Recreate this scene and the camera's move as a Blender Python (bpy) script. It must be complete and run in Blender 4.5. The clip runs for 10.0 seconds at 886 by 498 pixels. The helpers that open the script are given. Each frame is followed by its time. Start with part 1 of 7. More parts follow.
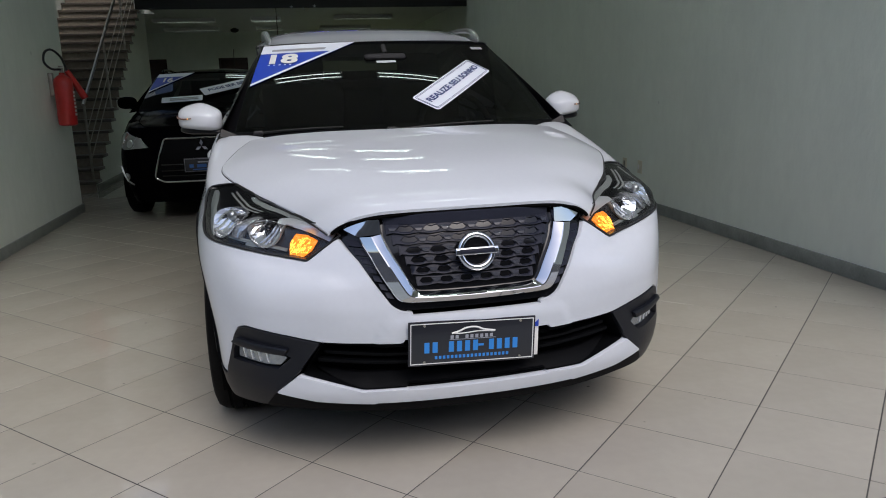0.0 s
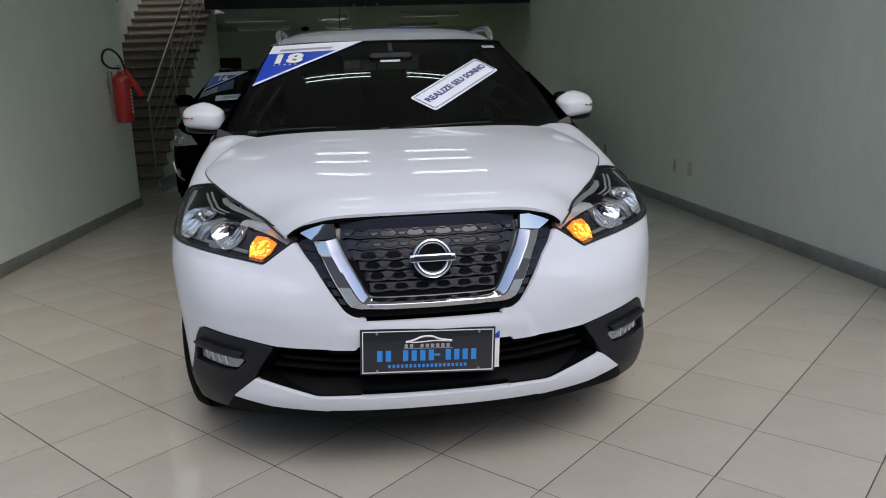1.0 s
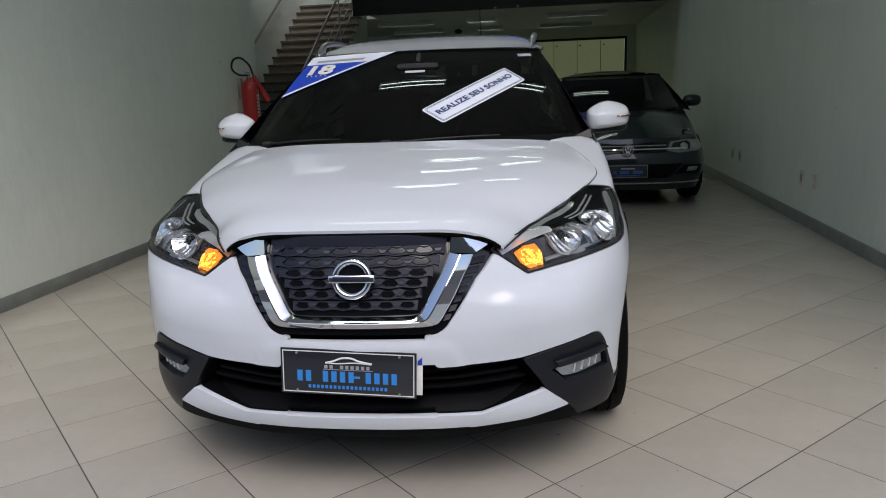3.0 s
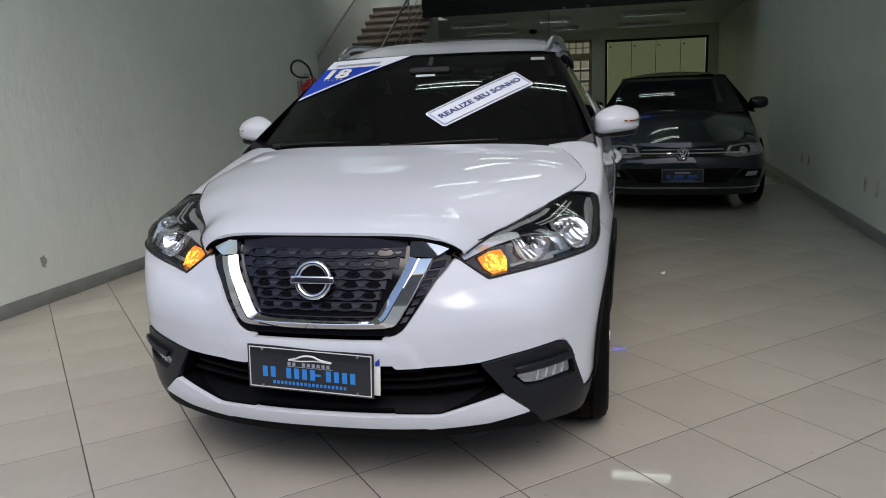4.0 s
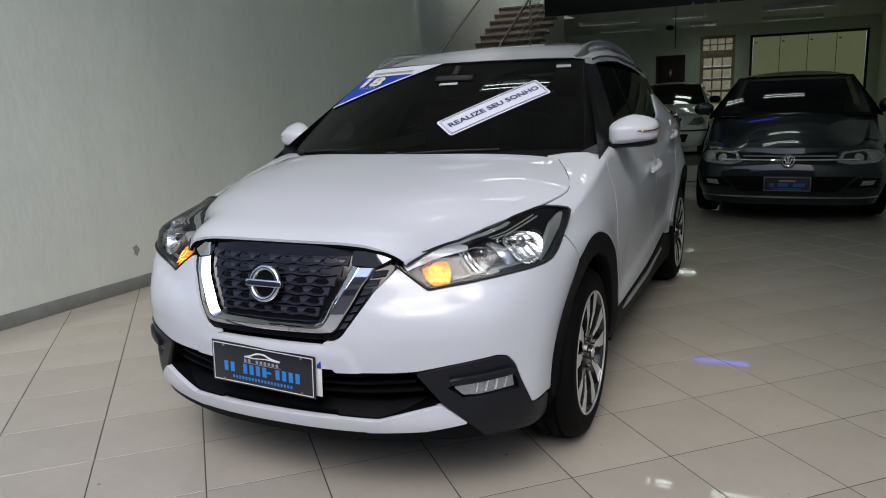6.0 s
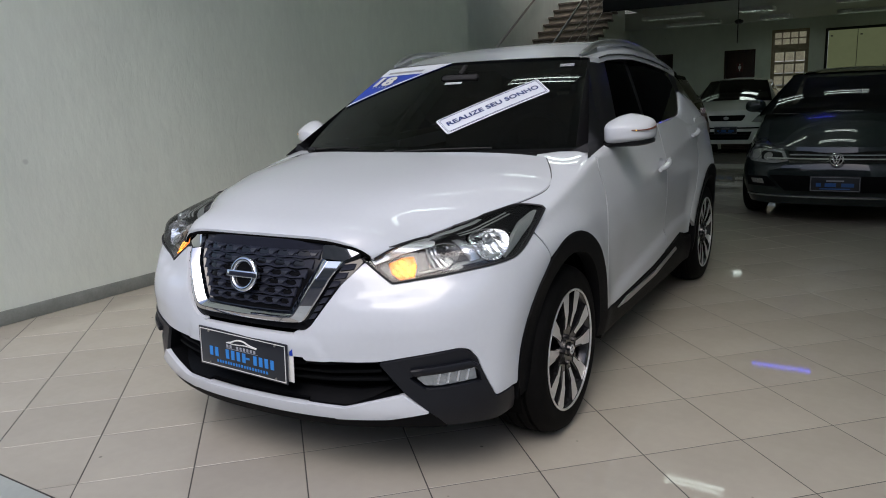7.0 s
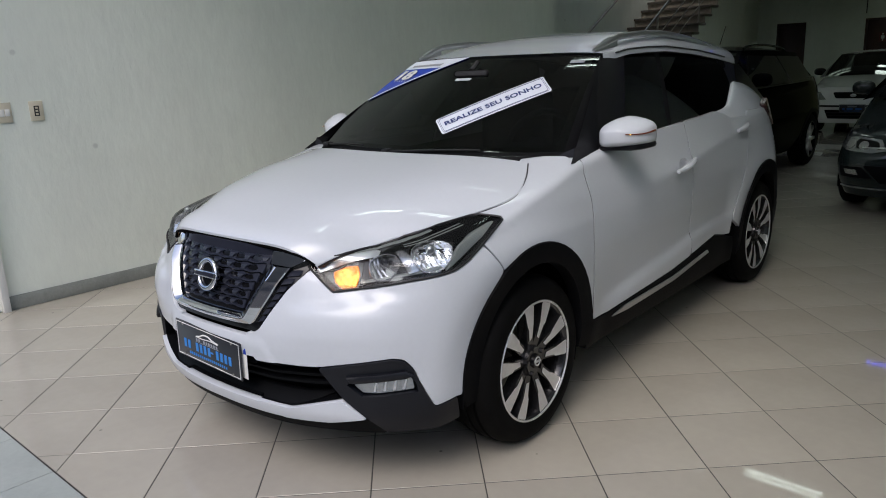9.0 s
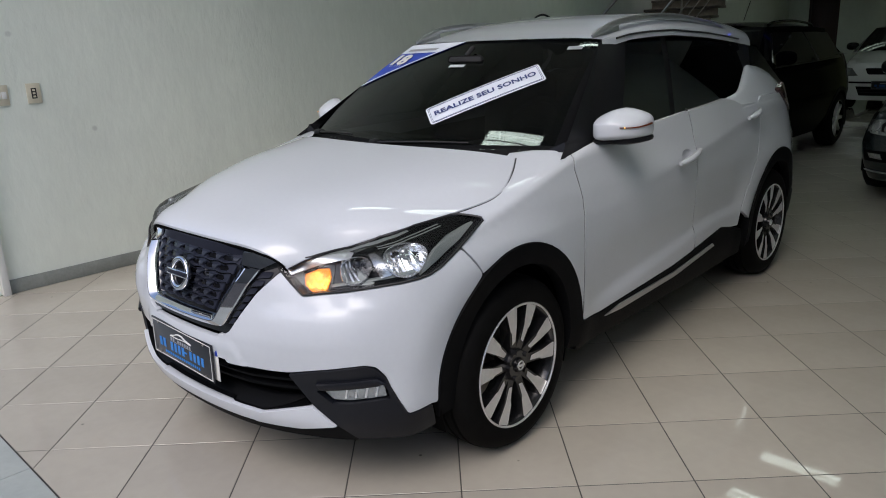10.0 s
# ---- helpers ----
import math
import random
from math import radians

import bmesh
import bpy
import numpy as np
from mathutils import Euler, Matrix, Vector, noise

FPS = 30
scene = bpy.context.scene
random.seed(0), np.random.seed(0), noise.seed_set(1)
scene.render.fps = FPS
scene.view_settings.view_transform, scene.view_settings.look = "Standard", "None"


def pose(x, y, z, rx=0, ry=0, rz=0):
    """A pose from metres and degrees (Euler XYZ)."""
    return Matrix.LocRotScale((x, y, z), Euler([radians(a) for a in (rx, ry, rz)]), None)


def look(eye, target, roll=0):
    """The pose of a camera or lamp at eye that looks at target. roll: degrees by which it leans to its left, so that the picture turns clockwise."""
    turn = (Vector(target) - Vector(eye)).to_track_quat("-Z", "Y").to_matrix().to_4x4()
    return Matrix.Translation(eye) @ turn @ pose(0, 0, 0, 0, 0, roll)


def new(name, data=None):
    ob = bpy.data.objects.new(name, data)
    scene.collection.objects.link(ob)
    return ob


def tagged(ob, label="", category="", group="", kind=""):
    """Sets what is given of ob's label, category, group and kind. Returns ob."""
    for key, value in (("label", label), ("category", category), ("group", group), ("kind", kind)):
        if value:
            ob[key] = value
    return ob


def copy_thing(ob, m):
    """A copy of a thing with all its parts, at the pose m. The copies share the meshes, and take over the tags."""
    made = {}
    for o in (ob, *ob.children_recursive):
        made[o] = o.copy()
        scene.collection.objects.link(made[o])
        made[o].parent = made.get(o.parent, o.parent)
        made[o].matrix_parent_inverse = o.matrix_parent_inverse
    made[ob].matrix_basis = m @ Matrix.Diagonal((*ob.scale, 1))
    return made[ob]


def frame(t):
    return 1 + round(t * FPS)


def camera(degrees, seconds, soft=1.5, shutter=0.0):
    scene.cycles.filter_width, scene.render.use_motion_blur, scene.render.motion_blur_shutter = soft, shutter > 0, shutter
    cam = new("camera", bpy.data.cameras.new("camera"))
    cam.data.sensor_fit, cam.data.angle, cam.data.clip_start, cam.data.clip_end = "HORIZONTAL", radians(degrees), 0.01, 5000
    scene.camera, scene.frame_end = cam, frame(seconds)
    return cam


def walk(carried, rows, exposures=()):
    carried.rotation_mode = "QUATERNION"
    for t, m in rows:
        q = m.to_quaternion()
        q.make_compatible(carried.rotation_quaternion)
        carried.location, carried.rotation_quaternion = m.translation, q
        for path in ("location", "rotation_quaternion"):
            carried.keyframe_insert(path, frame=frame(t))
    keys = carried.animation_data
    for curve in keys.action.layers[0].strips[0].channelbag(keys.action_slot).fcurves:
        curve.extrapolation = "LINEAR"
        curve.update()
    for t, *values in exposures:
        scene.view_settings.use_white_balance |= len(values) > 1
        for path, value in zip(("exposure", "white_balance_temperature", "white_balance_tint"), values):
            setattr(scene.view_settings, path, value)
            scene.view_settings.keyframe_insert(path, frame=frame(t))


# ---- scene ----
cam = camera(61.9, 10.0, 1.0)
PATH = [
    (0, (-0.604, -2.962, 1.238), (-0.161, -1.06, 0.806), -1.8),
    (0.5, (-0.413, -2.96, 1.227), (-0.073, -1.038, 0.791), -1.8),
    (1, (-0.229, -2.953, 1.239), (0.009, -1.015, 0.806), -1.8),
    (1.5, (-0.028, -2.965, 1.25), (0.108, -1.017, 0.818), -1.9),
    (2, (0.155, -2.967, 1.244), (0.162, -1.013, 0.816), -2.0),
    (2.5, (0.338, -2.914, 1.243), (0.227, -0.962, 0.818), -2.1),
    (3, (0.506, -2.872, 1.267), (0.283, -0.93, 0.848), -2.1),
    (4.5, (1.047, -2.789, 1.276), (0.497, -0.91, 0.867), -2.1),
    (5, (1.191, -2.716, 1.288), (0.546, -0.867, 0.881), -2.1),
    (5.5, (1.325, -2.681, 1.299), (0.593, -0.865, 0.893), -2.1),
    (7, (1.822, -2.586, 1.306), (0.831, -0.898, 0.898), -2.3),
    (7.5, (1.956, -2.479, 1.338), (0.893, -0.837, 0.919), -2.2),
    (8, (2.079, -2.395, 1.359), (0.949, -0.802, 0.93), -2.3),
    (8.5, (2.227, -2.321, 1.39), (1.031, -0.779, 0.952), -2.5),
    (9, (2.307, -2.22, 1.424), (1.046, -0.743, 0.946), -2.4),
    (9.5, (2.338, -2.118, 1.444), (1.041, -0.685, 0.931), -2.5),
    (10, (2.351, -2.015, 1.488), (1.048, -0.6, 0.94), -2.4),
]
walk(cam, [(t, look(eye, target, roll)) for t, eye, target, roll in PATH],
     exposures=[(0, 0.0, 6270, 13), (10, 0.0, 6270, 13)])

# ---- light ----
world = bpy.data.worlds.new("sky")
scene.world = world
world.use_nodes = True
wn = world.node_tree.nodes
sky = wn.new("ShaderNodeTexSky")
sky.sky_type, sky.sun_disc = "NISHITA", False
sky.sun_elevation, sky.sun_rotation = radians(52), radians(166)
sky.air_density, sky.dust_density = 1.0, 3.0
world.node_tree.links.new(sky.outputs[0], wn["Background"].inputs[0])
wn["Background"].inputs[1].default_value = 0.208

sun = new("sun", bpy.data.lights.new("sun", "SUN"))
sun.data.energy, sun.data.angle, sun.data.color = 0.92, radians(34), (1.0, 0.97, 0.92)
sun.matrix_world = look((2.4, -10, 13), (0, 0, 0))

# ---- materials ----
def mat(name, color, rough=0.5, metal=0.0, var=0.0, scale=6.0, bump=0.0, bscale=60.0, coat=0.0, stretch=(1, 1, 1),
        rvar=0.0, rand=0.0, stain=0.0, emit=None, glow=0.0, spec=0.5):
    """A surface with colour variation at two scales, fine relief and, for pieces, a tone of their own."""
    m = bpy.data.materials.new(name)
    m.use_nodes = True
    nt = m.node_tree
    b = nt.nodes["Principled BSDF"]
    link = nt.links.new
    col = (*color, 1)
    b.inputs["Base Color"].default_value = col
    b.inputs["Roughness"].default_value = rough
    b.inputs["Metallic"].default_value = metal
    b.inputs["Coat Weight"].default_value = coat
    b.inputs["Coat Roughness"].default_value = 0.02
    b.inputs["Specular IOR Level"].default_value = spec
    if emit:
        b.inputs["Emission Color"].default_value = (*emit, 1)
        b.inputs["Emission Strength"].default_value = glow
    if not (var or bump or rvar or rand or stain):
        return m
    tc = nt.nodes.new("ShaderNodeTexCoord")
    mp = nt.nodes.new("ShaderNodeMapping")
    mp.inputs["Scale"].default_value = stretch
    link(tc.outputs["Object"], mp.inputs[0])

    def noise_tex(s, detail=4.0, roughness=0.55):
        n = nt.nodes.new("ShaderNodeTexNoise")
        n.inputs["Scale"].default_value, n.inputs["Detail"].default_value = s, detail
        n.inputs["Roughness"].default_value = roughness
        link(mp.outputs[0], n.inputs["Vector"])
        return n

    def remap(out, lo, hi, a=0.3, z=0.7):
        r = nt.nodes.new("ShaderNodeMapRange")
        for i, v in zip((1, 2, 3, 4), (a, z, lo, hi)):
            r.inputs[i].default_value = v
        link(out, r.inputs[0])
        return r.outputs[0]

    factor = None
    for amount, s in ((var, scale), (var * 0.7, scale * 7.3), (stain, scale * 0.23)):
        if amount:
            f = remap(noise_tex(s).outputs["Fac"], 1 - amount, 1 + amount)
            if factor is None:
                factor = f
            else:
                mul = nt.nodes.new("ShaderNodeMath")
                mul.operation = "MULTIPLY"
                link(factor, mul.inputs[0]), link(f, mul.inputs[1])
                factor = mul.outputs[0]
    if rand:
        info = nt.nodes.new("ShaderNodeObjectInfo")
        geo = nt.nodes.new("ShaderNodeNewGeometry")
        add = nt.nodes.new("ShaderNodeMath")
        add.operation = "ADD"
        link(info.outputs["Random"], add.inputs[0]), link(geo.outputs["Random Per Island"], add.inputs[1])
        fr = nt.nodes.new("ShaderNodeMath")
        fr.operation = "FRACT"
        link(add.outputs[0], fr.inputs[0])
        f = remap(fr.outputs[0], 1 - rand, 1 + rand, 0, 1)
        if factor is None:
            factor = f
        else:
            mul = nt.nodes.new("ShaderNodeMath")
            mul.operation = "MULTIPLY"
            link(factor, mul.inputs[0]), link(f, mul.inputs[1])
            factor = mul.outputs[0]
    if factor is not None:
        mix = nt.nodes.new("ShaderNodeVectorMath")
        mix.operation = "SCALE"
        mix.inputs[0].default_value = color
        link(factor, mix.inputs["Scale"])
        link(mix.outputs[0], b.inputs["Base Color"])
    if rvar:
        link(remap(noise_tex(scale * 2.1).outputs["Fac"], max(rough - rvar, 0.02), rough + rvar), b.inputs["Roughness"])
    if bump:
        bp = nt.nodes.new("ShaderNodeBump")
        bp.inputs["Strength"].default_value = 1.0
        bp.inputs["Distance"].default_value = bump
        link(noise_tex(bscale, 5.0, 0.6).outputs["Fac"], bp.inputs["Height"])
        link(bp.outputs[0], b.inputs["Normal"])
    return m


M_PLASTER = mat("wall_plaster", (0.80, 0.845, 0.755), 0.40, var=0.035, scale=1.6, bump=0.003, bscale=26, stretch=(1, 1, 0.45), stain=0.04, rvar=0.08)
M_CEIL = mat("ceiling_paint", (0.66, 0.68, 0.65), 0.6, var=0.03, scale=1.2, bump=0.001, bscale=40)
M_BASE = mat("skirting_stone", (0.22, 0.235, 0.215), 0.35, var=0.12, scale=9, bump=0.0006, bscale=90, stain=0.1)
M_TILE = mat("porcelain_tile", (0.385, 0.360, 0.308), 0.036, var=0.03, scale=3.0, bump=0.00005, bscale=9, rvar=0.008, rand=0.035, stain=0.05, spec=0.50)
M_GROUT = mat("grout", (0.055, 0.052, 0.047), 0.8, var=0.2, scale=12)
M_APRON = mat("apron_tile", (0.34, 0.37, 0.35), 0.4, var=0.06, scale=5, bump=0.0006, bscale=70, rand=0.04)
M_ASPHALT = mat("asphalt", (0.05, 0.05, 0.052), 0.9, var=0.2, scale=8, bump=0.004, bscale=120)
M_STEP = mat("stair_stone", (0.27, 0.235, 0.19), 0.4, var=0.16, scale=22, bump=0.0006, bscale=80, rand=0.06)
M_TREAD = mat("dark_stair_tread", (0.09, 0.078, 0.064), 0.3, var=0.2, scale=25)
M_BLACKBOARD = mat("black_panel", (0.004, 0.004, 0.005), 0.35, var=0.1, scale=3)
M_STEEL = mat("brushed_steel", (0.40, 0.375, 0.33), 0.3, 1.0, var=0.06, scale=20)
M_WOODDOOR = mat("dark_wood", (0.050, 0.022, 0.018), 0.4, var=0.2, scale=10, stretch=(1, 1, 0.15))
# both glasses emit a little, in place of light coming through from behind
M_FROST = mat("glowing_frosted_glass", (0.13, 0.15, 0.08), 0.35, var=0.08, scale=1.5, emit=(0.60, 0.68, 0.34), glow=0.12)
M_FROST2 = mat("glowing_glass_block", (0.8, 0.74, 0.55), 0.2, var=0.15, scale=20, bump=0.003, bscale=25, emit=(0.95, 0.87, 0.62), glow=0.12)
M_FRAME = mat("dark_frame", (0.02, 0.02, 0.018), 0.4, var=0.1, scale=10)
M_TIMBER = mat("door_timber", (0.44, 0.36, 0.24), 0.5, var=0.15, scale=14)
M_WHITEPL = mat("white_plastic", (0.75, 0.75, 0.72), 0.35, var=0.02, scale=20)
M_CREAM = mat("cream_plastic", (0.62, 0.58, 0.45), 0.4, var=0.03, scale=30)
M_BLACKPL = mat("black_plastic", (0.010, 0.010, 0.011), 0.45, var=0.1, scale=40, bump=0.0002, bscale=400)
M_TUBE = mat("lit_tube", (1, 1, 1), 0.4, emit=(0.86, 1.0, 0.88), glow=11.0)
M_TUBEDIM = mat("dim_tube", (1, 1, 1), 0.4, emit=(0.86, 1.0, 0.88), glow=14.0)
# weak glow added to the long rear tubes to brighten the back wall
M_TUBEFILL = mat("fill_glow_tube", (1, 1, 1), 0.4, emit=(0.80, 1.0, 0.80), glow=1.6)
M_CHIP = mat("bare_plaster", (0.34, 0.36, 0.32), 0.8, var=0.2, scale=60)
M_REFLECTOR = mat("lamp_reflector", (0.86, 0.88, 0.87), 0.16, 0.95)



def speckle(m, scale, size, dark):
    """Scattered dark specks and scuffs on a surface."""
    nt = m.node_tree
    b = nt.nodes["Principled BSDF"]
    src = b.inputs["Base Color"].links[0].from_socket
    tc, vo, mr, no, mr2, mul, mix = [nt.nodes.new("ShaderNode" + k) for k in ("NewGeometry", "TexVoronoi", "MapRange", "TexNoise", "MapRange", "Math", "VectorMath")]
    link = nt.links.new
    vo.inputs["Scale"].default_value, no.inputs["Scale"].default_value = scale, 1.7
    link(tc.outputs["Position"], vo.inputs["Vector"]), link(tc.outputs["Position"], no.inputs["Vector"])
    for i, v in zip((1, 2, 3, 4), (size * .5, size, 1 - dark, 1)):
        mr.inputs[i].default_value = v
    for i, v in zip((1, 2, 3, 4), (.50, .62, 1, 0)):
        mr2.inputs[i].default_value = v
    link(vo.outputs["Distance"], mr.inputs[0]), link(no.outputs["Fac"], mr2.inputs[0])
    mul.operation, mix.operation = "MAXIMUM", "SCALE"
    link(mr.outputs[0], mul.inputs[0]), link(mr2.outputs[0], mul.inputs[1])
    link(src, mix.inputs[0]), link(mul.outputs[0], mix.inputs["Scale"])
    link(mix.outputs[0], b.inputs["Base Color"])


speckle(M_TILE, 7.0, 0.055, 0.65)
speckle(M_PLASTER, 2.6, 0.06, 0.22)

# ---- materials of the vehicles ----
def paint(name, color, rough=0.22, metal=0.0, flake=0.0):
    m = mat(name, color, rough, metal, var=flake, scale=260, coat=1.0, rvar=0.03, stain=0.01, spec=0.08)
    return m


def glazing(name, tint, gloss=1.0):
    """Tinted glass: a clear tint with a Fresnel gloss."""
    m = bpy.data.materials.new(name)
    m.use_nodes = True
    nt = m.node_tree
    nt.nodes.remove(nt.nodes["Principled BSDF"])
    out = nt.nodes["Material Output"]
    tr, gl, mix, fr = [nt.nodes.new("ShaderNode" + k) for k in ("BsdfTransparent", "BsdfGlossy", "MixShader", "Fresnel")]
    tr.inputs[0].default_value = (*tint, 1)
    gl.inputs["Roughness"].default_value = 0.01
    gl.inputs["Color"].default_value = (gloss, gloss, gloss, 1)
    fr.inputs["IOR"].default_value = 1.5
    for a, b in ((fr.outputs[0], mix.inputs[0]), (tr.outputs[0], mix.inputs[1]), (gl.outputs[0], mix.inputs[2]), (mix.outputs[0], out.inputs[0])):
        nt.links.new(a, b)
    return m


M_WHITE = paint("white_paint", (0.575, 0.605, 0.645), 0.35)
M_GREY = paint("grey_metal_paint", (0.010, 0.016, 0.017), 0.28, 0.0, 0.12)
M_BLACKPAINT = mat("black_paint", (0.002, 0.002, 0.0025), 0.10, var=0.1, scale=30, rvar=0.02, spec=0.006)
M_SILVER = paint("silver_paint", (0.80, 0.82, 0.81), 0.38, 0.0, 0.05)
M_CLAD = mat("black_cladding", (0.0035, 0.0038, 0.0045), 0.55, var=0.1, scale=30, bump=0.0003, bscale=700, spec=0.07)
M_CLAD2 = mat("dark_grey_cladding", (0.0065, 0.0075, 0.011), 0.40, var=0.08, scale=20, bump=0.0002, bscale=700, spec=0.3)
M_GLOSSBLACK = mat("gloss_black", (0.005, 0.005, 0.006), 0.12, spec=0.4)
M_PILLAR = mat("satin_black_film", (0.006, 0.006, 0.007), 0.34, var=0.1, scale=20, spec=0.22)
M_FACET = mat("grille_facet", (0.024, 0.027, 0.038), 0.40, 0.0, var=0.1, scale=20)
M_LAMPBED = mat("lamp_satin_chrome", (0.55, 0.56, 0.58), 0.22, 0.75, bump=0.0008, bscale=35)
M_BROW = mat("chrome_film", (0.80, 0.82, 0.84), 0.30, 0.6, bump=0.0008, bscale=25)
M_LAMPBLACK = mat("lamp_black_bed", (0.018, 0.018, 0.020), 0.18, var=0.1, scale=20)
M_TAG = mat("tag_plastic", (0.48, 0.52, 0.54), 0.5, var=0.05, scale=60)
M_WEDGE = mat("lamp_side_panel", (0.30, 0.32, 0.31), 0.35, 0.3)
M_GRILLE = mat("grille_lattice", (0.017, 0.019, 0.030), 0.40, 0.0, var=0.1, scale=20, spec=0.16)
# near-black colour standing in for deep shade in hollows and gaps
M_DARK = mat("black_for_shade", (0.003, 0.003, 0.003), 0.8, var=0.2, scale=9, spec=0.02)
M_CHROME = mat("chrome", (0.66, 0.67, 0.69), 0.05, 1.0, rvar=0.02, scale=12)
M_SATIN = mat("satin_silver", (0.50, 0.51, 0.52), 0.28, 0.9, var=0.05, scale=30)
M_RUBBER = mat("tyre_rubber", (0.004, 0.004, 0.004), 0.70, var=0.18, scale=18, bump=0.0006, bscale=160, stain=0.15, spec=0.07)
M_RIM = mat("machined_alloy", (0.76, 0.76, 0.77), 0.34, 0.75, var=0.05, scale=40, rvar=0.05)
M_RIMBLACK = mat("rim_black", (0.012, 0.012, 0.013), 0.22, var=0.1, scale=20, coat=0.4)
M_GLASS = glazing("windscreen_glass", (0.095, 0.108, 0.112), 0.9)
M_TINT = glazing("tinted_side_glass", (0.012, 0.013, 0.013))
M_LENS = glazing("lamp_lens", (0.88, 0.91, 0.92), 0.60)
M_AMBER = mat("amber_lamp", (0.85, 0.22, 0.02), 0.15, var=0.45, scale=30, bump=0.010, bscale=42, emit=(1.0, 0.27, 0.008), glow=0.9)
M_AMBERHOT = mat("amber_bulb", (1.0, 0.5, 0.05), 0.3, emit=(1.0, 0.52, 0.06), glow=1.8)
M_REDLAMP = mat("red_lamp", (0.030, 0.004, 0.005), 0.15, coat=0.5)
M_BOWL = mat("lamp_bowl", (0.90, 0.91, 0.93), 0.12, 0.85, rvar=0.03, scale=20)
M_FOG = mat("fog_lamp_glass", (0.42, 0.45, 0.46), 0.12, 0.6, bump=0.006, bscale=45, coat=0.8)
M_CABIN = mat("cabin_cloth", (0.020, 0.020, 0.021), 0.8, var=0.2, scale=20)
M_STICKER = mat("sticker_white", (0.72, 0.76, 0.84), 0.4, var=0.02, scale=30)
M_STICKBLUE = mat("sticker_blue", (0.012, 0.05, 0.42), 0.4, var=0.03, scale=30)
M_NAVY = mat("sticker_ink", (0.02, 0.04, 0.16), 0.5)
M_PLATE = mat("plate_black", (0.012, 0.013, 0.018), 0.3, coat=0.3)
M_PLATEBLUE = mat("plate_blue", (0.03, 0.22, 0.62), 0.4)
M_GREYINK = mat("plate_grey", (0.30, 0.31, 0.34), 0.4)
M_INDICATOR = mat("mirror_indicator", (0.10, 0.025, 0.015), 0.2, coat=0.5, emit=(1.0, 0.25, 0.02), glow=0.03)

# ---- building helpers ----
def mesh_of(bm, name, material, smooth=True, angle=35):
    me = bpy.data.meshes.new(name)
    bm.normal_update()
    bm.to_mesh(me)
    bm.free()
    for m in (material if isinstance(material, (list, tuple)) else [material]):
        me.materials.append(m)
    if smooth:
        me.shade_smooth()
        me.set_sharp_from_angle(angle=radians(angle))
    return me


def thing(name, label, category, m=None, group="", kind=""):
    """An empty that carries a thing's parts."""
    ob = new(name)
    ob.empty_display_size = 0.1
    if m is not None:
        ob.matrix_world = m
    return tagged(ob, label, category, group, kind)


def part(name, bm, material, parent, label="", smooth=True, angle=35, m=None):
    """Links a bmesh as one mesh under a thing or a part."""
    ob = new(name, mesh_of(bm, name, material, smooth, angle))
    ob.parent = parent
    if m is not None:
        ob.matrix_basis = m
    return tagged(ob, label)


def solo(name, bm, material, label, category, kind="", group="", smooth=True, angle=35):
    return tagged(new(name, mesh_of(bm, name, material, smooth, angle)), label, category, group, kind)


def box(bm, lo, hi, bevel=0.0, m=None, seg=2):
    """Adds a box between two corners, its edges rounded."""
    lo, hi = Vector(lo), Vector(hi)
    mat4 = Matrix.Translation((lo + hi) / 2) @ Matrix.Diagonal((*(hi - lo), 1))
    if m is not None:
        mat4 = m @ mat4
    r = bmesh.ops.create_cube(bm, size=1, matrix=mat4)
    if bevel:
        es = list({e for v in r["verts"] for e in v.link_edges})
        bmesh.ops.bevel(bm, geom=es, offset=bevel, segments=seg, affect="EDGES", profile=0.5)
    return bm


def bx(lo, hi, bevel=0.0, m=None, seg=2):
    return box(bmesh.new(), lo, hi, bevel, m, seg)


def rod(bm, a, b, r, n=12, r2=None):
    """Adds a round bar from a to b."""
    a, b = Vector(a), Vector(b)
    q = (b - a).to_track_quat("Z", "Y").to_matrix().to_4x4()
    bmesh.ops.create_cone(bm, cap_ends=True, segments=n, radius1=r, radius2=r if r2 is None else r2, depth=(b - a).length,
                          matrix=Matrix.Translation((a + b) / 2) @ q)
    return bm


def spline(pts, n=8, closed=False):
    """A smooth curve through points (Catmull-Rom)."""
    p = [Vector(q) for q in pts]
    k = len(p)
    out = []
    for i in range(k if closed else k - 1):
        if closed:
            a, b, c, d = p[i - 1], p[i], p[(i + 1) % k], p[(i + 2) % k]
        else:
            b, c = p[i], p[i + 1]
            a = p[i - 1] if i else b * 2 - c
            d = p[i + 2] if i + 2 < k else c * 2 - b
        for j in range(n):
            t = j / n
            out.append(0.5 * (2 * b + (c - a) * t + (2 * a - 5 * b + 4 * c - d) * t * t + (3 * b - a - 3 * c + d) * t ** 3))
    if not closed:
        out.append(p[-1])
    return out


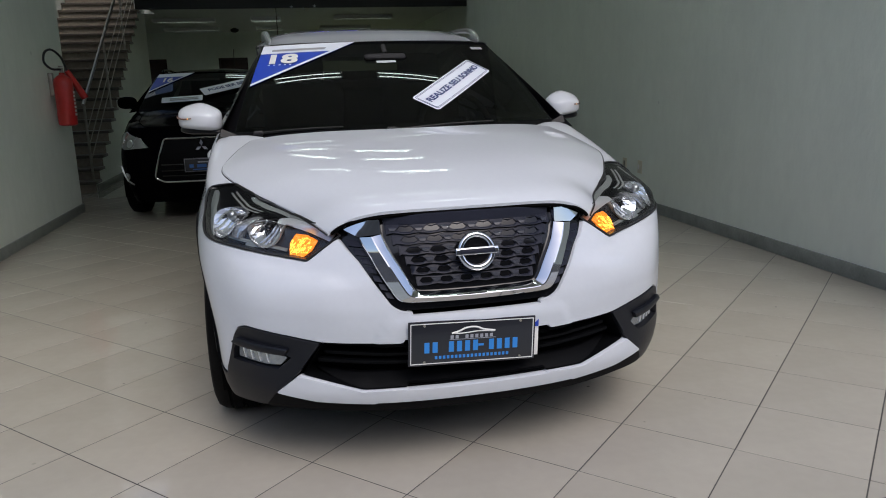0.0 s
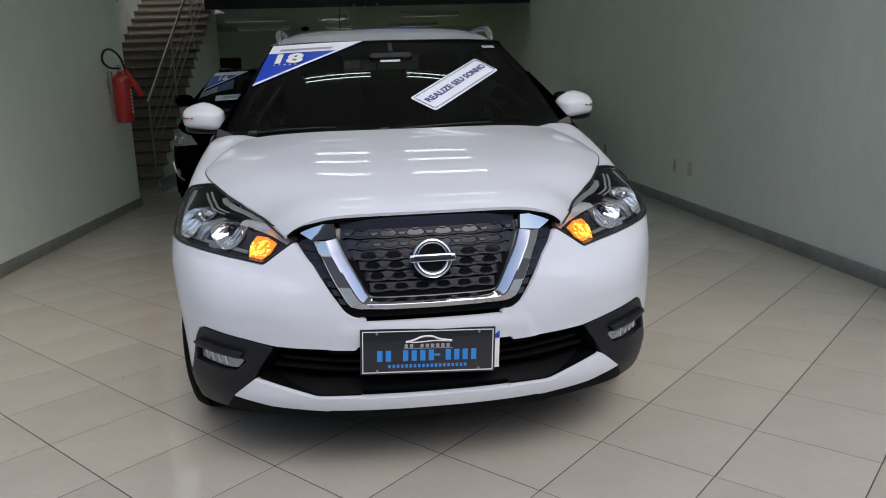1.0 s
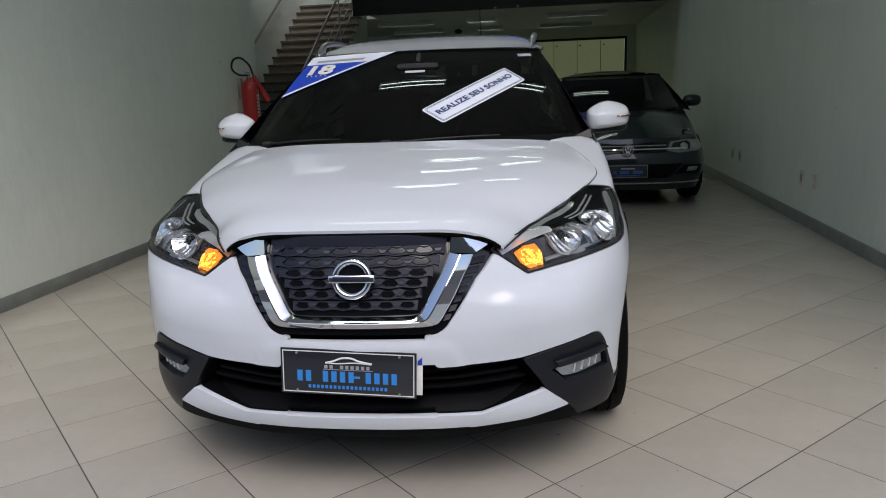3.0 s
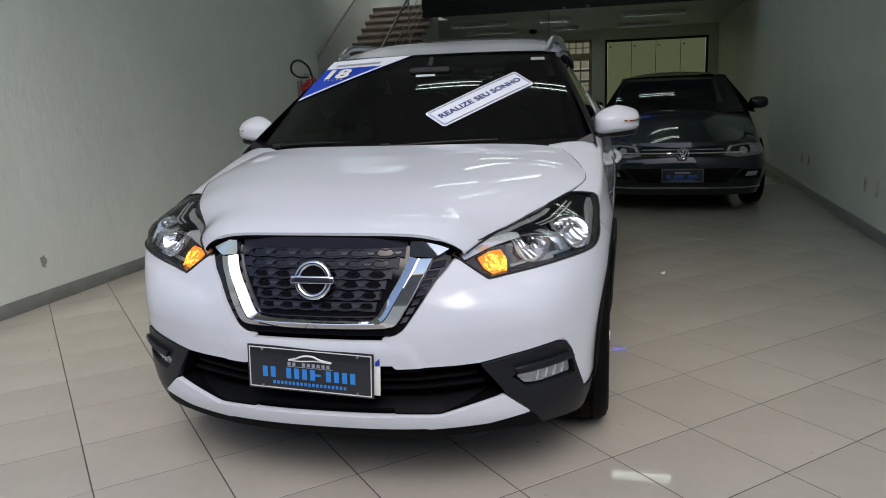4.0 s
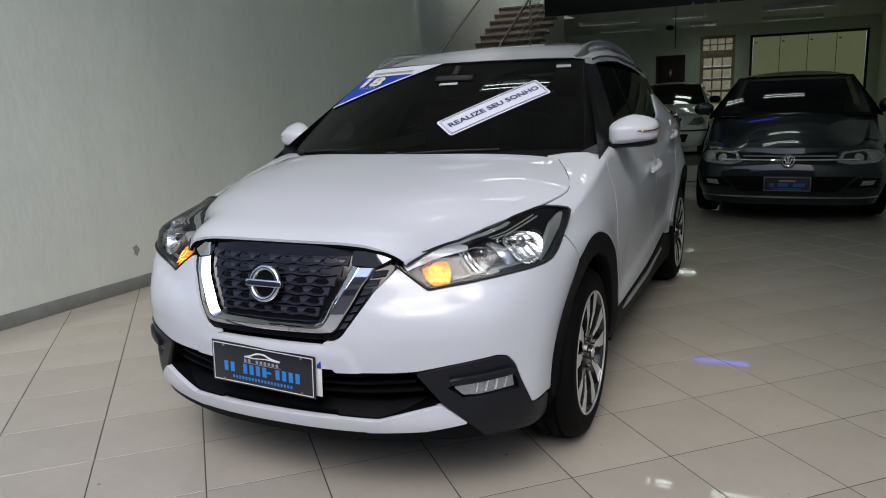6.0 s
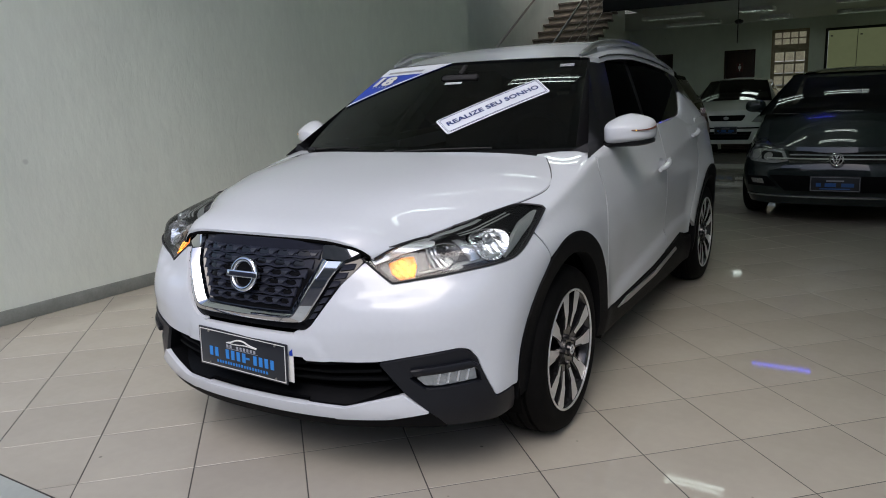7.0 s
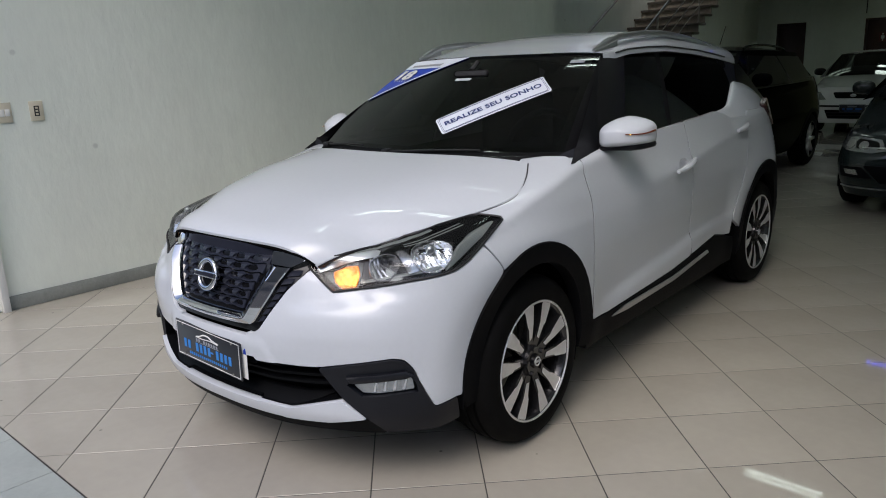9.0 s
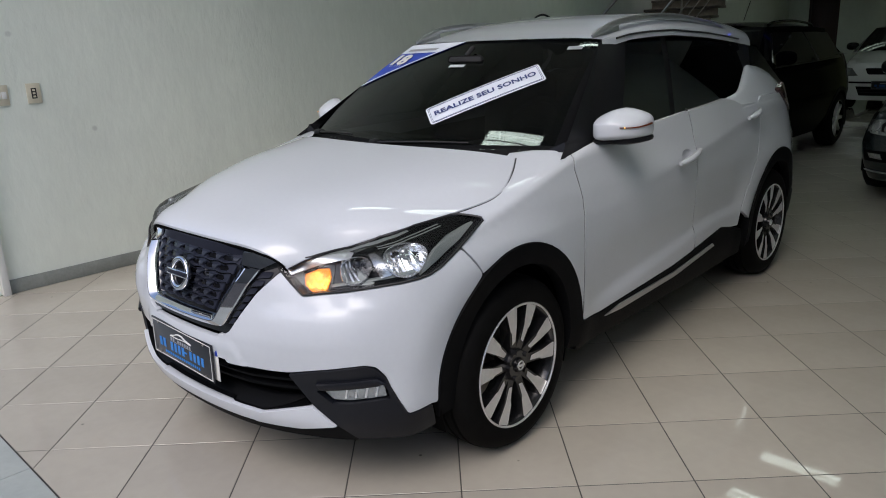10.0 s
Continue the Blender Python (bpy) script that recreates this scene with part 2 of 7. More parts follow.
def tube(bm, path, r, n=10, closed=False):
    """Sweeps a round section along a path; r may be a list."""
    path = [Vector(q) for q in path]
    k = len(path)
    rings = []
    up = Vector((0.123, 0.3, 0.95))
    for i, q in enumerate(path):
        d = (path[(i + 1) % k] - path[i - 1]) if closed or 0 < i < k - 1 else (path[1] - path[0] if i == 0 else path[-1] - path[-2])
        d.normalize()
        u = up - d * up.dot(d)
        u.normalize()
        up = u
        w = d.cross(u)
        rr = r[i] if isinstance(r, (list, tuple)) else r
        rings.append([bm.verts.new(q + (u * math.cos(a) + w * math.sin(a)) * rr) for a in [2 * math.pi * j / n for j in range(n)]])
    for i in range(k if closed else k - 1):
        A, B = rings[i], rings[(i + 1) % k]
        for j in range(n):
            bm.faces.new((A[j], A[(j + 1) % n], B[(j + 1) % n], B[j]))
    if not closed:
        bm.faces.new(rings[0][::-1]), bm.faces.new(rings[-1])
    return bm


def clip_poly(poly, axis, value, keep_less):
    """Cuts a flat convex outline at a line."""
    out = []
    for i, p in enumerate(poly):
        q = poly[(i + 1) % len(poly)]
        a, b = (p[axis] - value, q[axis] - value)
        if keep_less:
            a, b = -a, -b
        if a >= 0:
            out.append(p)
        if (a >= 0) != (b >= 0):
            t = a / (a - b)
            out.append((p[0] + (q[0] - p[0]) * t, p[1] + (q[1] - p[1]) * t))
    return out


def clip_rect(poly, x0, x1, y0, y1):
    for ax, v, less in ((0, x0, False), (0, x1, True), (1, y0, False), (1, y1, True)):
        if len(poly) < 3:
            return []
        poly = clip_poly(poly, ax, v, less)
    return poly


def slab(bm, poly, z0, z1, bev=0.0):
    """A flat piece with this outline; bev chamfers its upper edge."""
    n = len(poly)
    cx, cy = sum(p[0] for p in poly) / n, sum(p[1] for p in poly) / n
    rings = [[bm.verts.new((*p, z0)) for p in poly], [bm.verts.new((*p, z1 - bev)) for p in poly]]
    if bev:
        def inset(p):
            d = math.hypot(p[0] - cx, p[1] - cy)
            k = 1 - bev * 1.4 / max(d, 1e-6)
            return (cx + (p[0] - cx) * k, cy + (p[1] - cy) * k, z1)
        rings.append([bm.verts.new(inset(p)) for p in poly])
    for A, B in zip(rings, rings[1:]):
        for i in range(n):
            bm.faces.new((A[i], A[(i + 1) % n], B[(i + 1) % n], B[i]))
    bm.faces.new(rings[-1])
    return bm


def text_bm(body, size, depth, align="CENTER", bold=0.0):
    """Letters as a mesh in the xz plane, facing -y, centred on the origin."""
    cu = bpy.data.curves.new("letters", "FONT")
    cu.body, cu.size, cu.extrude, cu.align_x, cu.align_y, cu.offset = body, size, depth, align, "CENTER", bold
    cu.resolution_u = 3
    ob = bpy.data.objects.new("letters", cu)
    me = ob.to_mesh()
    bm = bmesh.new()
    bm.from_mesh(me)
    ob.to_mesh_clear()
    bpy.data.objects.remove(ob)
    bpy.data.curves.remove(cu)
    bm.transform(Matrix.Rotation(radians(90), 4, "X"))
    return bm

# ---- the showroom ----
# the hall stands slightly askew to the white car: its own axes are turned by ROOM
ROOM = pose(0, 0, 0, 0, 0, -1.95)
XL, XR, YF, YB = -2.82, 2.81, -1.289, 17.8      # side walls, front edge of the tiles, back wall
XL2, XR2, YS, YM = -4.38, 2.85, 5.72, 10.86     # stair recess, rear part, end of the near wall, upper floor's edge
XS = -2.96                                      # left end of the upper floor, beside the stairs
HC, HB = 5.2, 2.78                              # ceilings in front and in the rear


def room_solo(*args, **kw):
    ob = solo(*args, **kw)
    ob.matrix_world = ROOM
    return ob


def room_thing(name, label, category, m=Matrix(), group="", kind=""):
    return thing(name, label, category, ROOM @ m, group, kind)


def wall(name, lo, hi, label, m=M_PLASTER):
    return room_solo(name, bx(lo, hi), m, label, "wall", "structure", smooth=False)


wall_l = wall("wall_left", (XL - 0.2, -0.66, 0), (XL, YS, HC), "light grey-green textured plaster showroom side wall")
wall("wall_stair", (XL2 - 0.2, YS, 0), (XL2, 16.0, HC + 2), "light grey-green plaster wall beside the stairs")
wall("wall_stair_return", (XL2 - 0.2, YS - 0.2, 0), (XL - 0.2, YS - 0.003, HC), "plaster return of the stair recess")
wall("wall_right", (XR, -0.66, 0), (XR + 0.72, YM, HC), "light grey-green plaster side wall with power outlets")
wall("wall_right_rear", (XR2, YM, 0), (XR2 + 0.2, YB, HC), "plaster side wall of the rear showroom")
wall("wall_left_rear", (-4.9, 16.0, 0), (-4.7, YB, HC), "plaster wall of the rear showroom")
wall("ceiling", (XS, -0.66, HC), (XR2 + 0.2, YM + 0.3, HC + 0.2), "white painted ceiling of the front hall", M_CEIL)
wall("ceiling_side", (XL2 - 0.2, -0.66, HC), (XS - 0.003, 8.2, HC + 0.2), "white painted ceiling strip up to the stairwell", M_CEIL)
wall("ceiling_rear", (XS, YM + 0.12, HB), (XR2, YB, HB + 0.25), "white painted low ceiling of the rear showroom", M_CEIL)
wall("ceiling_stair", (-4.9, 12.9, HB), (XS - 0.003, YB, HB + 0.25), "white painted ceiling beyond the stairs", M_CEIL)
wall("wall_upper", (-4.9, 14.8, HB + 0.25), (XR2, 15.0, HC + 2), "plaster wall of the upper floor")
wall("ceiling_upper", (-4.9, YM + 0.3, HC + 1.0), (XR2 + 0.2, 15.0, HC + 1.2), "white ceiling of the upper floor", M_CEIL)

# the back wall with its doors and the glazed opening
bmw = bmesh.new()
for x0, x1, z0 in ((-4.9, -4.225, 0), (-4.225, -3.545, 2.12), (-3.545, -2.245, 0), (-2.245, -1.505, 2.12), (-1.505, -1.145, 0), (-1.145, -0.305, 2.54),
                   (-0.305, 0.035, 0), (0.035, 2.615, 2.50), (2.615, XR2 + 0.2, 0)):
    lo, hi = (x0, YB, z0), (x1, YB + 0.2, HB)
    box(bmw, lo, hi)
room_solo("wall_back", bmw, M_PLASTER, "light plaster back wall with doors and glazing", "wall", "structure", smooth=False)

# front of the building and street; the unseen header is set to limit the daylight
bmf = bmesh.new()
for lo, hi in (((XL - 1.6, -0.96, 0), (XL - 0.003, -0.663, 5.5)), ((XR + 0.003, -0.96, 0), (XR + 2.0, -0.663, 5.5)), ((XL - 0.003, -0.96, 4.6), (XR + 0.003, -0.663, 5.5))):
    box(bmf, lo, hi, 0.01)
room_solo("wall_front", bmf, M_PLASTER, "plaster street front of the showroom above its open entrance", "wall", "structure", smooth=False)
room_solo("ground", bx((-60, -60, -0.5), (60, 40, -0.03)), M_ASPHALT, "grey asphalt street ground", "ground", "structure", smooth=False)

# skirting boards
for nm, lo, hi in (("baseboard", (XL, -0.655, 0), (XL + 0.016, YS, 0.092)), ("baseboard", (XL - 0.2, YS, 0), (XL + 0.016, YS + 0.016, 0.092)),
                   ("baseboard", (XR - 0.016, -0.655, 0), (XR, YM, 0.098)), ("baseboard", (XR - 0.016, YM, 0), (XR2 - 0.016, YM + 0.016, 0.098)),
                   ("baseboard", (XR2 - 0.016, YM + 0.016, 0), (XR2, YB, 0.098))):
    room_solo(nm, bx(lo, hi, 0.004), M_BASE, "grey-green stone skirting board along the wall", "baseboard", "structure")

# the upper floor's edge with its black sign board
room_solo("upper_floor_edge", bx((XS, YM + 0.003, HB - 0.12), (XR2, YM + 0.12, HC - 0.003)), M_CEIL, "edge beam of the upper floor", "beam", "structure", smooth=False)

# stairs: stone steps on a plastered flank
RISE, TREAD, STAIR_Y, SX0, SX1, NSTEP = 0.152, 0.2525, 7.38, XL2 + 0.003, -3.05, 20
stairs = room_thing("staircase", "straight stone staircase with plastered flank rising to the upper floor", "stairs", kind="structure")
bmk = bmesh.new()
flank = [(STAIR_Y + 0.04, 0)]
for i in range(NSTEP):
    flank += [(STAIR_Y + 0.04 + i * TREAD, (i + 1) * RISE - 0.045), (STAIR_Y + 0.04 + (i + 1) * TREAD, (i + 1) * RISE - 0.045)]
flank += [(STAIR_Y + 0.04 + NSTEP * TREAD, 0)]
va, vb = [[bmk.verts.new((x, *p)) for p in flank] for x in (SX0 + 0.002, SX1 - 0.03)]
for i in range(len(flank)):
    j = (i + 1) % len(flank)
    bmk.faces.new((va[i], va[j], vb[j], vb[i]))
bmk.faces.new(va[::-1]), bmk.faces.new(vb)
part("flank", bmk, M_PLASTER, stairs, "light plaster flank", smooth=False)
for i in range(NSTEP):
    y0, z1 = STAIR_Y + i * TREAD, (i + 1) * RISE
    part("tread", bx((SX0, y0 - 0.02, z1 - 0.04), (SX1, y0 + TREAD + 0.035, z1), 0.006), M_TREAD, stairs)
    part("riser", bx((SX0, y0 + 0.018, z1 - RISE), (SX1 - 0.02, y0 + 0.038, z1 - 0.04)), M_STEP, stairs, smooth=False)
room_solo("baseboard", bx((SX1 - 0.027, STAIR_Y + 0.1, 0), (SX1 - 0.012, STAIR_Y + NSTEP * TREAD, 0.095), 0.004), M_BASE, "grey stone skirting along the stair flank", "baseboard", "structure")


# a chipped spot in the side wall's plaster
chip = bmesh.new()
ring = [chip.verts.new((XL + .0015, 1.116 + .026 * math.cos(a) * (1 + .25 * math.sin(3 * a + 1)), .283 + .040 * math.sin(a) * (1 + .2 * math.cos(5 * a)))) for a in np.linspace(0, 2 * math.pi, 25)[:-1]]
inner = [chip.verts.new((XL + .0004, 1.116 + (v.co.y - 1.116) * .8, .283 + (v.co.z - .283) * .8)) for v in ring]
for i in range(24):
    chip.faces.new((ring[i], ring[(i + 1) % 24], inner[(i + 1) % 24], inner[i]))
chip.faces.new(inner)
bmesh.ops.recalc_face_normals(chip, faces=chip.faces)
part("chipped_spot", chip, M_CHIP, wall_l, "dark chipped spot in the plaster")
# ---- the white compact SUV: its skin as one wrapped surface, w(s, v): s runs round the car from the nose, v runs up ----
def smooth01(a, b, t):
    t = np.clip((np.asarray(t, float) - a) / (b - a), 0, 1)
    return t * t * (3 - 2 * t)


PLAN = np.array([(0, -.838), (.13, -.835), (.26, -.822), (.38, -.797), (.49, -.762), (.60, -.712), (.69, -.652), (.76, -.575), (.81, -.48), (.84, -.36),
                 (.855, -.2), (.865, 0), (.872, .3), (.876, .7), (.88, 1.2), (.88, 1.8), (.878, 2.3), (.872, 2.65), (.845, 2.95), (.77, 3.22), (.62, 3.37), (.4, 3.42), (0, 3.44)])


def _dense(pts, n=24):
    q = [(2 * pts[0] - pts[1]), *pts, (2 * pts[-1] - pts[-2])]
    q[0] = np.array((-pts[1][0], pts[1][1]))
    out = []
    for i in range(1, len(q) - 2):
        a, b, c, d = q[i - 1:i + 3]
        for t in np.arange(n) / n:
            out.append(0.5 * (2 * b + (c - a) * t + (2 * a - 5 * b + 4 * c - d) * t * t + (3 * b - a - 3 * c + d) * t ** 3))
    return np.array(out + [pts[-1]])


_C = _dense(PLAN)
_L = np.concatenate([[0], np.cumsum(np.linalg.norm(np.diff(_C, axis=0), axis=1))])
_T = np.gradient(_C, axis=0)
_T /= np.linalg.norm(_T, axis=1)[:, None]
S_END = _L[-1]


def s_at_y(y):
    """s of the flank at this y."""
    return float(np.interp(y, _C[:, 1], _L))


def shoulder(a):
    """The height at which the skin rolls over into hood, wing and window line."""
    return np.interp(a, (0, .33, .45, .55, .70, .85, 1.0, 1.15, 1.27, 1.5, 1.8, 2.35, 3.05, 3.75, 4.35, 4.9),
                     (.90, .88, .82, .79, .78, .79, .81, .84, .865, .925, 1.0, 1.06, 1.10, 1.16, 1.2, 1.0))


def w(s, v, off=0.0):
    """The skin's point at (s, v), raised by off."""
    s, v = np.asarray(s, float), np.asarray(v, float)
    sg, a = np.where(s < 0, -1.0, 1.0), np.abs(s)
    x, y = np.interp(a, _L, _C[:, 0]), np.interp(a, _L, _C[:, 1])
    tx, ty = np.interp(a, _L, _T[:, 0]), np.interp(a, _L, _T[:, 1])
    nx, ny = ty, -tx
    zs = shoulder(a)
    over = np.maximum(v - zs, 0)
    z = np.minimum(v, zs) + 0.035 * (1 - np.exp(-over / 0.035)) + 0.16 * over
    inward = over - 0.035 * (1 - np.exp(-over / 0.035))
    zz = np.minimum(v, zs)
    front = np.interp(zz, (.18, .24, .30, .36, .45, .52, .573, .65, .713, .75, .80, .85, .92), (-.075, -.035, -.012, -.012, -.008, 0, 0, -.014, -.030, -.040, -.060, -.085, -.125))
    front = front * (1 + 1.1 * smooth01(0.15, 0.62, a) * smooth01(.56, .70, zz))
    side = np.interp(zz, (.18, .26, .34, .45, .55, .68, .80, .90, .98, 1.05, 1.15, 1.25), (-.07, -.035, -.018, -.014, -.008, 0, -.002, -.016, -.036, -.052, -.078, -.11))
    # doors: drawn in towards a line above the sill, and a crease that rises under the handles
    doors = smooth01(.40, .75, y) * (1 - smooth01(1.95, 2.12, y))
    low = np.minimum(.430 + .112 * (y - .52), .556)
    draw = np.where(zz > low, 1 - smooth01(0, .32, zz - low), 1 - smooth01(0, .05, low - zz))
    side = side - 0.016 * doors * draw
    rise = zz - (.855 + .112 * (y - .92))
    side = side + 0.015 * smooth01(.55, 1.25, y) * np.exp(-np.sqrt(rise ** 2 + .00005) / np.where(rise > 0, .13, .045)) * (1 - smooth01(2.5, 3.0, y))
    # flared arches
    for ay in (-.06, 2.555):
        r = np.hypot(y - ay, zz - .33)
        side = side + 0.016 * np.exp(-((r - .46) / .09) ** 2)
    side = side - 0.030 * (1 - smooth01(-.35, .25, y)) * smooth01(.74, .9, zz)
    # a ledge under the headlamps and the raised field round the number plate
    zl = .668 + .13 * (a - .46)
    front = front + 0.011 * (1 - smooth01(zl - .005, zl + .005, v)) * smooth01(zl - .17, zl - .02, v) * smooth01(.36, .50, a)
    front = front + 0.007 * (1 - smooth01(.270, .290, a - .55 * (.545 - np.minimum(v, .545)))) * (1 - smooth01(.532, .548, v)) * smooth01(.40, .44, v)
    rear = np.interp(zz, (.18, .3, .5, .8, 1.0, 1.15), (-.08, -.02, 0, -.03, -.08, -.14))
    k = smooth01(0.62, 1.0, a)
    kr = smooth01(4.15, 4.6, a)
    d = front * (1 - k) + side * k * (1 - kr) + rear * kr + off - inward
    return np.stack([(x + nx * d) * sg, y + ny * d, z], -1)


def rounded(poly, r=0.02, n=4):
    """Rounds an outline's corners."""
    out = []
    k = len(poly)
    for i in range(k):
        a, b, c = [Vector((*poly[(i + j) % k], 0)) for j in (-1, 0, 1)]
        p = b + (a - b).normalized() * min(r, (a - b).length * 0.45)
        q = b + (c - b).normalized() * min(r, (c - b).length * 0.45)
        for j in range(n + 1):
            t = j / n
            v = p * (1 - t) ** 2 + b * 2 * t * (1 - t) + q * t * t
            out.append((v.x, v.y))
    return out


def dense_loop(poly, step):
    out = []
    for i, p in enumerate(poly):
        q = poly[(i + 1) % len(poly)]
        n = max(1, round(math.hypot(q[0] - p[0], q[1] - p[1]) / step))
        out += [(p[0] + (q[0] - p[0]) * j / n, p[1] + (q[1] - p[1]) * j / n) for j in range(n)]
    return out


def inside(poly, pts):
    """Which points lie within an outline."""
    x, y = pts[:, 0], pts[:, 1]
    r = np.zeros(len(pts), bool)
    for (x0, y0), (x1, y1) in zip(poly, poly[1:] + poly[:1]):
        if y0 != y1:
            r ^= ((y0 > y) != (y1 > y)) & (x < (x1 - x0) * (y - y0) / (y1 - y0) + x0)
    return r


from mathutils.geometry import delaunay_2d_cdt


def patch(poly, f, step=0.025, skirt=0.012, holes=(), flip=False, lip=0.0015, bm=None):
    """A sheet with this outline in (u, v), laid on the surface f(u, v, off), its edges turned in by skirt."""
    bm = bmesh.new() if bm is None else bm
    before = set(bm.faces)
    loops = [dense_loop(list(poly), step)] + [dense_loop(list(hh), step) for hh in holes]
    pts, edges = [], []
    for lp in loops:
        k = len(pts)
        pts += lp
        edges += [(k + i, k + (i + 1) % len(lp)) for i in range(len(lp))]
    arr = np.array(loops[0])
    lo, hi = arr.min(0), arr.max(0)
    gx, gy = np.meshgrid(np.arange(lo[0] + step / 2, hi[0], step), np.arange(lo[1] + step / 2, hi[1], step))
    grid = np.stack([gx.ravel(), gy.ravel()], 1)
    if len(grid):
        keep = inside(loops[0], grid)
        for hh in loops[1:]:
            keep &= ~inside(hh, grid)
        allb = np.array(pts)
        grid = grid[keep]
        if len(grid):
            near = np.min(np.linalg.norm(grid[:, None] - allb[None], axis=2), axis=1)
            pts += [tuple(p) for p in grid[near > step * 0.55]]
    r = delaunay_2d_cdt([Vector(p) for p in pts], edges, [], 0, 1e-7)
    v2, faces = np.array([tuple(p) for p in r[0]]), np.array([list(t) for t in r[2]])
    cen = v2[faces].mean(1)
    keep = inside(loops[0], cen)
    for hh in loops[1:]:
        keep &= ~inside(hh, cen)
    faces = faces[keep]
    xyz = f(v2[:, 0], v2[:, 1], 0.0)
    vs = [bm.verts.new(p) for p in xyz]
    for t in faces:
        try:
            bm.faces.new([vs[i] for i in (t[::-1] if flip else t)])
        except ValueError:
            pass
    if skirt:
        back = {}
        for i, orig in enumerate(r[3]):
            for o in orig:
                back[o] = i
        k = 0
        for li, lp in enumerate(loops):
            n = len(lp)
            a = np.array(lp)
            d = np.roll(a, -1, 0) - np.roll(a, 1, 0)
            d /= np.maximum(np.linalg.norm(d, axis=1), 1e-9)[:, None]
            nrm = np.stack([d[:, 1], -d[:, 0]], 1)
            area = np.sum(a[:, 0] * np.roll(a[:, 1], -1) - np.roll(a[:, 0], -1) * a[:, 1])
            if (area < 0) != (li > 0):
                nrm = -nrm
            ring = [vs[back.get(k + i, k + i)] for i in range(n)]
            for grow, depth in ((lip, -0.003), (lip * 1.2, -skirt)):
                q = a + nrm * grow
                nxt = [bm.verts.new(p) for p in f(q[:, 0], q[:, 1], depth)]
                for i in range(n):
                    j = (i + 1) % n
                    fc = (ring[i], nxt[i], nxt[j], ring[j])
                    try:
                        bm.faces.new(fc if flip == (area > 0) else fc[::-1])
                    except ValueError:
                        pass
                ring = nxt
            k += n
    made = [q for q in bm.faces if q not in before]
    bmesh.ops.recalc_face_normals(bm, faces=made)
    u0, v0 = v2[faces[:, 0]].T
    out = f(u0, v0, 0.01) - f(u0, v0, 0.0)
    tri = np.array([[tuple(vs[i].co) for i in t] for t in faces])
    nrm = np.cross(tri[:, 1] - tri[:, 0], tri[:, 2] - tri[:, 0])
    want = float(np.sum(nrm * out))
    big = int(np.argmax(np.linalg.norm(nrm, axis=1)))
    lead = next((q for q in made if {vs[i] for i in faces[big]} == set(q.verts)), None)
    if lead is not None and abs(want) > 1e-12:
        lead.normal_update()
        if (lead.normal.dot(Vector(nrm[big])) > 0) != (want > 0):
            bmesh.ops.reverse_faces(bm, faces=made)
    loose = [v for v in bm.verts if not v.link_faces]
    bmesh.ops.delete(bm, geom=loose, context="VERTS")
    return bm


def skin(sg=1, off=0.0):
    """The skin of one flank as a surface for patch()."""
    return lambda s, v, d: w(np.abs(s) * sg, v, off + d) if sg < 0 else w(s, v, off + d)


def spoint(s, v, off=0.0):
    return Vector(w(np.array(s), np.array(v), off).tolist())


AXF, AXR = -0.012, 2.553
SF, SR = 1.420, s_at_y(2.553) + 0.02
ARCH = (0.418, 0.446, 0.342)       # half length, height and centre height of the wheel arches


def arch(sc, k=1.0, a0=200, a1=-20, n=26, grow=0.0):
    """Points of a wheel arch from front foot to rear foot."""
    half = ARCH[0] - (0.015 if sc == SF else 0)
    return [(sc + (half * k + grow) * math.cos(radians(a)), ARCH[2] + (ARCH[1] * k + grow) * math.sin(radians(a))) for a in np.linspace(a0, a1, n)]


car = thing("compact_suv", "white compact SUV with blinking indicators and windscreen stickers", "car")

# --- front bumper ---
HL_LOW = [(0.437, .792), (0.55, .720), (0.70, .737), (0.846, .759), (0.96, .773), (1.006, .781), (1.048, .796), (1.139, .834), (1.18, .855)]
half = [(0.0, .563), (0.205, .5605), (0.245, .565), (0.272, .582), (0.374, .716), (0.447, .781), (0.470, .768), (0.548, .713), (0.70, .730), (0.846, .752), (0.96, .766), (1.006, .774), (1.05, .789), (1.12, .820), (1.143, .829), (1.212, .730)]
half += [p for p in arch(SF, 1.0, 115, 182, 14) if p[0] < 1.205]
half += [(0.992, .332), (0.90, .322), (0.872, .375), (0.850, .420), (0.832, .468), (0.802, .503), (0.765, .512), (0.700, .506), (0.600, .492), (0.500, .474), (0.43, .470), (0.24, .465), (0.0, .466)]
full = rounded(half[1:-1], 0.012) + rounded([(-x, y) for x, y in half[1:-1][::-1]], 0.012)
part("front_bumper", patch(full, skin(), 0.016, 0.02), M_WHITE, car, "glossy white bumper")

# --- grille: recessed lattice, chrome U, slatted side strips ---
GR = [(0.262, .872), (0.400, .850), (0.452, .796), (0.372, .714), (0.288, .590), (0.264, .569), (0.225, .555)]
gr_full = rounded(GR, 0.012) + rounded([(-x, y) for x, y in GR[::-1]], 0.012)
grille = part("grille", patch(gr_full, skin(1, -0.012), 0.03, 0.05), M_GLOSSBLACK, car, "black grille surround")
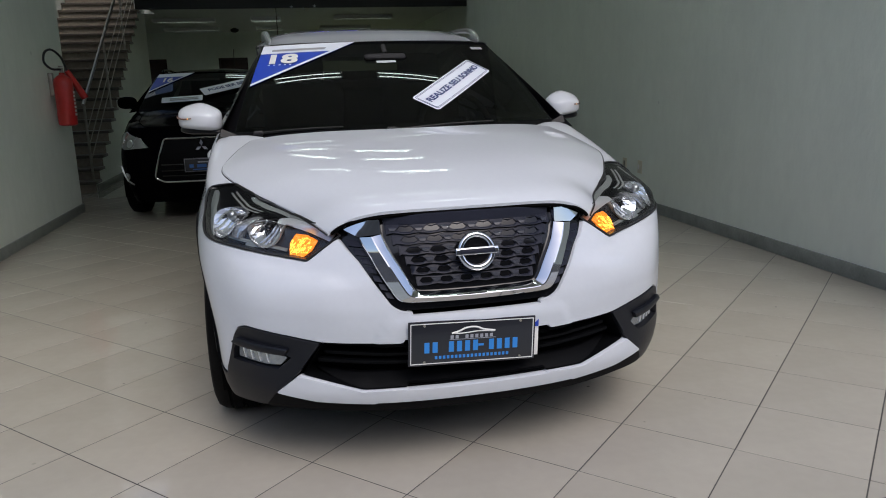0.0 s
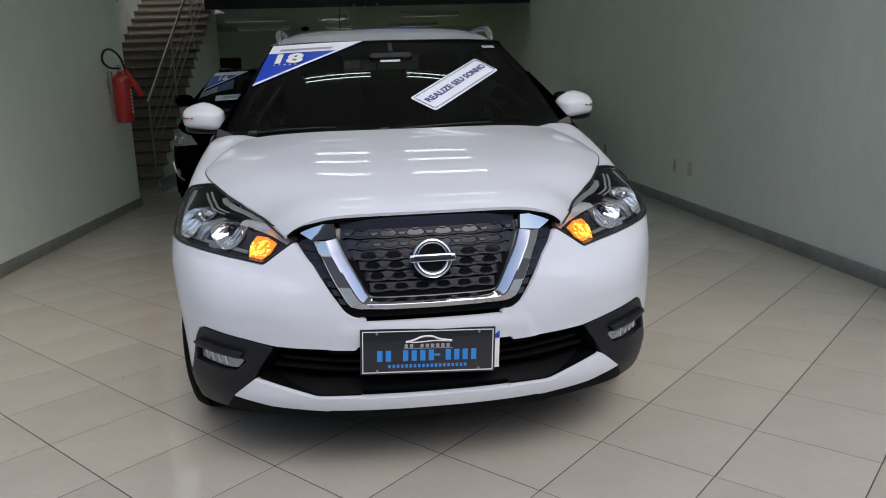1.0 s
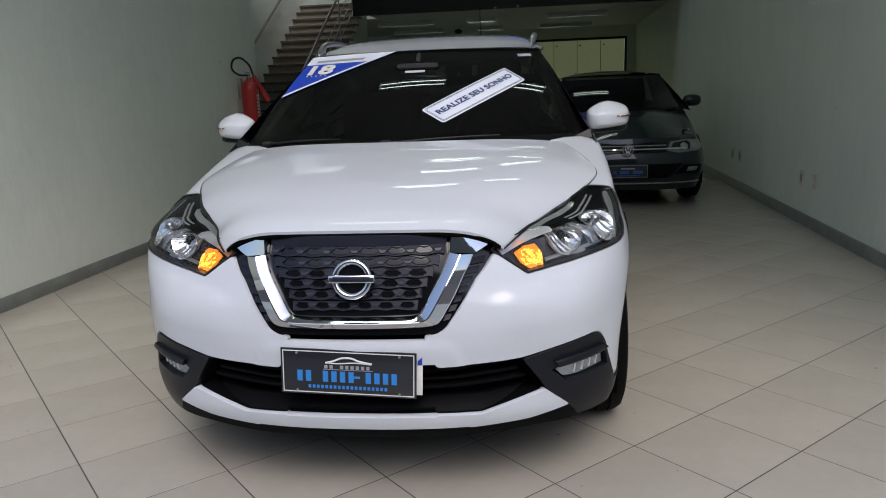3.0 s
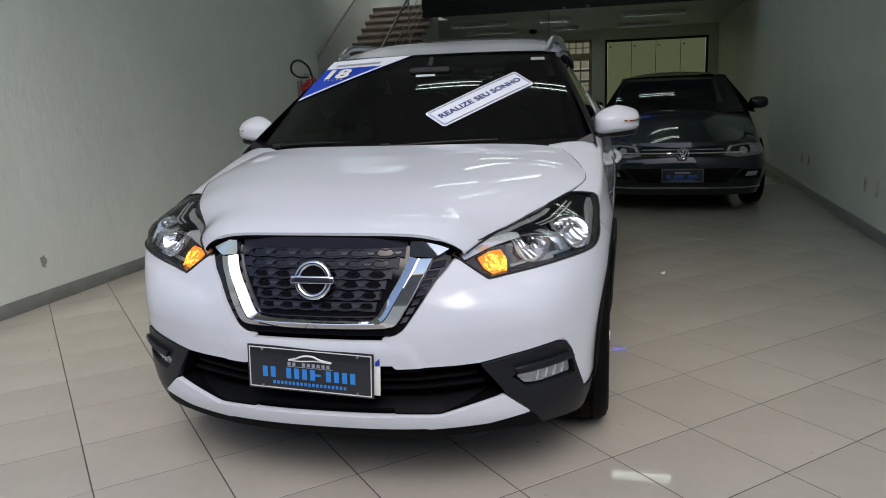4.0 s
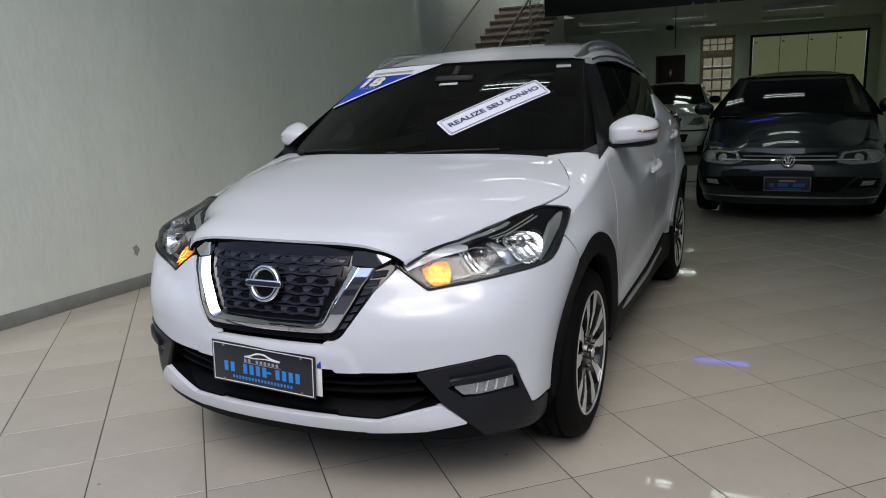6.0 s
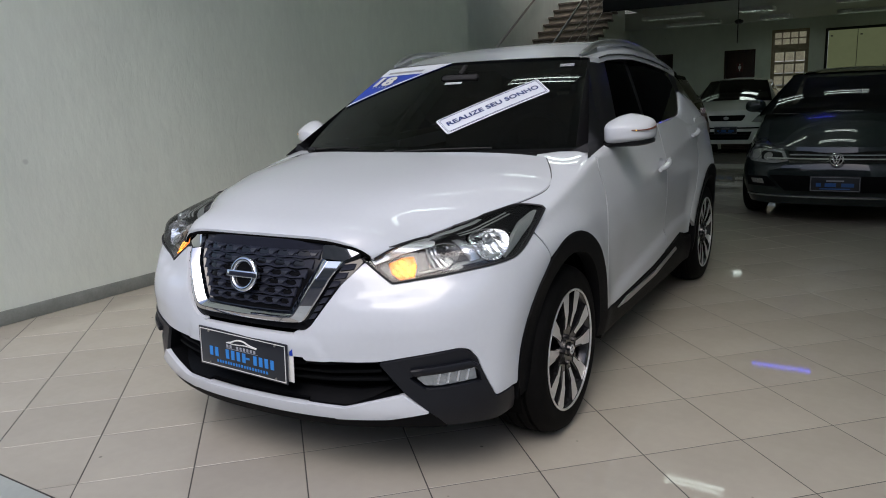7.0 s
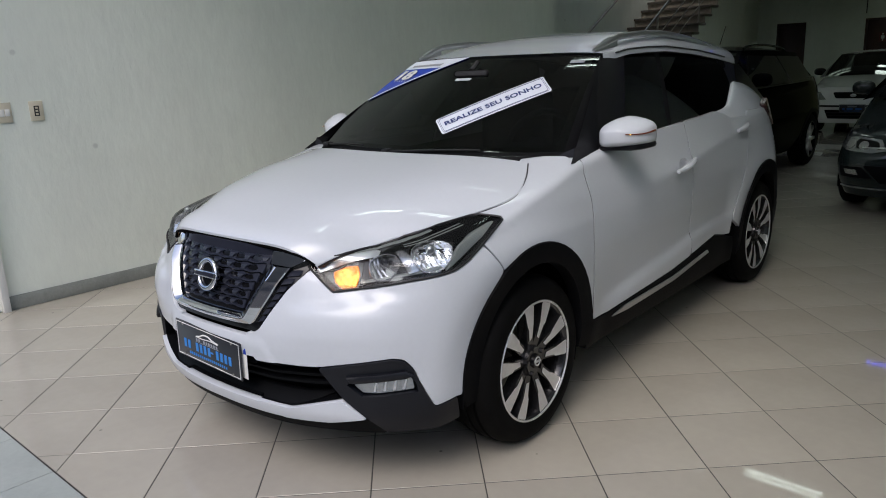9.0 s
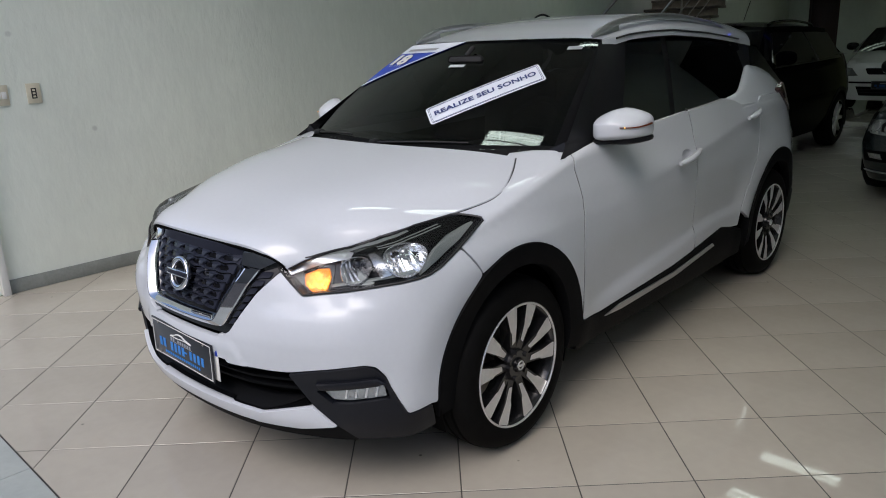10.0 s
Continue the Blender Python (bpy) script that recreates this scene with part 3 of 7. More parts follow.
# half widths of the opening and of the chrome U over the height
LAT_V, LAT_W = (.640, .705, .810, .842), (.188, .217, .287, .298)
CHO_V, CHO_W = (.593, .598, .612, .672, .735, .788, .812, .836), (.215, .238, .258, .298, .335, .372, .424, .385)
lat = [(float(np.interp(v, LAT_V, LAT_W)), v) for v in (.642, .705, .81, .842)]
# black sheet that paints the shade behind the lattice
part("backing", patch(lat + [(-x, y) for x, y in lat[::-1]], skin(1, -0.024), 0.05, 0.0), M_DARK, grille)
band = [(.285, .8215), (.296, .843), (.14, .852)]
part("top_band", patch(band + [(-x, y) for x, y in band[::-1]], lambda s, v, d: w(s, v, d - .010 + .35 * (v - .82)), 0.02, 0.014), M_GRILLE, grille, "smooth dark upper band")
# six wavy bars pierced by rows of flat six-cornered openings
for row, (zc, p) in enumerate(((.808, .0865), (.777, .082), (.746, .0775), (.717, .0725), (.686, .0675), (.655, .064))):
    half_w = float(np.interp(zc, LAT_V, LAT_W)) - .006
    hw, hh, bh = .36 * p, .0096, .0128
    outline, holes = [], []
    for i in range(-9, 10):
        x = i * p / 2
        if abs(x) < half_w:
            outline.append((x, zc - bh + (.004 if i % 2 == 0 else 0)))
    outline = [(-half_w, zc - bh)] + outline + [(half_w, zc - bh), (half_w + .004, zc + bh)] + [(x, y + 2 * bh - (.006 if k % 2 else 0)) for k, (x, y) in enumerate(outline[::-1])] + [(-half_w - .004, zc + bh)]
    for i in range(-4, 4):
        xc = (i + .5) * p
        if abs(xc) + hw < half_w:
            holes.append([(xc - hw, zc - .001), (xc - hw * .6, zc + hh), (xc + hw * .6, zc + hh), (xc + hw, zc - .001), (xc + hw * .55, zc - hh), (xc - hw * .55, zc - hh)])
    part("grille_bar", patch(outline, lambda s, v, d, zc=zc: w(s, v, d - .006 + .30 * (zc - v)), 0.012, 0.016, holes), M_GRILLE, grille, angle=25)
    for i in range(-4, 5):
        xc = i * p
        if abs(xc) + .02 < half_w:
            part("facet", patch([(xc - .007, zc - .003), (xc + .007, zc - .003), (xc + .013, zc + .004), (xc - .013, zc + .004)], skin(1, -0.001), 0.02, 0.009, lip=0.003), M_FACET, grille, angle=20)
# the chrome U: cross sections with an inner and an outer facet that meet in a ridge
SECTIONS = [((.297, .797), (.372, .788)), ((.280, .765), (.355, .762)), ((.262, .735), (.335, .735)), ((.243, .706), (.318, .705)), ((.222, .672), (.298, .672)), ((.206, .645), (.278, .642)),
            ((.196, .632), (.262, .617)), ((.186, .627), (.245, .601)), ((.170, .625), (.215, .594)), ((.13, .624), (.14, .592)), ((.06, .6235), (.06, .591))]
SECTIONS += [((0, .623), (0, .5905))] + [((-a, b), (-c, e)) for (a, b), (c, e) in SECTIONS[::-1]]
inn, out = [spline([(*q[k], 0) for q in SECTIONS], 5) for k in (0, 1)]
trim = bmesh.new()
cols = []
for a, b in zip(inn, out):
    col = []
    for k, off in ((-.02, -.014), (0, .003), (.05, .007), (.36, .024), (.42, .0245), (.94, .010), (1.0, .006), (1.02, -.014)):
        q = a.lerp(b, k)
        col.append(trim.verts.new(spoint(q.x, q.y, off)))
    cols.append(col)
for A, B in zip(cols, cols[1:]):
    for i in range(7):
        trim.faces.new((A[i], B[i], B[i + 1], A[i + 1]))
bmesh.ops.recalc_face_normals(trim, faces=trim.faces)
chrome = part("chrome_trim", trim, M_CHROME, grille, "polished chrome U-shaped trim", angle=22)
for sg in (1, -1):
    part("chrome_end", patch(rounded([(.302, .841), (.385, .838), (.428, .812), (.374, .789), (.297, .799)], .004), lambda s, v, d, sg=sg: w(np.abs(s) * sg, v, d + .016 + .42 * (v - .815)), 0.02, 0.03, flip=sg < 0), M_CHROME, grille, "flat chrome end plate")
for sg in (1, -1):
    for i in range(7):
        v0 = .606 + .0255 * i
        x0, x1 = float(np.interp(v0 + .008, CHO_V, CHO_W)) + .005, float(np.interp(v0 + .008, (.583, .716, .790), (.270, .368, .440))) - .010
        part("slat", patch([(x0, v0), (x1, v0 + .004), (x1 + .010, v0 + .020), (x0 + .009, v0 + .016)], lambda s, v, d, sg=sg, v0=v0: w(np.abs(s) * sg, v, d - .012 + .5 * (v0 + .018 - v)), 0.03, 0.012, flip=sg < 0), M_GRILLE, grille)

# emblem: ring and bar
yc = float(w(np.array(0.), np.array(.738))[1])
lean = 0.33
EM = Matrix.Translation((0, yc - 0.022, .738)) @ Matrix.Rotation(-lean * 0.8, 4, "X")
bme = bmesh.new()
tube(bme, [(0.051 * math.cos(a), 0, 0.051 * math.sin(a)) for a in np.linspace(0, 2 * math.pi, 41)[:-1]], 0.0102, 10, True)
box(bme, (-0.0685, -0.013, -0.0115), (0.0685, 0.006, 0.0115), 0.003)
bme.transform(EM)
emb = part("emblem", bme, M_CHROME, car, "round chrome emblem with a crossbar", angle=50)
bmi = bx((-0.055, -0.0145, -0.0065), (0.055, -0.011, 0.0065), 0.001)
bmi.transform(EM)
part("marking", bmi, M_GRILLE, emb)
bmi = bmesh.new()
bmesh.ops.create_cone(bmi, cap_ends=True, segments=32, radius1=.046, radius2=.046, depth=.006, matrix=EM @ Matrix.Rotation(radians(90), 4, "X") @ Matrix.Translation((0, 0, -.004)))
part("backplate", bmi, M_GLOSSBLACK, emb)

# --- lower intake with slats, dark tray, white lip, chin ---
IN = [(0.24, .462), (0.43, .466), (0.497, .470), (0.57, .362), (0.466, .336), (0.374, .312), (0.23, .314)]
in_full = rounded(IN, 0.012) + rounded([(-x, y) for x, y in IN[::-1]], 0.012)
# black sheet in place of the shaded depth of the intake
intake = part("lower_intake", patch(in_full, skin(1, -0.085), 0.04, 0.0), M_DARK, car, "lower air intake closed by a sheet coloured black for shade")
bmw = bmesh.new()
rings = []
for off in (-0.004, -0.03, -0.09):
    q = np.array(dense_loop(in_full, 0.03))
    rings.append([bmw.verts.new(p) for p in w(q[:, 0], q[:, 1], off)])
for A, B in zip(rings, rings[1:]):
    for i in range(len(A)):
        bmw.faces.new((A[i], A[(i + 1) % len(A)], B[(i + 1) % len(A)], B[i]))
part("intake_rim", bmw, M_CLAD, intake)
for zc, wid in ((.442, .47), (.412, .50), (.384, .525)):
    pl = [(-wid, zc + .012), (-.3, zc), (0, zc - .003), (.3, zc), (wid, zc + .012), (wid, zc + .022), (.3, zc + .009), (0, zc + .006), (-.3, zc + .009), (-wid, zc + .022)]
    part("slat", patch(pl, skin(1, -0.035), 0.03, 0.035), M_CLAD, intake, angle=30)
TR = [(0.0, .352), (0.40, .350), (0.55, .366), (0.466, .338), (0.374, .313), (0.23, .316), (0.0, .320)]
part("tray", patch(TR[1:-1] + [(-x, y) for x, y in TR[1:-1][::-1]], lambda s, v, d: w(s, v, d - 0.012 - 1.2 * np.maximum(v - .318, 0)), 0.03, 0.02), M_CLAD, intake)
LP = [(0.0, .318), (0.23, .312), (0.374, .308), (0.466, .333), (0.545, .352), (0.580, .358), (0.660, .297), (0.527, .272), (0.338, .262), (0.0, .268)]
lp_full = rounded(LP[1:-1], 0.008) + rounded([(-x, y) for x, y in LP[1:-1][::-1]], 0.008)
part("lip", patch(lp_full, skin(1, 0.012), 0.02, 0.03), M_WHITE, car, "white lower lip spoiler")
CN = [(0.338, .266), (0.527, .276), (0.655, .298), (0.735, .245), (0.72, .232), (0.55, .236), (0.33, .228)]
part("chin", patch(rounded(CN + [(-x, y) for x, y in CN[::-1]], 0.008), skin(1, 0.004), 0.03, 0.06), M_CLAD, car, "black chin spoiler")

# --- fog lamp panels ---
FP = [(0.503, .468), (0.600, .487), (0.700, .501), (0.762, .507), (0.798, .498), (0.828, .465), (0.846, .418), (0.868, .372), (0.898, .317), (0.990, .327), (1.016, .236), (0.916, .228), (0.727, .236), (0.664, .296), (0.585, .364)]
FREC = [(0.600, .418), (0.640, .440), (0.810, .452), (0.836, .420), (0.842, .386), (0.700, .376), (0.650, .376)]
for sg in (1, -1):
    fp = part("fog_panel", patch(rounded(FP, 0.010), skin(sg, 0.005), 0.025, 0.03, [FREC], flip=sg < 0), M_CLAD2, car, "dark grey fog lamp panel")
    FL = [(0.622, .413), (0.66, .424), (0.825, .436), (0.832, .392), (0.700, .383), (0.650, .386)]
    fl = part("fog_lamp", patch(rounded(FL, 0.006), skin(sg, -0.012), 0.012, 0.012, flip=sg < 0), M_FOG, fp, "clear fog lamp")
    for k in range(4):
        s_ = 0.69 + .034 * k
        part("fog_rib", patch([(s_, .390 + .001 * k), (s_ + .006, .390 + .001 * k), (s_ + .014, .428), (s_ + .008, .428)], skin(sg, -0.009), 0.02, 0.004, flip=sg < 0), M_BROW, fl)
    part("recess", patch(FREC, skin(sg, -0.022), 0.03, 0.0, flip=sg < 0), M_CLAD, fp)
    part("brow", patch([(0.610, .446), (0.80, .461), (0.822, .449), (0.62, .434)], skin(sg, 0.020), 0.02, 0.022, flip=sg < 0, lip=0.006), M_CLAD2, fp)
    part("blade", patch([(0.64, .478), (0.775, .492), (0.80, .474), (0.625, .458)], skin(sg, 0.004), 0.02, 0.004, flip=sg < 0), M_CLAD, fp)
    part("blade", patch([(0.72, .345), (0.85, .352), (0.865, .318), (0.74, .312)], skin(sg, 0.004), 0.02, 0.004, flip=sg < 0), M_CLAD, fp)

# --- headlamps ---
HL_TOP = [(1.274, .905), (1.278, .922), (1.240, .985), (1.218, 1.003), (1.080, 1.025), (0.905, 1.020), (0.665, .921), (0.537, .836), (0.445, .797)]
HL = HL_LOW + HL_TOP
BOWLS = ((0.945, .850, .086, .071, 38, "low_beam"), (0.748, .803, .073, .050, 22, "high_beam"))


def oval_of(s0, v0, ra, rb, deg, k=1.0):
    """An oval outline in (s, v), turned by deg."""
    c, e = math.cos(radians(deg)), math.sin(radians(deg))
    return [(s0 + k * (ra * math.cos(a) * c - rb * math.sin(a) * e), v0 + k * (ra * math.cos(a) * e + rb * math.sin(a) * c)) for a in np.linspace(0, 2 * math.pi, 41)[:-1]]


for sg in (1, -1):
    fl = sg < 0
    sk = lambda off, sg=sg: (lambda s, v, d: w(np.abs(s) * sg, v, off + d))
    hl = part("headlamp", patch(HL, sk(-0.040), 0.03, 0.0, [oval_of(*q[:5]) for q in BOWLS], flip=fl), M_LAMPBLACK, car, "clear headlamp with chrome reflectors in a black bed")
    rim = bmesh.new()
    q = np.array(dense_loop(HL, 0.02))
    rr = [[rim.verts.new(p) for p in w(q[:, 0] * sg, q[:, 1], o)] for o in (0.001, -0.02, -0.044)]
    for A, B in zip(rr, rr[1:]):
        for i in range(len(A)):
            rim.faces.new((A[i], A[(i + 1) % len(A)], B[(i + 1) % len(A)], B[i]))
    part("housing", rim, M_LAMPBLACK, hl)
    edge = bmesh.new()
    tube(edge, [spoint(a * sg, b, 0.001) for a, b in dense_loop(HL, 0.02)], 0.0036, 6, True)
    part("seal", edge, M_BLACKPL, hl)
    # chrome bar along the upper inner edge, and the line it runs out into
    brow = [(.462, .788), (.526, .818), (.620, .858), (.690, .882), (.728, .872), (.720, .842), (.630, .812), (.525, .784), (.479, .771)]
    part("chrome_brow", patch(brow, lambda s, v, d, sg=sg: w(np.abs(s) * sg, v, d - .016 + .22 * (v - .80 - .42 * (np.abs(s) - .53))), 0.012, 0.02, flip=fl), M_BROW, hl, "bright chrome bar")
    line = [(.560, .838), (.66, .893), (.80, .955), (.93, .990), (1.04, 1.000), (1.04, .993), (.93, .978), (.80, .938), (.66, .878), (.56, .830)]
    part("upper_rail", patch(line, sk(-0.012), 0.02, 0.012, flip=fl), M_WEDGE, hl, "grey trim line")
    dark = [(.745, .884), (.83, .925), (.93, .962), (1.06, .982), (1.19, .980), (1.235, .960), (1.255, .925), (1.13, .892), (1.045, .858), (1.040, .905), (1.00, .938), (.945, .936), (.885, .915), (.81, .882)]
    part("dark_wing", patch(dark, sk(-0.020), 0.02, 0.016, flip=fl), M_GLOSSBLACK, hl, "gloss black mask")
    for v1 in (0, .016):
        part("mask_line", patch([(.86, .928 - v1), (1.00, .956 - v1), (1.15, .962 - v1), (1.15, .9655 - v1), (1.00, .960 - v1), (.86, .932 - v1)], sk(-0.0175), 0.02, 0.004, flip=fl), M_WEDGE, hl)
    wedge = [(1.248, .902), (1.225, .900), (1.125, .880), (1.050, .842), (.998, .800), (.975, .776), (1.020, .797), (1.10, .829), (1.165, .854)]
    part("clear_wedge", patch(wedge, lambda s, v, d, sg=sg: w(np.abs(s) * sg, v, d - .018), 0.02, 0.012, flip=fl), M_WEDGE, hl, "pale grey side panel")
    part("lower_trim", patch([(.645, .738), (.75, .754), (.86, .770), (.965, .785), (.965, .790), (.86, .775), (.75, .759), (.645, .743)], sk(-0.028), 0.02, 0.008, flip=fl), M_WEDGE, hl)
    # fluted reflector bowls, their dark reflections coloured in cell by cell
    for s0, v0, ra, rb, deg, nm in BOWLS:
        def bowl_f(s, v, d, s0=s0, v0=v0, ra=ra, rb=rb, deg=deg, sg=sg):
            c, e = math.cos(radians(deg)), math.sin(radians(deg))
            a = (s - s0) * c + (v - v0) * e
            b_ = (v - v0) * c - (s - s0) * e
            r2 = np.clip((a / ra) ** 2 + (b_ / rb) ** 2, 0, 1)
            flute = np.abs(np.sin((s - s0) * 150)) * .007 + np.where(np.abs(b_) < rb * .16, .006, 0)
            return w(np.abs(s) * sg, v, d - 0.020 - 0.060 * (1 - r2) ** 0.75 + flute * np.clip((1 - r2) * 3, 0, 1))

        bowl = patch(oval_of(s0, v0, ra, rb, deg), bowl_f, 0.0075, 0.0, flip=fl)
        hub, rng = spoint((s0 + .010) * sg, v0, -0.05), random.Random(7)
        tone = [rng.choice((0, 0, 1, 2)) for _ in range(60)]
        for q in bowl.faces:
            c_ = q.calc_center_median() - hub
            cell = int((math.atan2(c_.z, c_.x * sg) + math.pi) * 2.2) + 14 * (c_.length > .62 * rb)
            q.material_index = tone[cell % 60]
        part(nm, bowl, [M_BOWL, M_LAMPBLACK, M_LAMPBED], hl, "fluted chrome reflector with dark reflections put in as black cells", smooth=False)
        lip_ = bmesh.new()
        arc = oval_of(s0, v0, ra, rb, deg)
        tube(lip_, [Vector(w(np.array(a * sg), np.array(b_), -0.019).tolist()) for a, b_ in arc[2:24]], 0.0022, 6)
        part("bowl_lip", lip_, M_LAMPBED, hl)
        b2 = bmesh.new()
        bmesh.ops.create_uvsphere(b2, u_segments=14, v_segments=10, radius=.016, matrix=Matrix.Translation(spoint((s0 + .006) * sg, v0 + .004, -0.045)))
        part("bulb", b2, M_SATIN if nm == "low_beam" else M_GLOSSBLACK, hl)
    # swept chrome ribs on the black floor between the indicator and the bowls
    for k in range(3):
        a0 = .668 + .018 * k
        rib = [(a0, .842 + .006 * k), (a0 + .006, .845 + .006 * k), (a0 + .022, .795), (a0 + .050 + .012 * k, .752), (a0 + .043 + .012 * k, .749), (a0 + .014, .793)]
        part("rib", patch(rib, sk(-0.026 - .002 * k), 0.012, 0.012, flip=fl), M_LAMPBED if k else M_WEDGE, hl, "thin chrome rib")
    # bright ridge between the bowls and a small plate below it
    part("divider", patch([(.812, .872), (.840, .882), (.868, .835), (.885, .782), (.845, .776), (.825, .812)], lambda s, v, d, sg=sg: w(np.abs(s) * sg, v, d - .024 + .25 * np.minimum(np.abs(s) - .81, .88 - np.abs(s))), 0.012, 0.02, flip=fl), M_LAMPBED, hl, "satin chrome divider")
    part("plate", patch([(.745, .748), (.762, .786), (.800, .768), (.822, .758), (.812, .752)], sk(-0.030), 0.02, 0.012, flip=fl), M_WEDGE, hl)
    part("turn_bed", patch([(.520, .770), (.600, .800), (.646, .800), (.642, .735), (.575, .726), (.550, .736)], sk(-0.034), 0.02, 0.004, flip=fl), M_LAMPBLACK, hl)
    turn = [(.530, .768), (.575, .783), (.622, .786), (.634, .762), (.626, .731), (.572, .725), (.546, .741)]
    tbm = patch(turn, lambda s, v, d, sg=sg: w(np.abs(s) * sg, v, d - 0.024 - 0.006 * np.sin(np.abs(s) * 210) * np.sin(v * 260)), 0.0065, 0.012, flip=fl)
    mid_ = spoint(.592 * sg, .752, -.024)
    rng = random.Random(5)
    for q in tbm.faces:
        d_ = (q.calc_center_median() - mid_).length / .034
        q.material_index = 1 if rng.random() > .05 + .75 * d_ else 0
    part("turn_signal", tbm, [M_AMBER, M_AMBERHOT], hl, "lit amber indicator", smooth=False)
    lens = part("lens", patch(HL, sk(-0.0012), 0.022, 0.0, flip=fl), M_LENS, hl, "clear polycarbonate lens")
    lens.visible_shadow = False

# --- wings, doors, quarter panels ---
fender = [(1.150, .833), (1.188, .852), (1.225, .874), (1.281, .902), (1.286, .924), (1.247, .990), (1.28, 1.03), (1.38, 1.05), (1.50, 1.10), (1.60, 1.17), (1.70, 1.215), (1.77, 1.165), (1.80, 1.125), (1.836, 1.085),
          (1.815, .985), (1.836, .867), (1.833, .640), (1.829, .40)] + arch(SF, 1.0, 2, 112, 22)[:-1] + [(1.216, .735)]
D1 = [(1.838, .372), (1.842, .640), (1.845, .867), (1.824, .985), (1.842, 1.082), (1.93, 1.092), (2.40, 1.090), (2.846, 1.110), (2.848, 1.04), (2.842, .947), (2.852, .723), (2.893, .452), (2.885, .415), (2.645, .391), (1.99, .360)]
D2 = [(2.856, 1.04), (2.854, 1.110), (3.10, 1.118), (3.30, 1.128), (3.40, 1.110), (3.50, 1.078), (3.70, 1.074), (3.738, 1.05), (3.72, .95), (3.65, .80), (3.52, .63), (3.46, .50), (3.44, .425), (3.362, .432), (3.218, .462), (2.90, .420), (2.901, .452), (2.860, .723), (2.850, .947)]
Q = [(3.748, 1.08), (3.80, 1.10), (4.02, 1.10), (4.20, 1.09), (4.33, 1.07), (4.45, 1.02), (4.52, .80), (4.55, .60), (4.55, .45), (SR + ARCH[0] + 0.01, .40)] + arch(SR, 1.0, 0, 168, 30)[1:] + [(3.47, .50), (3.53, .63), (3.66, .80), (3.73, .95)]
for sg in (1, -1):
    fl = sg < 0
    part("front_fender", patch(fender, skin(sg), 0.013, 0.02, flip=fl, lip=0.0), M_WHITE, car, "white front wing")
    cups = [[((s0 + s1) / 2 + 0.062 * math.cos(a), (v0 + v1) / 2 + 0.034 * math.sin(a)) for a in np.linspace(0, 2 * math.pi, 25)[:-1]] for s0, v0, s1, v1 in ((2.625, .890, 2.850, .925), (3.52, 1.005, 3.70, 1.035))]
    d1 = part("front_door", patch(rounded(D1, 0.008), skin(sg), 0.019, 0.02, [cups[0]], flip=fl, lip=0.0), M_WHITE, car, "white front door")
    d2 = part("rear_door", patch(rounded(D2, 0.008), skin(sg), 0.019, 0.02, [cups[1]], flip=fl, lip=0.0), M_WHITE, car, "white rear door")
    part("rear_quarter", patch(rounded(Q, 0.01), skin(sg), 0.03, 0.02, flip=fl, lip=0.0), M_WHITE, car, "white rear quarter panel")
    for door, cup, (s0, v0, s1, v1) in ((d1, cups[0], (2.625, .890, 2.850, .925)), (d2, cups[1], (3.52, 1.005, 3.70, 1.035))):
        hb = bmesh.new()
        path = [spoint((s0 + (s1 - s0) * t) * sg, v0 + (v1 - v0) * t, 0.004 + 0.026 * math.sin(math.pi * min(max(t, 0.05), 0.95)) ** 0.5) for t in np.linspace(0, 1, 13)]
        tube(hb, path, [0.010 + 0.006 * math.sin(math.pi * t) for t in np.linspace(0, 1, 13)], 10)
        part("door_handle", hb, M_WHITE, door, "white pull handle")
        cs, cv = (s0 + s1) / 2, (v0 + v1) / 2

        def dish(s, v, d, cs=cs, cv=cv, sg=sg):
            r2 = np.clip(((s - cs) / .062) ** 2 + ((v - cv) / .034) ** 2, 0, 1)
            return w(s * sg, v, d - 0.020 * (1 - r2) ** 0.6)

        part("handle_cup", patch(cup, dish, 0.010, 0.0, flip=fl), M_WHITE, door)
    for pts_ in ([(1.8365, .40), (1.8375, .640), (1.8405, .867), (1.8195, .985), (1.8375, 1.080)], [(2.897, .43), (2.897, .452), (2.856, .723), (2.846, .947), (2.852, 1.04), (2.850, 1.125)],
                 [(3.455, .47), (3.465, .50), (3.525, .63), (3.655, .80), (3.725, .95), (3.744, 1.06)]):
        sm = bmesh.new()
        tube(sm, [spoint(a * sg, b_, -0.0065) for a, b_ in dense_loop(pts_ + pts_[::-1][1:-1], 0.03)[:int(len(dense_loop(pts_ + pts_[::-1][1:-1], 0.03)) / 2) + 1]], 0.0048, 6)
        part("panel_gap", sm, M_BLACKPL, car)
    # cladding: arches and sills
    for sc in (SF, SR):
        ring = arch(sc, 1.0, 190, -10, 30, -0.002) + arch(sc, 1.0, -10, 190, 30, -0.078)
        part("arch_cladding", patch(ring, skin(sg, 0.008), 0.025, 0.05, flip=fl), M_CLAD, car, "black plastic arch cladding")
    SILL = [(1.80, .372), (1.99, .354), (2.645, .385), (3.218, .455), (3.362, .426), (3.47, .40), (3.50, .25), (3.3, .232), (1.85, .232), (1.80, .25)]
    sill = part("sill_cladding", patch(rounded(SILL, 0.01), skin(sg, 0.006), 0.03, 0.03, flip=fl), M_CLAD, car, "black sill cladding")
    STR = [(2.02, .330), (2.14, .350), (2.65, .358), (3.10, .398), (3.12, .382), (2.66, .336), (2.16, .322)]
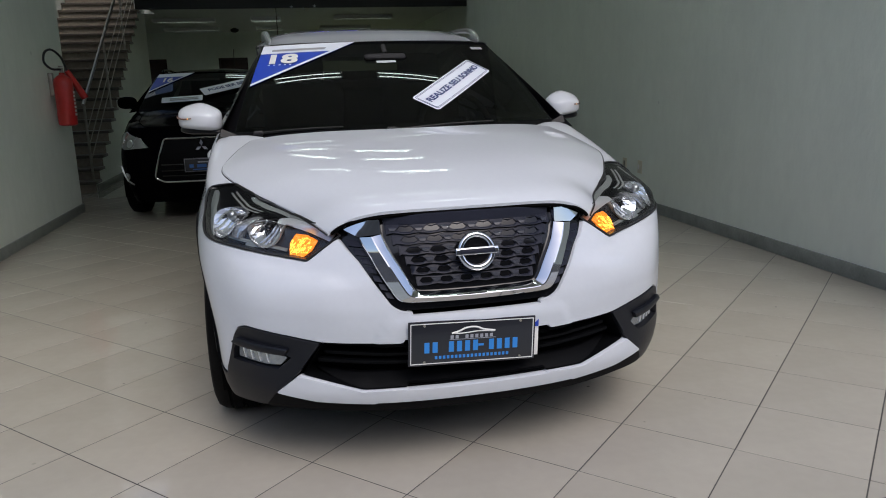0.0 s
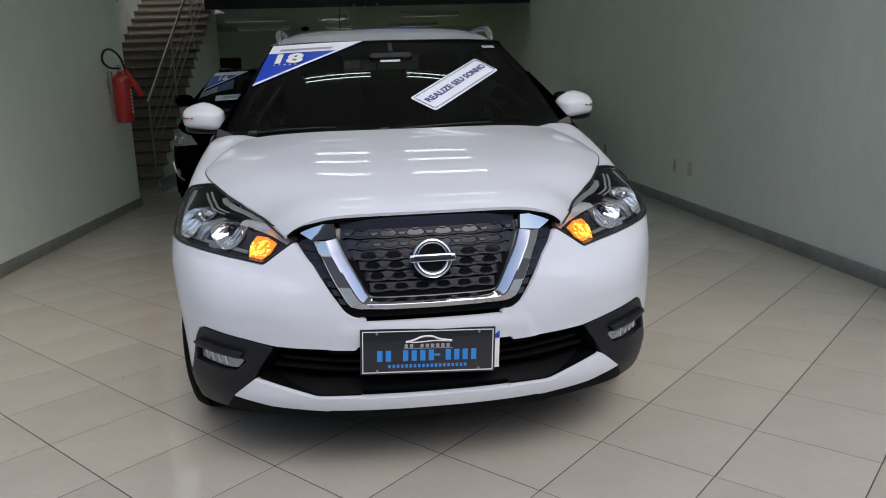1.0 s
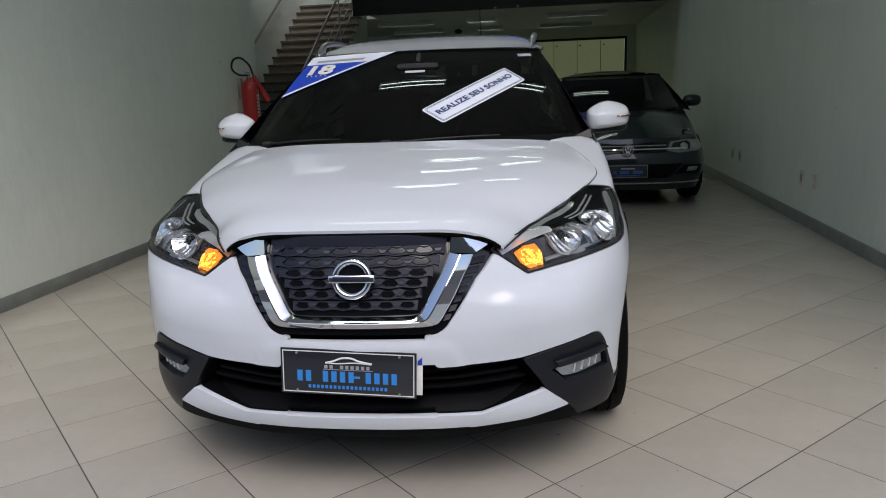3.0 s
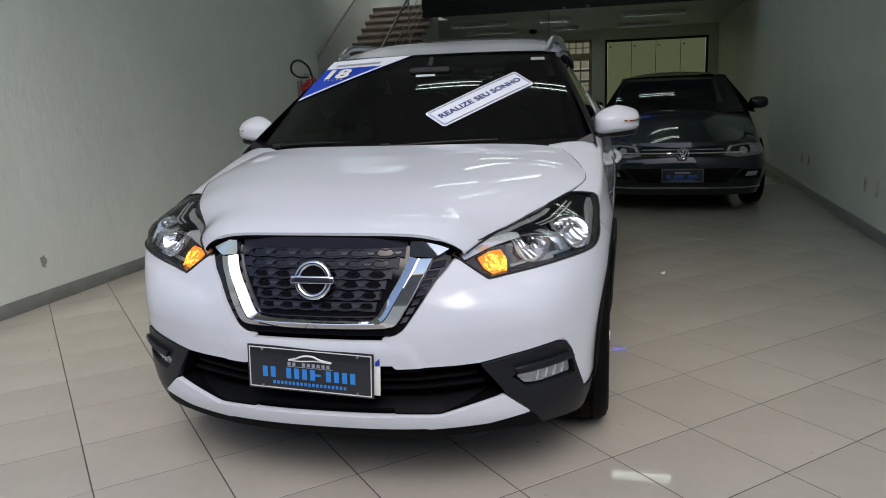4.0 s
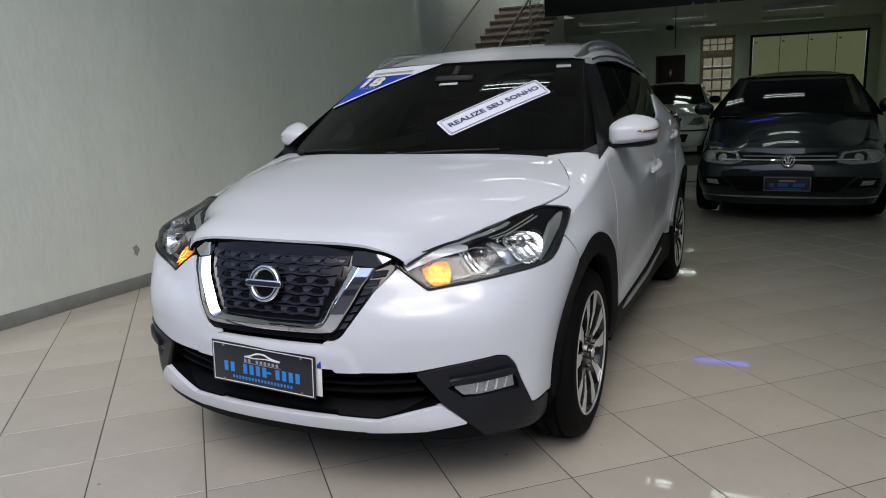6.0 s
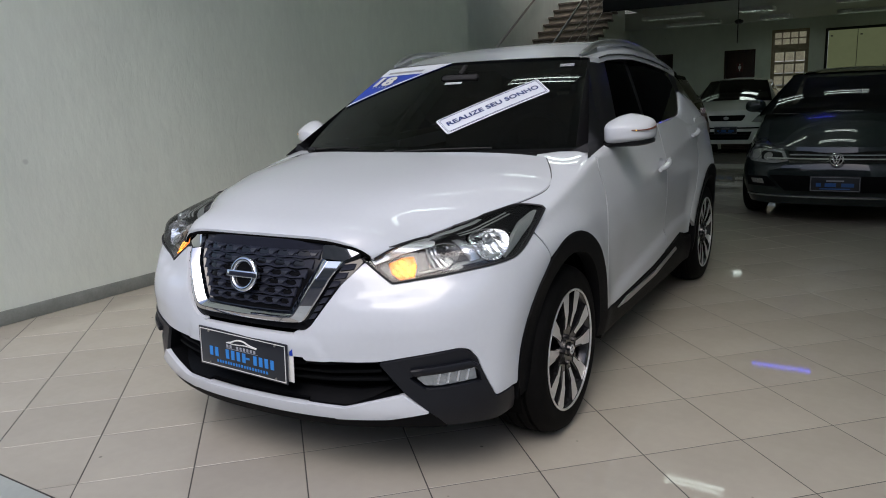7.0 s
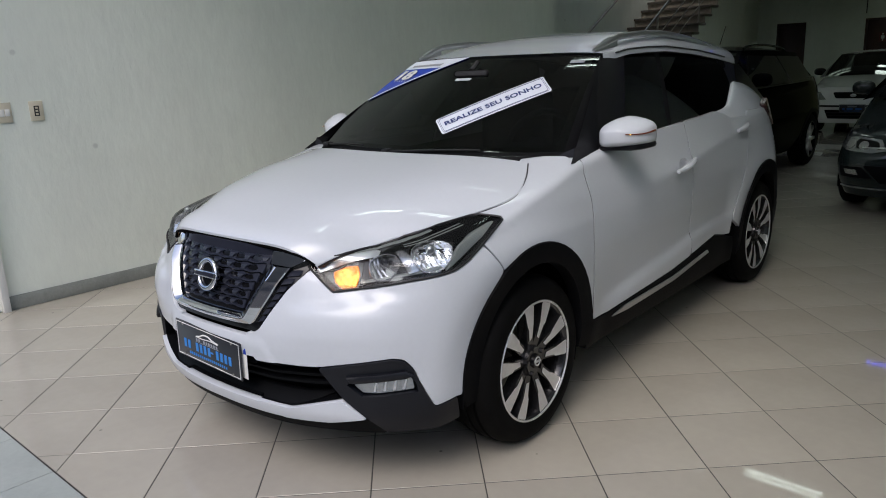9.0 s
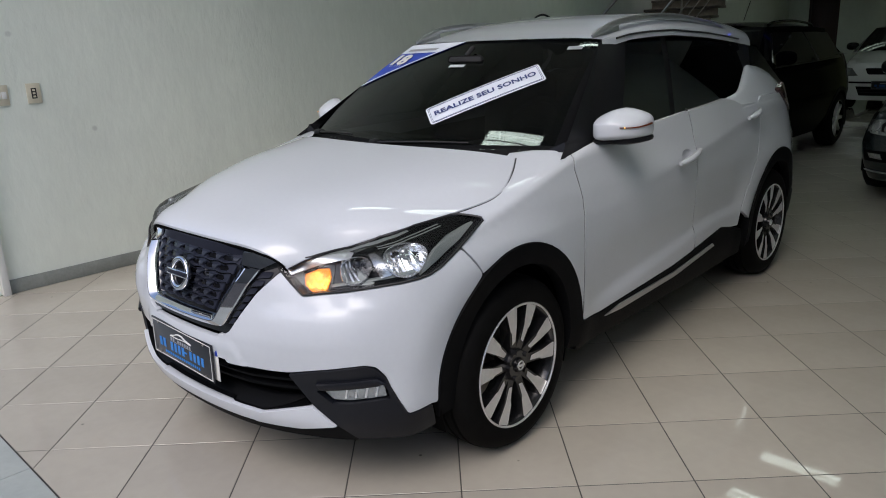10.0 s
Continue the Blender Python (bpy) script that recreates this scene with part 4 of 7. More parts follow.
    part("sill_strip", patch(STR, skin(sg, 0.012), 0.02, 0.012, flip=fl), M_SATIN, sill, "satin silver strip")
    # tail lamp
    TL = [(4.17, 1.05), (4.10, 1.115), (4.22, 1.15), (4.36, 1.125), (4.46, 1.07), (4.47, .99), (4.34, .975)]
    part("tail_lamp", patch(rounded(TL, 0.012), skin(sg, 0.014), 0.03, 0.03, flip=fl), M_REDLAMP, car, "dark red tail lamp")
    # inner shell and wheel wells, coloured near-black to stand for the shade inside
    shell = [(0.0, .25), (0.95, .25), (1.02, .30), *[p for p in arch(SF, 0.88, 175, 5, 16)], (1.80, .25), (3.4, .25), *[p for p in arch(SR, 0.88, 175, 5, 16)], (4.5, .3), (4.9, .4), (4.9, .95), (3.7, 1.0), (1.9, .95), (1.25, .80), (0.9, .70), (0.5, .68), (0.3, .84), (0, .84)]
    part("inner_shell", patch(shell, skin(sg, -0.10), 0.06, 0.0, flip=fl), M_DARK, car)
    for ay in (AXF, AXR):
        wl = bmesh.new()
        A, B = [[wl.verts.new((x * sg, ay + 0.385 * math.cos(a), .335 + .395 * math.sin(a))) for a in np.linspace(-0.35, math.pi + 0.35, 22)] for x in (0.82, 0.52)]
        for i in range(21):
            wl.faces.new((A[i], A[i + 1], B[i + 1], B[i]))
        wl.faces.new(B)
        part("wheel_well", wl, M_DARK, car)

# rear: tailgate and bumper, closed behind
REAR = [(4.56, .45), (4.56, .80), (4.50, 1.02), (4.66, 1.10), (S_END - 0.02, 1.10), (S_END - 0.02, .40), (4.62, .36)]
for sg in (1, -1):
    part("tailgate", patch(REAR, skin(sg), 0.05, 0.02, flip=sg < 0), M_WHITE, car, "white tailgate")
    part("rear_bumper", patch([(4.30, .42), (S_END - 0.02, .42), (S_END - 0.02, .24), (4.30, .24)], skin(sg, 0.01), 0.05, 0.03, flip=sg < 0), M_CLAD, car, "black rear bumper")
part("underbody", bx((-0.60, -0.50, 0.20), (0.60, 3.25, 0.42), 0.03), M_DARK, car)

# --- hood ---
EDGE = spline([(.438, -.680, .799), (.480, -.622, .826), (.525, -.516, .842), (.591, -.423, .868), (.658, -.323, .893), (.722, -.185, .917), (.766, -.065, .940), (.770, .005, .957), (.755, .065, .976), (.716, .155, 1.008), (.662, .248, 1.040)], 5)
FRONT = spline([(0, -.748, .868), (.14, -.745, .867), (.27, -.733, .862), (.355, -.715, .850), (.392, -.702, .838), (.420, -.690, .819), (.438, -.680, .799)], 5)


MIDLINE = spline([(0, -.748, .868), (0, -.715, .890), (0, -.64, .915), (0, -.45, .961), (0, -.15, 1.016), (0, .125, 1.068)], 8)


def along(curve, k):
    """The point at the fraction k of a curve's length."""
    p = np.array([tuple(q) for q in curve])
    d = np.concatenate([[0], np.cumsum(np.linalg.norm(np.diff(p, axis=0), axis=1))])
    return np.array([np.interp(k * d[-1], d, p[:, i]) for i in range(3)])


hd = bmesh.new()
grid = []
for t in np.linspace(0, 1, 41):
    e, c = along(EDGE, t), along(MIDLINE, t)
    power = 4.6 + 1.6 * math.exp(-t / .32)
    row = []
    for u in np.sin(np.linspace(-1, 1, 49) * math.pi / 2):
        k = abs(u) ** power
        x = u * e[0]
        y = c[1] + (e[1] - c[1]) * (abs(u) ** (2.2 + 1.5 * math.exp(-t / .35)))
        z = c[2] + (e[2] - c[2]) * k + 0.011 * (1 - u ** 4) * math.sin(math.pi * t) + 0.0012 * (1 - float(smooth01(.50, .74, abs(u)))) * float(smooth01(.10, .40, t)) * (1 - .5 * float(smooth01(.8, 1, t)))
        row.append(hd.verts.new((x, y, z)))
    grid.append(row)
for A, B in zip(grid, grid[1:]):
    for i in range(48):
        hd.faces.new((A[i], A[i + 1], B[i + 1], B[i]))
loop = grid[0] + [r[-1] for r in grid[1:]] + grid[-1][-2::-1] + [r[0] for r in grid[-2:0:-1]]
for depth in (-.004, -.024):
    low = [hd.verts.new(v.co + Vector((0, .001, -.004 if depth == -.004 else -.005))) for v in loop]
    for i in range(len(loop)):
        j = (i + 1) % len(loop)
        hd.faces.new((loop[j], loop[i], low[i], low[j]))
    loop = low
bmesh.ops.recalc_face_normals(hd, faces=hd.faces)
hd.normal_update()
if sum(q.normal.z * q.calc_area() for q in hd.faces) < 0:
    bmesh.ops.reverse_faces(hd, faces=hd.faces[:])
hood = part("hood", hd, M_WHITE, car, "glossy white engine hood", angle=40)
for s in (1, -1):
    gap = bmesh.new()
    tube(gap, [Vector(((p.x + 0.004) * s, p.y, p.z - 0.005)) for p in EDGE], 0.0028, 6)
    part("hood_gap", gap, M_BLACKPL, hood)
# black tube drawn as the shadow line under the hood's front edge
gap = bmesh.new()
tube(gap, [Vector((-p.x, p.y + 0.004, p.z - 0.014)) for p in FRONT[:-3][::-1]] + [Vector((p.x, p.y + 0.004, p.z - 0.014)) for p in FRONT[1:-3]], 0.006, 6)
part("nose_gap", gap, M_DARK, hood)


# --- windscreen, cowl, pillars, side glass, roof ---
def screen(u, t, d=0.0):
    u, t = np.asarray(u, float), np.asarray(t, float)
    x = u * (.735 + (.582 - .735) * t)
    y = (.205 + .19 * u ** 2) * (1 - t) + (.920 + .085 * u ** 2) * t - 0.45 * d
    z = 1.052 + (1.468 - 1.052) * t + .022 * np.sin(np.pi * t) - .012 * u ** 2 * t + d * 0.85
    return np.stack([x, y, z], -1)


ws = part("windscreen", patch([(-1, 0), (1, 0), (1, 1), (-1, 1)], screen, 0.06, 0.0), M_GLASS, car, "tinted windscreen")
fr = bmesh.new()
for pl in ([(-1, 1), (1, 1), (1, .965), (-1, .965)], [(-1, 0), (-.95, 0), (-.95, 1), (-1, 1)], [(1, 0), (.95, 0), (.95, 1), (1, 1)], [(-1, 0), (1, 0), (1, .07), (-1, .07)]):
    patch(pl, lambda u, t, d: screen(u, t, -0.004), 0.08, 0.0, bm=fr)
part("glass_border", fr, M_GLOSSBLACK, ws)
cowl = bmesh.new()
rr = [[cowl.verts.new(p) for p in screen(np.linspace(-1.02, 1.02, 31), np.full(31, t), d)] for t, d in ((0.03, 0.001), (0.0, 0.0), (-0.04, -0.014), (-0.10, -0.05))]
for A, B in zip(rr, rr[1:]):
    for i in range(30):
        cowl.faces.new((A[i], A[i + 1], B[i + 1], B[i]))
part("cowl", cowl, M_CLAD, car, "black cowl panel")
for u0, t0, u1, t1 in ((-.86, .0, -.38, .035), (-.10, -.005, .55, .03)):
    wp = bmesh.new()
    tube(wp, [Vector(screen(u0 + (u1 - u0) * k, t0 + (t1 - t0) * k + 0.01 * math.sin(k * 3.1), 0.010).tolist()) for k in np.linspace(0, 1, 12)], [0.006 - 0.002 * k for k in np.linspace(0, 1, 12)], 8)
    box(wp, Vector(screen(u0, 0, 0.01).tolist()) - Vector((0.02, 0.02, 0.01)), Vector(screen(u0, 0, 0.01).tolist()) + Vector((0.02, 0.02, 0.012)), 0.006)
    part("wiper", wp, M_BLACKPL, car, "black wiper arm")


def side(y, z, d=0.0, sg=1):
    y, z = np.asarray(y, float), np.asarray(z, float)
    x = .808 - .50 * (z - 1.05) - .12 * (z - 1.05) ** 2 - .05 * np.clip((y - 1.5) / 1.5, 0, 1) ** 2 + d
    return np.stack([x * sg, y, z], -1)


def shrunk(poly, k=0.95):
    cx, cy = np.mean(np.array(poly), axis=0)
    return [(cx + (a - cx) * k, cy + (b_ - cy) * k) for a, b_ in poly]


for sg in (1, -1):
    fl = sg < 0
    f = lambda y, z, d, sg=sg: side(y, z, d, sg)
    cabin_side = [(0.33, 1.03), (1.3, 1.03), (2.1, 1.08), (2.40, 1.12), (2.58, 1.25), (2.72, 1.36), (2.64, 1.40), (2.36, 1.424), (2.09, 1.446), (1.60, 1.464), (1.15, 1.462), (1.00, 1.452)]
    W1 = [(0.78, 1.068), (1.28, 1.062), (1.56, 1.447), (1.24, 1.448), (1.17, 1.425)]
    W2 = [(1.33, 1.068), (2.03, 1.108), (2.14, 1.124), (2.24, 1.16), (2.44, 1.25), (2.47, 1.355), (2.38, 1.39), (2.05, 1.432), (1.62, 1.450)]
    part("window_surround", patch(cabin_side, lambda y, z, d, sg=sg: side(y, z, d - 0.006, sg), 0.06, 0.0, [shrunk(W1), shrunk(W2)], flip=fl), M_PILLAR, car, "satin black window surround")
    for wn_, sub in ((W1, "side_window"), (W2, "side_window")):
        part(sub, patch(rounded(wn_, 0.02), f, 0.06, 0.0, flip=fl), M_TINT, car, "dark tinted side window")
    pil = bmesh.new()
    cu = [Vector(screen(1.0 * sg, t, 0.0).tolist()) for t in np.linspace(-0.02, 1.0, 14)]
    cq = [Vector(side(.80 + (1.21 - .80) * t, 1.062 + (1.452 - 1.062) * t, 0.003, sg).tolist()) for t in np.linspace(-0.02, 1.0, 14)]
    grid = []
    for a, b, t in zip(cu, cq, np.linspace(0, 1, 14)):
        out = Vector((0.6 * sg, -0.75, 0.35)).normalized()
        grid.append([pil.verts.new(a.lerp(b, k) + out * (0.030 * (1 - 0.95 * t * t) * math.sin(math.pi * k))) for k in np.linspace(0, 1, 9)])
    for A, B in zip(grid, grid[1:]):
        for i in range(8):
            pil.faces.new((A[i], A[i + 1], B[i + 1], B[i]))
    bmesh.ops.recalc_face_normals(pil, faces=pil.faces)
    part("front_pillar", pil, M_PILLAR, car, "gloss black windscreen pillar")
    # base of the pillar down to the wing
    base = bmesh.new()
    A = [base.verts.new(p) for p in (screen(.97 * sg, 0.0, 0.0), side(.40, 1.085, -.004, sg), side(.72, 1.10, 0.002, sg), side(.80, 1.11, 0.002, sg))]
    B = [base.verts.new(Vector((v.co.x + dx * sg, v.co.y - dy, z))) for v, dx, dy, z in zip(A, (0, .010, .012, .012), (.01, .015, 0, 0), (1.044, 1.050, 1.056, 1.062))]
    for i in range(3):
        base.faces.new((A[i], A[i + 1], B[i + 1], B[i]))
    part("pillar_foot", base, M_PILLAR, car)

# the quarter's upper part sweeps from the flank up to a point behind the rear window
for sg in (1, -1):
    qf = bmesh.new()
    cols = []
    for y in [1.80, 1.88, 1.95, 2.02, 2.08, 2.14, 2.20, 2.26, 2.32, 2.38, 2.44, 2.48, 2.51, 2.54, 2.58, 2.66, 2.74, 2.82, 2.90, 3.0]:
        zt = float(np.interp(y, (1.80, 1.88, 2.02, 2.12, 2.20, 2.26, 2.36, 2.47, 2.50, 2.53, 2.70, 2.86, 3.0), (1.092, 1.106, 1.120, 1.128, 1.142, 1.164, 1.208, 1.256, 1.266, 1.264, 1.243, 1.185, 1.07)))
        k_ = float(smooth01(1.90, 2.12, y))
        lo_, mid_ = spoint((y + 1.467) * sg, .99, -0.004 + 0.0055 * k_), spoint((y + 1.467) * sg, 1.06, -0.003 + 0.006 * k_)
        hi_ = Vector(side(y, zt, -0.002 + 0.010 * k_, sg).tolist())
        if y > 2.75:
            hi_.x = sg * min(abs(hi_.x), abs(mid_.x) - .01)
        col = [lo_]
        for t in np.linspace(0, 1, 9):
            ctrl = mid_ + (mid_ - lo_) * 0.12
            ctrl.z = min(ctrl.z, (mid_.z + hi_.z) / 2 + .01)
            col.append(mid_ * (1 - t) ** 2 + ctrl * 2 * t * (1 - t) + hi_ * t * t)
        col += [hi_ + Vector((-.005 * sg, 0, .001)), hi_ + Vector((-.03 * sg, 0, -.016))]
        cols.append([qf.verts.new(p) for p in col])
    for A, B in zip(cols, cols[1:]):
        for i in range(len(A) - 1):
            qf.faces.new((A[i], A[i + 1], B[i + 1], B[i]) if sg < 0 else (A[i], B[i], B[i + 1], A[i + 1]))
    qf.normal_update()
    if sum(q.normal.x * q.calc_area() for q in qf.faces) * sg < 0:
        bmesh.ops.reverse_faces(qf, faces=qf.faces[:])
    part("quarter_fin", qf, M_WHITE, car, "white rear quarter rising to a point", angle=45)
RY = (0.9, 1.02, 1.15, 1.35, 1.6, 2.05, 2.4, 2.7, 2.95)
RE = (1.455, 1.462, 1.478, 1.486, 1.488, 1.464, 1.434, 1.406, 1.38)
RC = (1.468, 1.492, 1.520, 1.556, 1.580, 1.584, 1.560, 1.525, 1.485)
bmr = bmesh.new()
rows = []
for k in np.linspace(0, 1, 34):
    row = []
    for u in np.sin(np.linspace(-1.0, 1.0, 37) * math.pi / 2):
        y0, y1 = .905 + .09 * u * u, 2.98 - .20 * u ** 4
        y = y0 + (y1 - y0) * k
        ze, zc = np.interp(y - .09 * u * u * (1 - k), RY, RE), np.interp(y - .09 * u * u * (1 - k), RY, RC)
        z = ze + (zc - ze) * (1 - 0.22 * abs(u) ** 2 - 0.78 * abs(u) ** 9)
        x = u * np.interp(y, (.9, 1.1, 1.6, 2.3, 3.0), (.584, .600, .612, .605, .575))
        row.append(bmr.verts.new((x, y, z)))
    rows.append(row)
ea, eb = [[bmr.verts.new(r[i].co + Vector((dx, 0, -0.030 - 0.0 * j))) for j, r in enumerate(rows)] for i, dx in ((0, -0.004), (-1, 0.004))]
for A, B in zip(rows, rows[1:]):
    for i in range(36):
        bmr.faces.new((A[i], A[i + 1], B[i + 1], B[i]))
for ed, i in ((ea, 0), (eb, -1)):
    for j in range(len(rows) - 1):
        bmr.faces.new((rows[j][i], rows[j + 1][i], ed[j + 1], ed[j]))
tailrow = [bmr.verts.new(v.co + Vector((0, -0.03, -0.035))) for v in rows[-1]]
for i in range(36):
    bmr.faces.new((rows[-1][i], rows[-1][i + 1], tailrow[i + 1], tailrow[i]))
bmesh.ops.recalc_face_normals(bmr, faces=bmr.faces)
gutters = [[rows[j][i].co + Vector((.0035 * sg, 0, -.005)) for j in range(2, len(rows) - 4)] for i, sg in ((0, -1), (-1, 1))]
roof = part("roof", bmr, M_WHITE, car, "glossy white roof with rear spoiler", angle=40)
for path in gutters:
    gt = bmesh.new()
    tube(gt, path, .0045, 6)
    part("gutter_gap", gt, M_BLACKPL, roof)
rg = bmesh.new()
A = [rg.verts.new((x, 2.93, 1.37)) for x in (-.57, .57)]
B = [rg.verts.new((x, 3.22, 1.06)) for x in (.68, -.68)]
rg.faces.new(A + B)
part("rear_window", rg, M_TINT, car, "dark rear window")
for sg in (1, -1):
    cb = bmesh.new()
    cb.faces.new([cb.verts.new(p) for p in ((.60 * sg, 2.40, 1.41), (.57 * sg, 2.93, 1.36), (.69 * sg, 3.2, 1.08), (.70 * sg, 2.50, 1.16))])
    part("rear_pillar", cb, M_GLOSSBLACK, car, "gloss black rear pillar")
for sg in (1, -1):
    rl = bmesh.new()
    path = spline([(.545 * sg, .99, 1.470), (.552 * sg, 1.06, 1.495), (.560 * sg, 1.20, 1.530), (.566 * sg, 1.45, 1.548), (.566 * sg, 1.75, 1.548), (.562 * sg, 2.10, 1.520), (.556 * sg, 2.38, 1.478), (.550 * sg, 2.52, 1.430)], 6)
    n = len(path)
    tube(rl, path, [0.007 + 0.009 * math.sin(math.pi * min(i / n * 4, 1) / 2) * math.sin(math.pi * min((n - i) / n * 4, 1) / 2) for i in range(n)], 10)
    rail = part("roof_rail", rl, M_SATIN, car, "satin silver roof rail")
    for keep in (lambda y: y < 1.22, lambda y: y > 2.25):
        web = bmesh.new()
        A, B = [], []
        for q in path:
            if keep(q.y):
                A.append(web.verts.new(q))
                B.append(web.verts.new((q.x + 0.004 * sg, q.y, min(float(np.interp(q.y, RY, RC)) - 0.05, q.z - .004))))
        for i in range(len(A) - 1):
            web.faces.new((A[i], A[i + 1], B[i + 1], B[i]))
        part("rail_foot", web, M_SATIN, rail)

# --- mirrors ---
def mirror_point(x, y, z, sg):
    """Shapes a unit ball into a mirror shell: flat below, tapered to its outer end."""
    x, y, z = [math.copysign(abs(c) ** p, c) for c, p in ((x, .45), (y, .45 if y > 0 else .90), (z, .46))]
    k = 1 - 0.15 * smooth01(0.0, 1.0, x) - 0.26 * smooth01(0.1, 1.0, -x)
    nose_ = 1 - 0.55 * max(-y, 0) ** 1.5
    zz = .069 * z * k * nose_ if z > 0 else .046 * z
    return Vector(((.890 + .100 * x) * sg, .672 + (.112 if y < 0 else .040) * y * k + .040 * x, 1.116 + zz + (.010 * (1 - abs(x)) if z > 0 else .008 * x)))


for sg in (1, -1):
    mr = bmesh.new()
    bmesh.ops.create_uvsphere(mr, u_segments=36, v_segments=24, radius=1)
    for v in mr.verts:
        v.co = mirror_point(*v.co, sg)
    bmesh.ops.recalc_face_normals(mr, faces=mr.faces)
    mirror = part("wing_mirror", mr, M_WHITE, car, "white wing mirror with slim indicator", angle=70)
    ft = bmesh.new()
    tube(ft, spline([(.775 * sg, .60, 1.064), (.83 * sg, .64, 1.066), (.88 * sg, .670, 1.066)], 4), [0.016] * 9, 10)
    part("mirror_foot", ft, M_PILLAR, mirror)
    lo = bmesh.new()
    bmesh.ops.create_uvsphere(lo, u_segments=24, v_segments=10, radius=1)
    for v in lo.verts:
        v.co = Vector(((.884 + .100 * math.copysign(abs(v.co.x) ** .55, v.co.x)) * sg, .676 + .078 * math.copysign(abs(v.co.y) ** .7, v.co.y) + .038 * v.co.x, 1.068 + .016 * math.copysign(abs(v.co.z) ** .5, v.co.z) + .008 * v.co.x))
    part("mirror_base", lo, M_PILLAR, mirror)
    ind = bmesh.new()
    pth = []
    for a_ in np.linspace(-1.50, -0.05, 14):
        n_ = Vector((math.cos(a_), math.sin(a_), 0.012 + 0.075 * (a_ + 1.5) / 1.4))
        pth.append(mirror_point(*n_.normalized(), sg) + Vector((.0022 * sg, -.0026, 0)))
    tube(ind, pth, [0.0022 + 0.0022 * k / 13 for k in range(14)], 8)
    part("side_indicator", ind, M_INDICATOR, mirror, "dark red indicator strip with lit amber ends")
    tip = bmesh.new()
    for q_ in (pth[1], pth[-2]):
        bmesh.ops.create_uvsphere(tip, u_segments=8, v_segments=6, radius=.0034, matrix=Matrix.Translation(q_) @ Matrix.Diagonal((1, 1, .7, 1)))
    part("indicator_light", tip, M_AMBERHOT, mirror)

# --- wheels ---
def make_wheel(parent, x, y, sg, turn):
    M = Matrix.Translation((x, y, 0.328)) @ Matrix.Diagonal((sg, 1, 1, 1)) @ Matrix.Rotation(radians(turn), 4, "X")
    hub = new("wheel")
    hub.parent = parent
    hub.matrix_basis = M
    tagged(hub, "alloy wheel with bright blades and black pockets")
    ty = bmesh.new()
    prof = [(-.205, .232), (-.212, .25), (-.210, .28), (-.198, .306), (-.176, .3205), (-.152, .3265), (-.150, .318), (-.140, .318), (-.138, .328), (-.108, .3285), (-.106, .319), (-.096, .319), (-.094, .3285), (-.064, .328), (-.062, .318), (-.052, .318), (-.050, .3265), (-.026, .3205), (-.004, .306), (.006, .28), (.007, .25), (0, .232)]
    NS = 72
    rings = [[ty.verts.new((px, r * math.cos(a), r * math.sin(a))) for a in np.linspace(0, 2 * math.pi, NS + 1)[:-1]] for px, r in prof]
    for A, B in zip(rings, rings[1:]):
        for i in range(NS):
            ty.faces.new((A[i], A[(i + 1) % NS], B[(i + 1) % NS], B[i]))
    bmesh.ops.recalc_face_normals(ty, faces=ty.faces)
    part("tyre", ty, M_RUBBER, hub, "black road tyre", angle=40)
    br = bmesh.new()
    prof = [(-.20, .224), (-.15, .205), (-.05, .196), (-.012, .207), (.000, .216), (.004, .224)]
    rings = [[br.verts.new((px, r * math.cos(a), r * math.sin(a))) for a in np.linspace(0, 2 * math.pi, NS + 1)[:-1]] for px, r in prof]
    for A, B in zip(rings, rings[1:]):
        for i in range(NS):
            br.faces.new((A[i], A[(i + 1) % NS], B[(i + 1) % NS], B[i]))
    rim = part("rim", br, M_RIMBLACK, hub, "black rim barrel", angle=60)
    rim.scale = (1, 1.06, 1.06)
    lip = bmesh.new()
    tube(lip, [(.002, .2185 * math.cos(a), .2185 * math.sin(a)) for a in np.linspace(0, 2 * math.pi, 61)[:-1]], 0.0042, 8, True)
    part("rim_lip", lip, M_RIM, rim, "thin bright rim edge")
    dk = bmesh.new()
    bmesh.ops.create_cone(dk, cap_ends=True, segments=40, radius1=.15, radius2=.15, depth=.02, matrix=Matrix.Translation((-.115, 0, 0)) @ Matrix.Rotation(radians(90), 4, "Y"))
    part("brake_disc", dk, M_STEEL, rim, "steel brake disc")
    # five pairs of blades: bright machined faces on black arms, each with a notch on its outer side
    for k in range(10):
        side_ = 1 if k % 2 else -1
        a = 2 * math.pi * (k // 2) / 5 - side_ * radians(15.5)
        sp = bmesh.new()
        face = [(-.008, .086), (.009, .080), (.012, .128), (.019, .140), (.028, .205), (.025, .2135), (-.025, .2135), (-.028, .205), (-.016, .140)]
        arm = [(-.016, .035), (.016, .035), (.019, .140), (.030, .205), (.027, .2165), (-.027, .2165), (-.030, .205), (-.018, .140)]
        for outl, x0, x1, mi in ((face, -.002, -.012, 0), (arm, -.0045, -.050, 1)):
            outl = [(t * side_, r) for t, r in outl]
            top = [sp.verts.new((x0 - .022 * max(.15 - r, 0) / .15, t, r)) for t, r in outl]
            low = [sp.verts.new((x1 - .022 * max(.15 - r, 0) / .15, t * 1.08, r)) for t, r in outl]
            sp.faces.new(top).material_index = mi
            for i in range(len(outl)):
                sp.faces.new((top[i], top[(i + 1) % len(outl)], low[(i + 1) % len(outl)], low[i])).material_index = 1
        bmesh.ops.recalc_face_normals(sp, faces=sp.faces)
